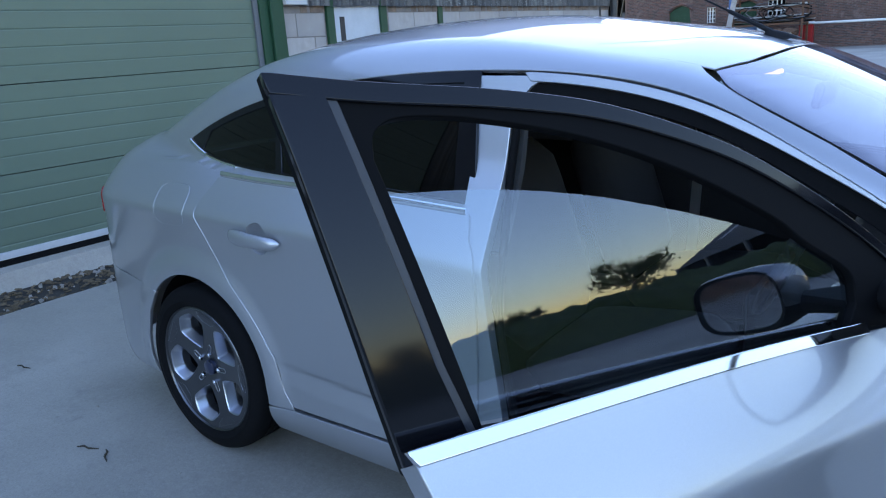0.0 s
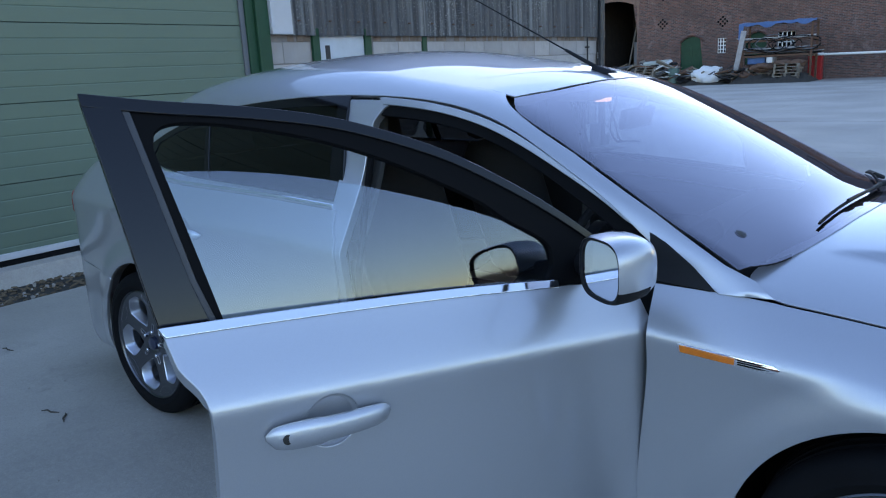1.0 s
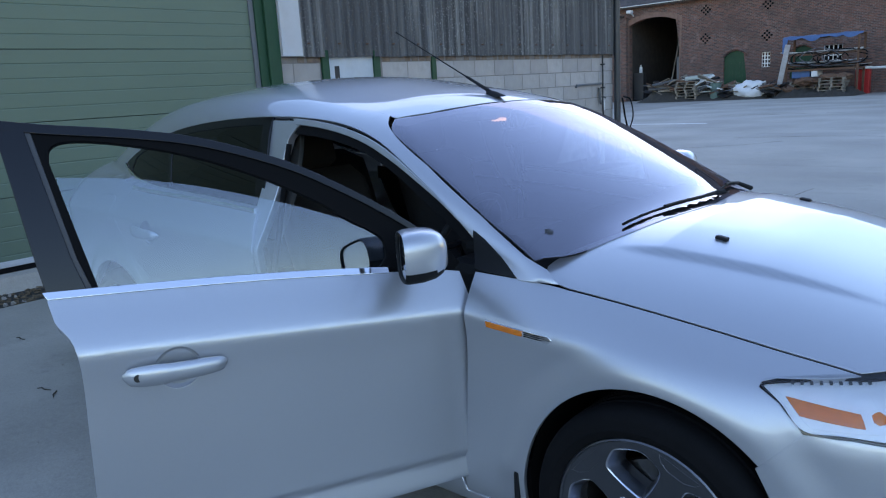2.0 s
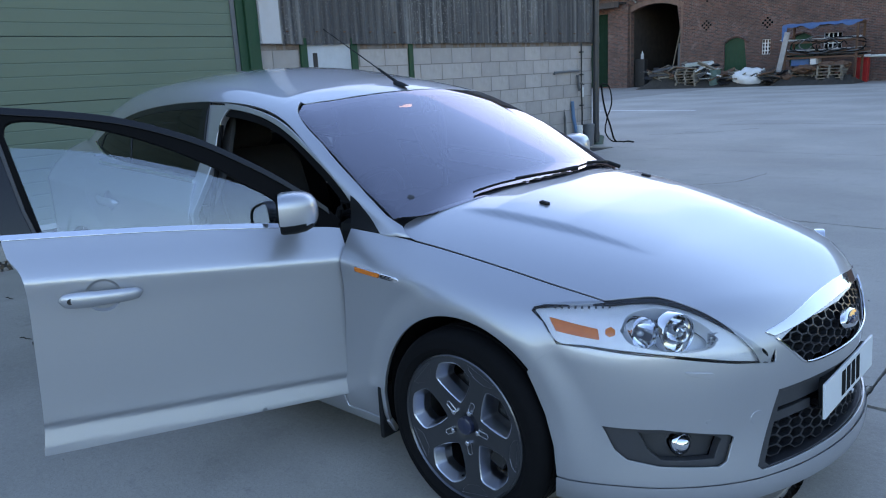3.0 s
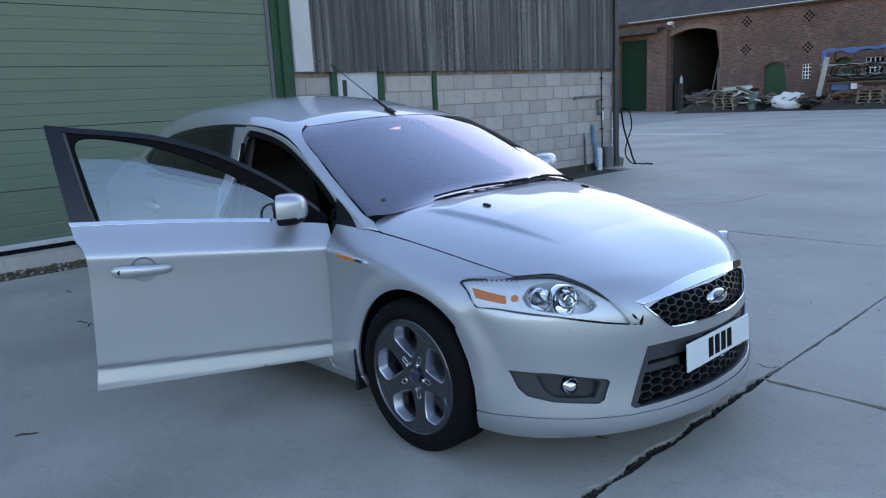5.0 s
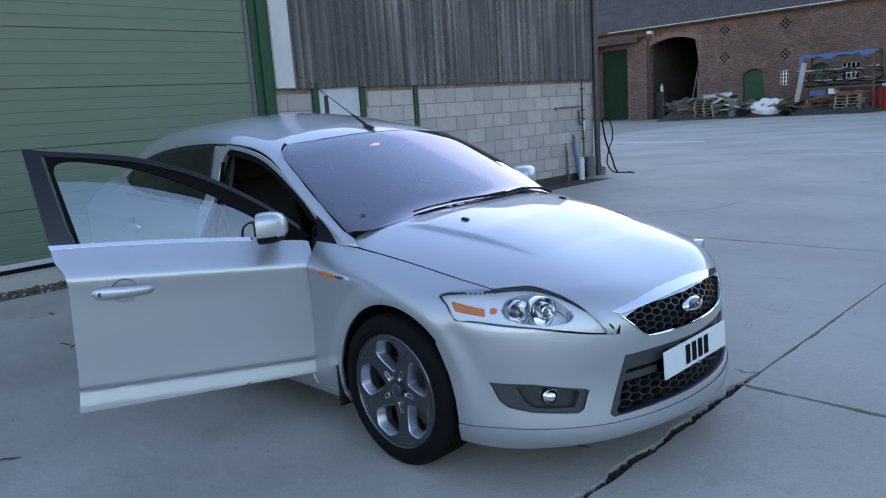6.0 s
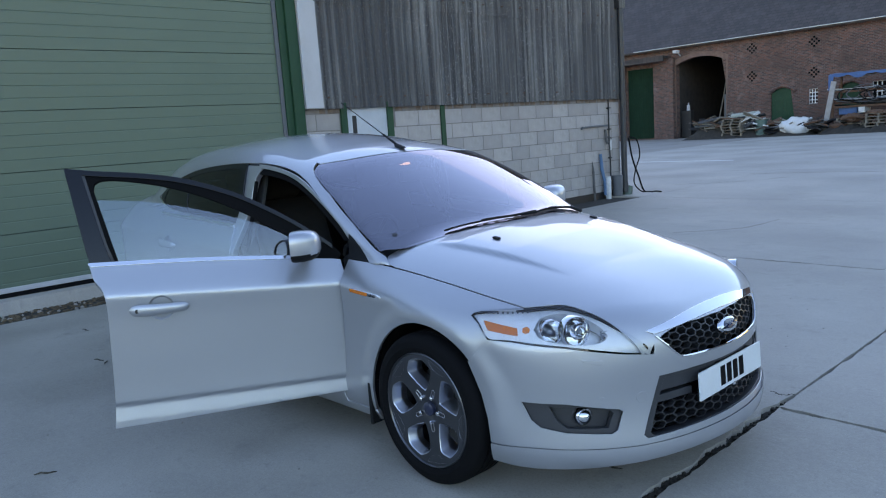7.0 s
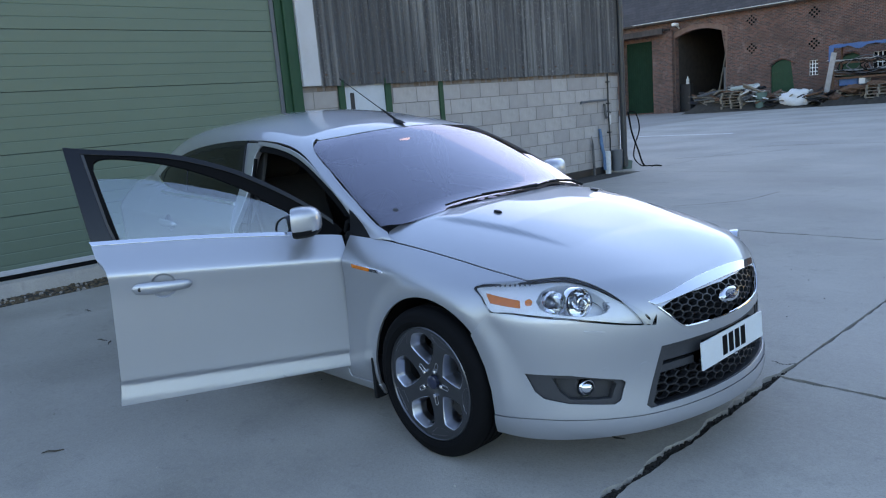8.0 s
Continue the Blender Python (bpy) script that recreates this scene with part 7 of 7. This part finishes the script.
bmesh.ops.create_icosphere(bm, subdivisions=4, radius=1)
for v in bm.verts:
    p = v.co.copy()
    f = 1 + 0.26 * noise.noise(p * 1.7) + 0.16 * (abs(noise.noise(p * 4.5)) - 0.25) + 0.05 * noise.noise(p * 11)
    v.co = Vector((p.x * 0.85 * f, p.y * 0.6 * f, max(-0.42, p.z * 0.55 * f)))
bmesh.ops.translate(bm, verts=bm.verts, vec=(-14.20, 38.6, YARD_Z + 0.42))
tagged(part("bulk_bag", bm, BAG_WHITE, None, smooth=True, angle=80), "crumpled white bulk bag on the ground", "bag")
bm = bmesh.new()
rod(bm, (-16.05, 38.5, YARD_Z), (-16.05, 38.5, YARD_Z + 0.95), 0.30, seg=24)
for z in (0.02, 0.32, 0.63, 0.93):
    rod(bm, (-16.05, 38.5, YARD_Z + z - 0.015), (-16.05, 38.5, YARD_Z + z + 0.015), 0.315, seg=24)
tagged(part("drum", bm, material("drum_green", (0.06, 0.13, 0.11), 0.55, vary=0.2), None), "dull green steel drum", "drum")
rnd = random.Random(4)
for k in range(170):
    x = rnd.uniform(-19.9, -13.0)
    hmax = 1.15 if x < -16.4 else 0.7
    z = rnd.uniform(0.4 * hmax, hmax)
    bm = bmesh.new()
    l = rnd.uniform(0.5, 1.7)
    w, t = rnd.uniform(0.05, 0.22), rnd.uniform(0.02, 0.10)
    m = pose(x, 38.9 + rnd.uniform(-0.55, 0.5), YARD_Z + z, rnd.uniform(-25, 25), rnd.uniform(-28, 28), rnd.uniform(-40, 40))
    box(bm, -l / 2, l / 2, -w, w, -t / 2, t / 2, 0.006, m)
    mat = rnd.choice((WOOD, WOOD, SCRAP, RUST, RUST, SCRAP, PIPE_GREY, PIPE_WHITE, BLACK_PAINT, BLACK_PAINT))
    tagged(part("scrap_board", bm, mat, None), "discarded board or bar in the scrap heap", "scrap", "scrap boards")
bm = bmesh.new()
box(bm, -0.75, 0.75, -0.3, 0.3, -0.1, 0.14, 0.08, pose(-17.30, 39.2, YARD_Z + 1.27, 4, -3, 8))
tagged(part("moulded_lid", bm, material("pale_green_panel", (0.36, 0.40, 0.36), 0.5, vary=0.1), None), "pale green moulded panel on top of the heap", "panel")
for x0, x1 in ((-20.60, -13.20), (-12.90, -9.00)):
    bm = bmesh.new()
    bmesh.ops.create_grid(bm, x_segments=40, y_segments=8, size=1)
    for v in bm.verts:
        e = (1 - abs(v.co.y) ** 2) * (1 - abs(v.co.x) ** 8)
        v.co = Vector(((x0 + x1) / 2 + v.co.x * (x1 - x0) / 2, 39.2 + v.co.y * 1.3, YARD_Z + e * ((0.75 if v.co.x < -0.1 and x0 < -15 else 0.42) + 0.45 * noise.noise(Vector((v.co.x * 7, v.co.y * 3, x0))))))
    tagged(part("debris_heap", bm, SOIL, None, smooth=True, angle=80), "dark heap of soil and debris", "heap", kind="stuff")
post = tagged(new("barrier"), "red barrier pedestal with a white arm", "barrier")
post.location = (-9.35, 42.6 - 1.6, YARD_Z)
bm = bmesh.new()
box(bm, -0.33, 0.33, -0.2, 0.2, 0, 1.25, 0.02)
part("pedestal", bm, RED_PAINT, post)
bm = bmesh.new()
box(bm, -0.35, 0.35, -0.22, 0.22, 1.25, 1.38, 0.04)
part("cap", bm, WHITE_PAINT, post)
bm = bmesh.new()
tube(bm, [(-0.2, -0.25, 1.30), (2.0, -0.25, 1.27), (6.0, -0.25, 1.22)], 0.06, 10)
part("arm", bm, WHITE_PAINT, post)

# ---- open-fronted barn and trees on the far side of the yard ----
A0, A1 = Vector((13.0, 12.5, 0)), Vector((38.0, 14.5, 0))
along = (A1 - A0).normalized()
back = Vector((along.y, -along.x, 0)) * -1
bm = bmesh.new()
e0, e1 = A0 + Vector((0, 0, 3.2)), A1 + Vector((0, 0, 3.2))
r0, r1 = A0 + back * 5 + Vector((0, 0, 6.4)), A1 + back * 5 + Vector((0, 0, 6.4))
b0, b1 = A0 + back * 10 + Vector((0, 0, 3.2)), A1 + back * 10 + Vector((0, 0, 3.2))
for quad in ((e0, e1, r1, r0), (r0, r1, b1, b0), (b0, b1, Vector((b1.x, b1.y, -0.05)), Vector((b0.x, b0.y, -0.05)))):
    bm.faces.new([bm.verts.new(q) for q in quad])
for p in (A0, A1):
    bm.faces.new([bm.verts.new(q) for q in (p + Vector((0, 0, -0.05)), p + Vector((0, 0, 3.2)), p + back * 5 + Vector((0, 0, 6.4)), p + back * 10 + Vector((0, 0, 3.2)), p + back * 10 + Vector((0, 0, -0.05)))])
open_barn = tagged(part("open_barn", bm, SLATE, None), "dark open-fronted barn with roof lights", "barn")
for k in range(6):
    p = A0.lerp(A1, k / 5)
    bm = bmesh.new()
    rod(bm, p + Vector((0, 0, -0.05)), p + Vector((0, 0, 3.25)), 0.12, seg=10)
    part("post", bm, PIPE_GREY, open_barn)
for k in range(5):
    c = e0.lerp(e1, (k + 0.5) / 5).lerp(r0.lerp(r1, (k + 0.5) / 5), 0.55)
    up = (r0 - e0).normalized()
    nrm = along.cross(up).normalized()
    nrm = nrm if nrm.z > 0 else -nrm
    bm = bmesh.new()
    bm.faces.new([bm.verts.new(c + along * a * 0.45 + up * b * 0.9 + nrm * 0.03) for a, b in ((-1, -1), (1, -1), (1, 1), (-1, 1))])
    part("roof_light", bm, PIPE_WHITE, open_barn)


def tree(x, y, height, seed):
    r = random.Random(seed)
    t = tagged(new("tree"), "broad leafy tree beyond the yard", "tree", "trees")
    t.location = (x, y, -0.05)
    bm = bmesh.new()
    tube(bm, [(0, 0, 0), (0.05, 0, height * 0.2), (-0.05, 0.1, height * 0.45), (0.1, 0, height * 0.75)], [0.32, 0.24, 0.16, 0.05], 8)
    tips = []
    for k in range(12):
        a, h = r.uniform(0, 6.28), height * r.uniform(0.3, 0.7)
        reach = height * r.uniform(0.18, 0.36)
        tip = (math.cos(a) * reach, math.sin(a) * reach, h + reach * r.uniform(0.4, 0.9))
        tube(bm, [(0, 0, h), (tip[0] * 0.5, tip[1] * 0.5, h + (tip[2] - h) * 0.6), tip], [0.09, 0.05, 0.02], 6)
        tips.append(tip)
    part("trunk", bm, BARK, t, smooth=True)
    verts, faces = [], []
    for tip in tips + [(0, 0, height * 0.85), (0.4, 0.2, height * 0.75)]:
        for _ in range(150):
            d = Vector((r.gauss(0, 1), r.gauss(0, 1), r.gauss(0, 0.8)))
            p = Vector(tip) + d * height * 0.075
            m = Matrix.Translation(p) @ Euler((r.uniform(0, 6), r.uniform(0, 6), r.uniform(0, 6))).to_matrix().to_4x4()
            s = r.uniform(0.10, 0.24)
            b0 = len(verts)
            verts.extend(tuple(m @ Vector(q)) for q in ((-s, 0, 0), (0, -s * 0.5, s * 0.15), (s, 0, 0), (0, s * 0.5, s * 0.15)))
            faces.append((b0, b0 + 1, b0 + 2, b0 + 3))
    mesh_object("crown", verts, faces, LEAF, t, smooth=False)


for i, (x, y, h) in enumerate(((46, 14.5, 6.5), (47, 6, 4.5), (44, -2, 4.5), (50, -8, 5.0), (36, -14, 5.0), (-42, 66, 13.0), (-50, 60, 14.0), (-20, 62, 12.0))):
    tree(x, y, h, i)
bm = bmesh.new()
bmesh.ops.create_grid(bm, x_segments=400, y_segments=10, size=1)
for v in bm.verts:
    u, w = v.co.x, v.co.y
    v.co = Vector((19 + 1.2 * w + 0.4 * noise.noise(Vector((u * 14, w * 2, 5))), -40 + (u + 1) * 25.5, -0.05 + (1 - abs(w) ** 3) * (1.9 + 0.5 * noise.noise(Vector((u * 9, w, 0))) + 0.35 * noise.noise(Vector((u * 40, w * 3, 2))))))
tagged(part("hedge", bm, LEAF, None), "dark overgrown hedge closing the yard", "hedge", kind="stuff")
# unseen wall, added to close the yard and give the car's flank a reflection
bm = bmesh.new()
box(bm, -60, 40, -32, -31.6, -0.05, 3.4)
structure("wall_far", bm, BRICK, "unseen long brick wall added to close the yard", "wall")
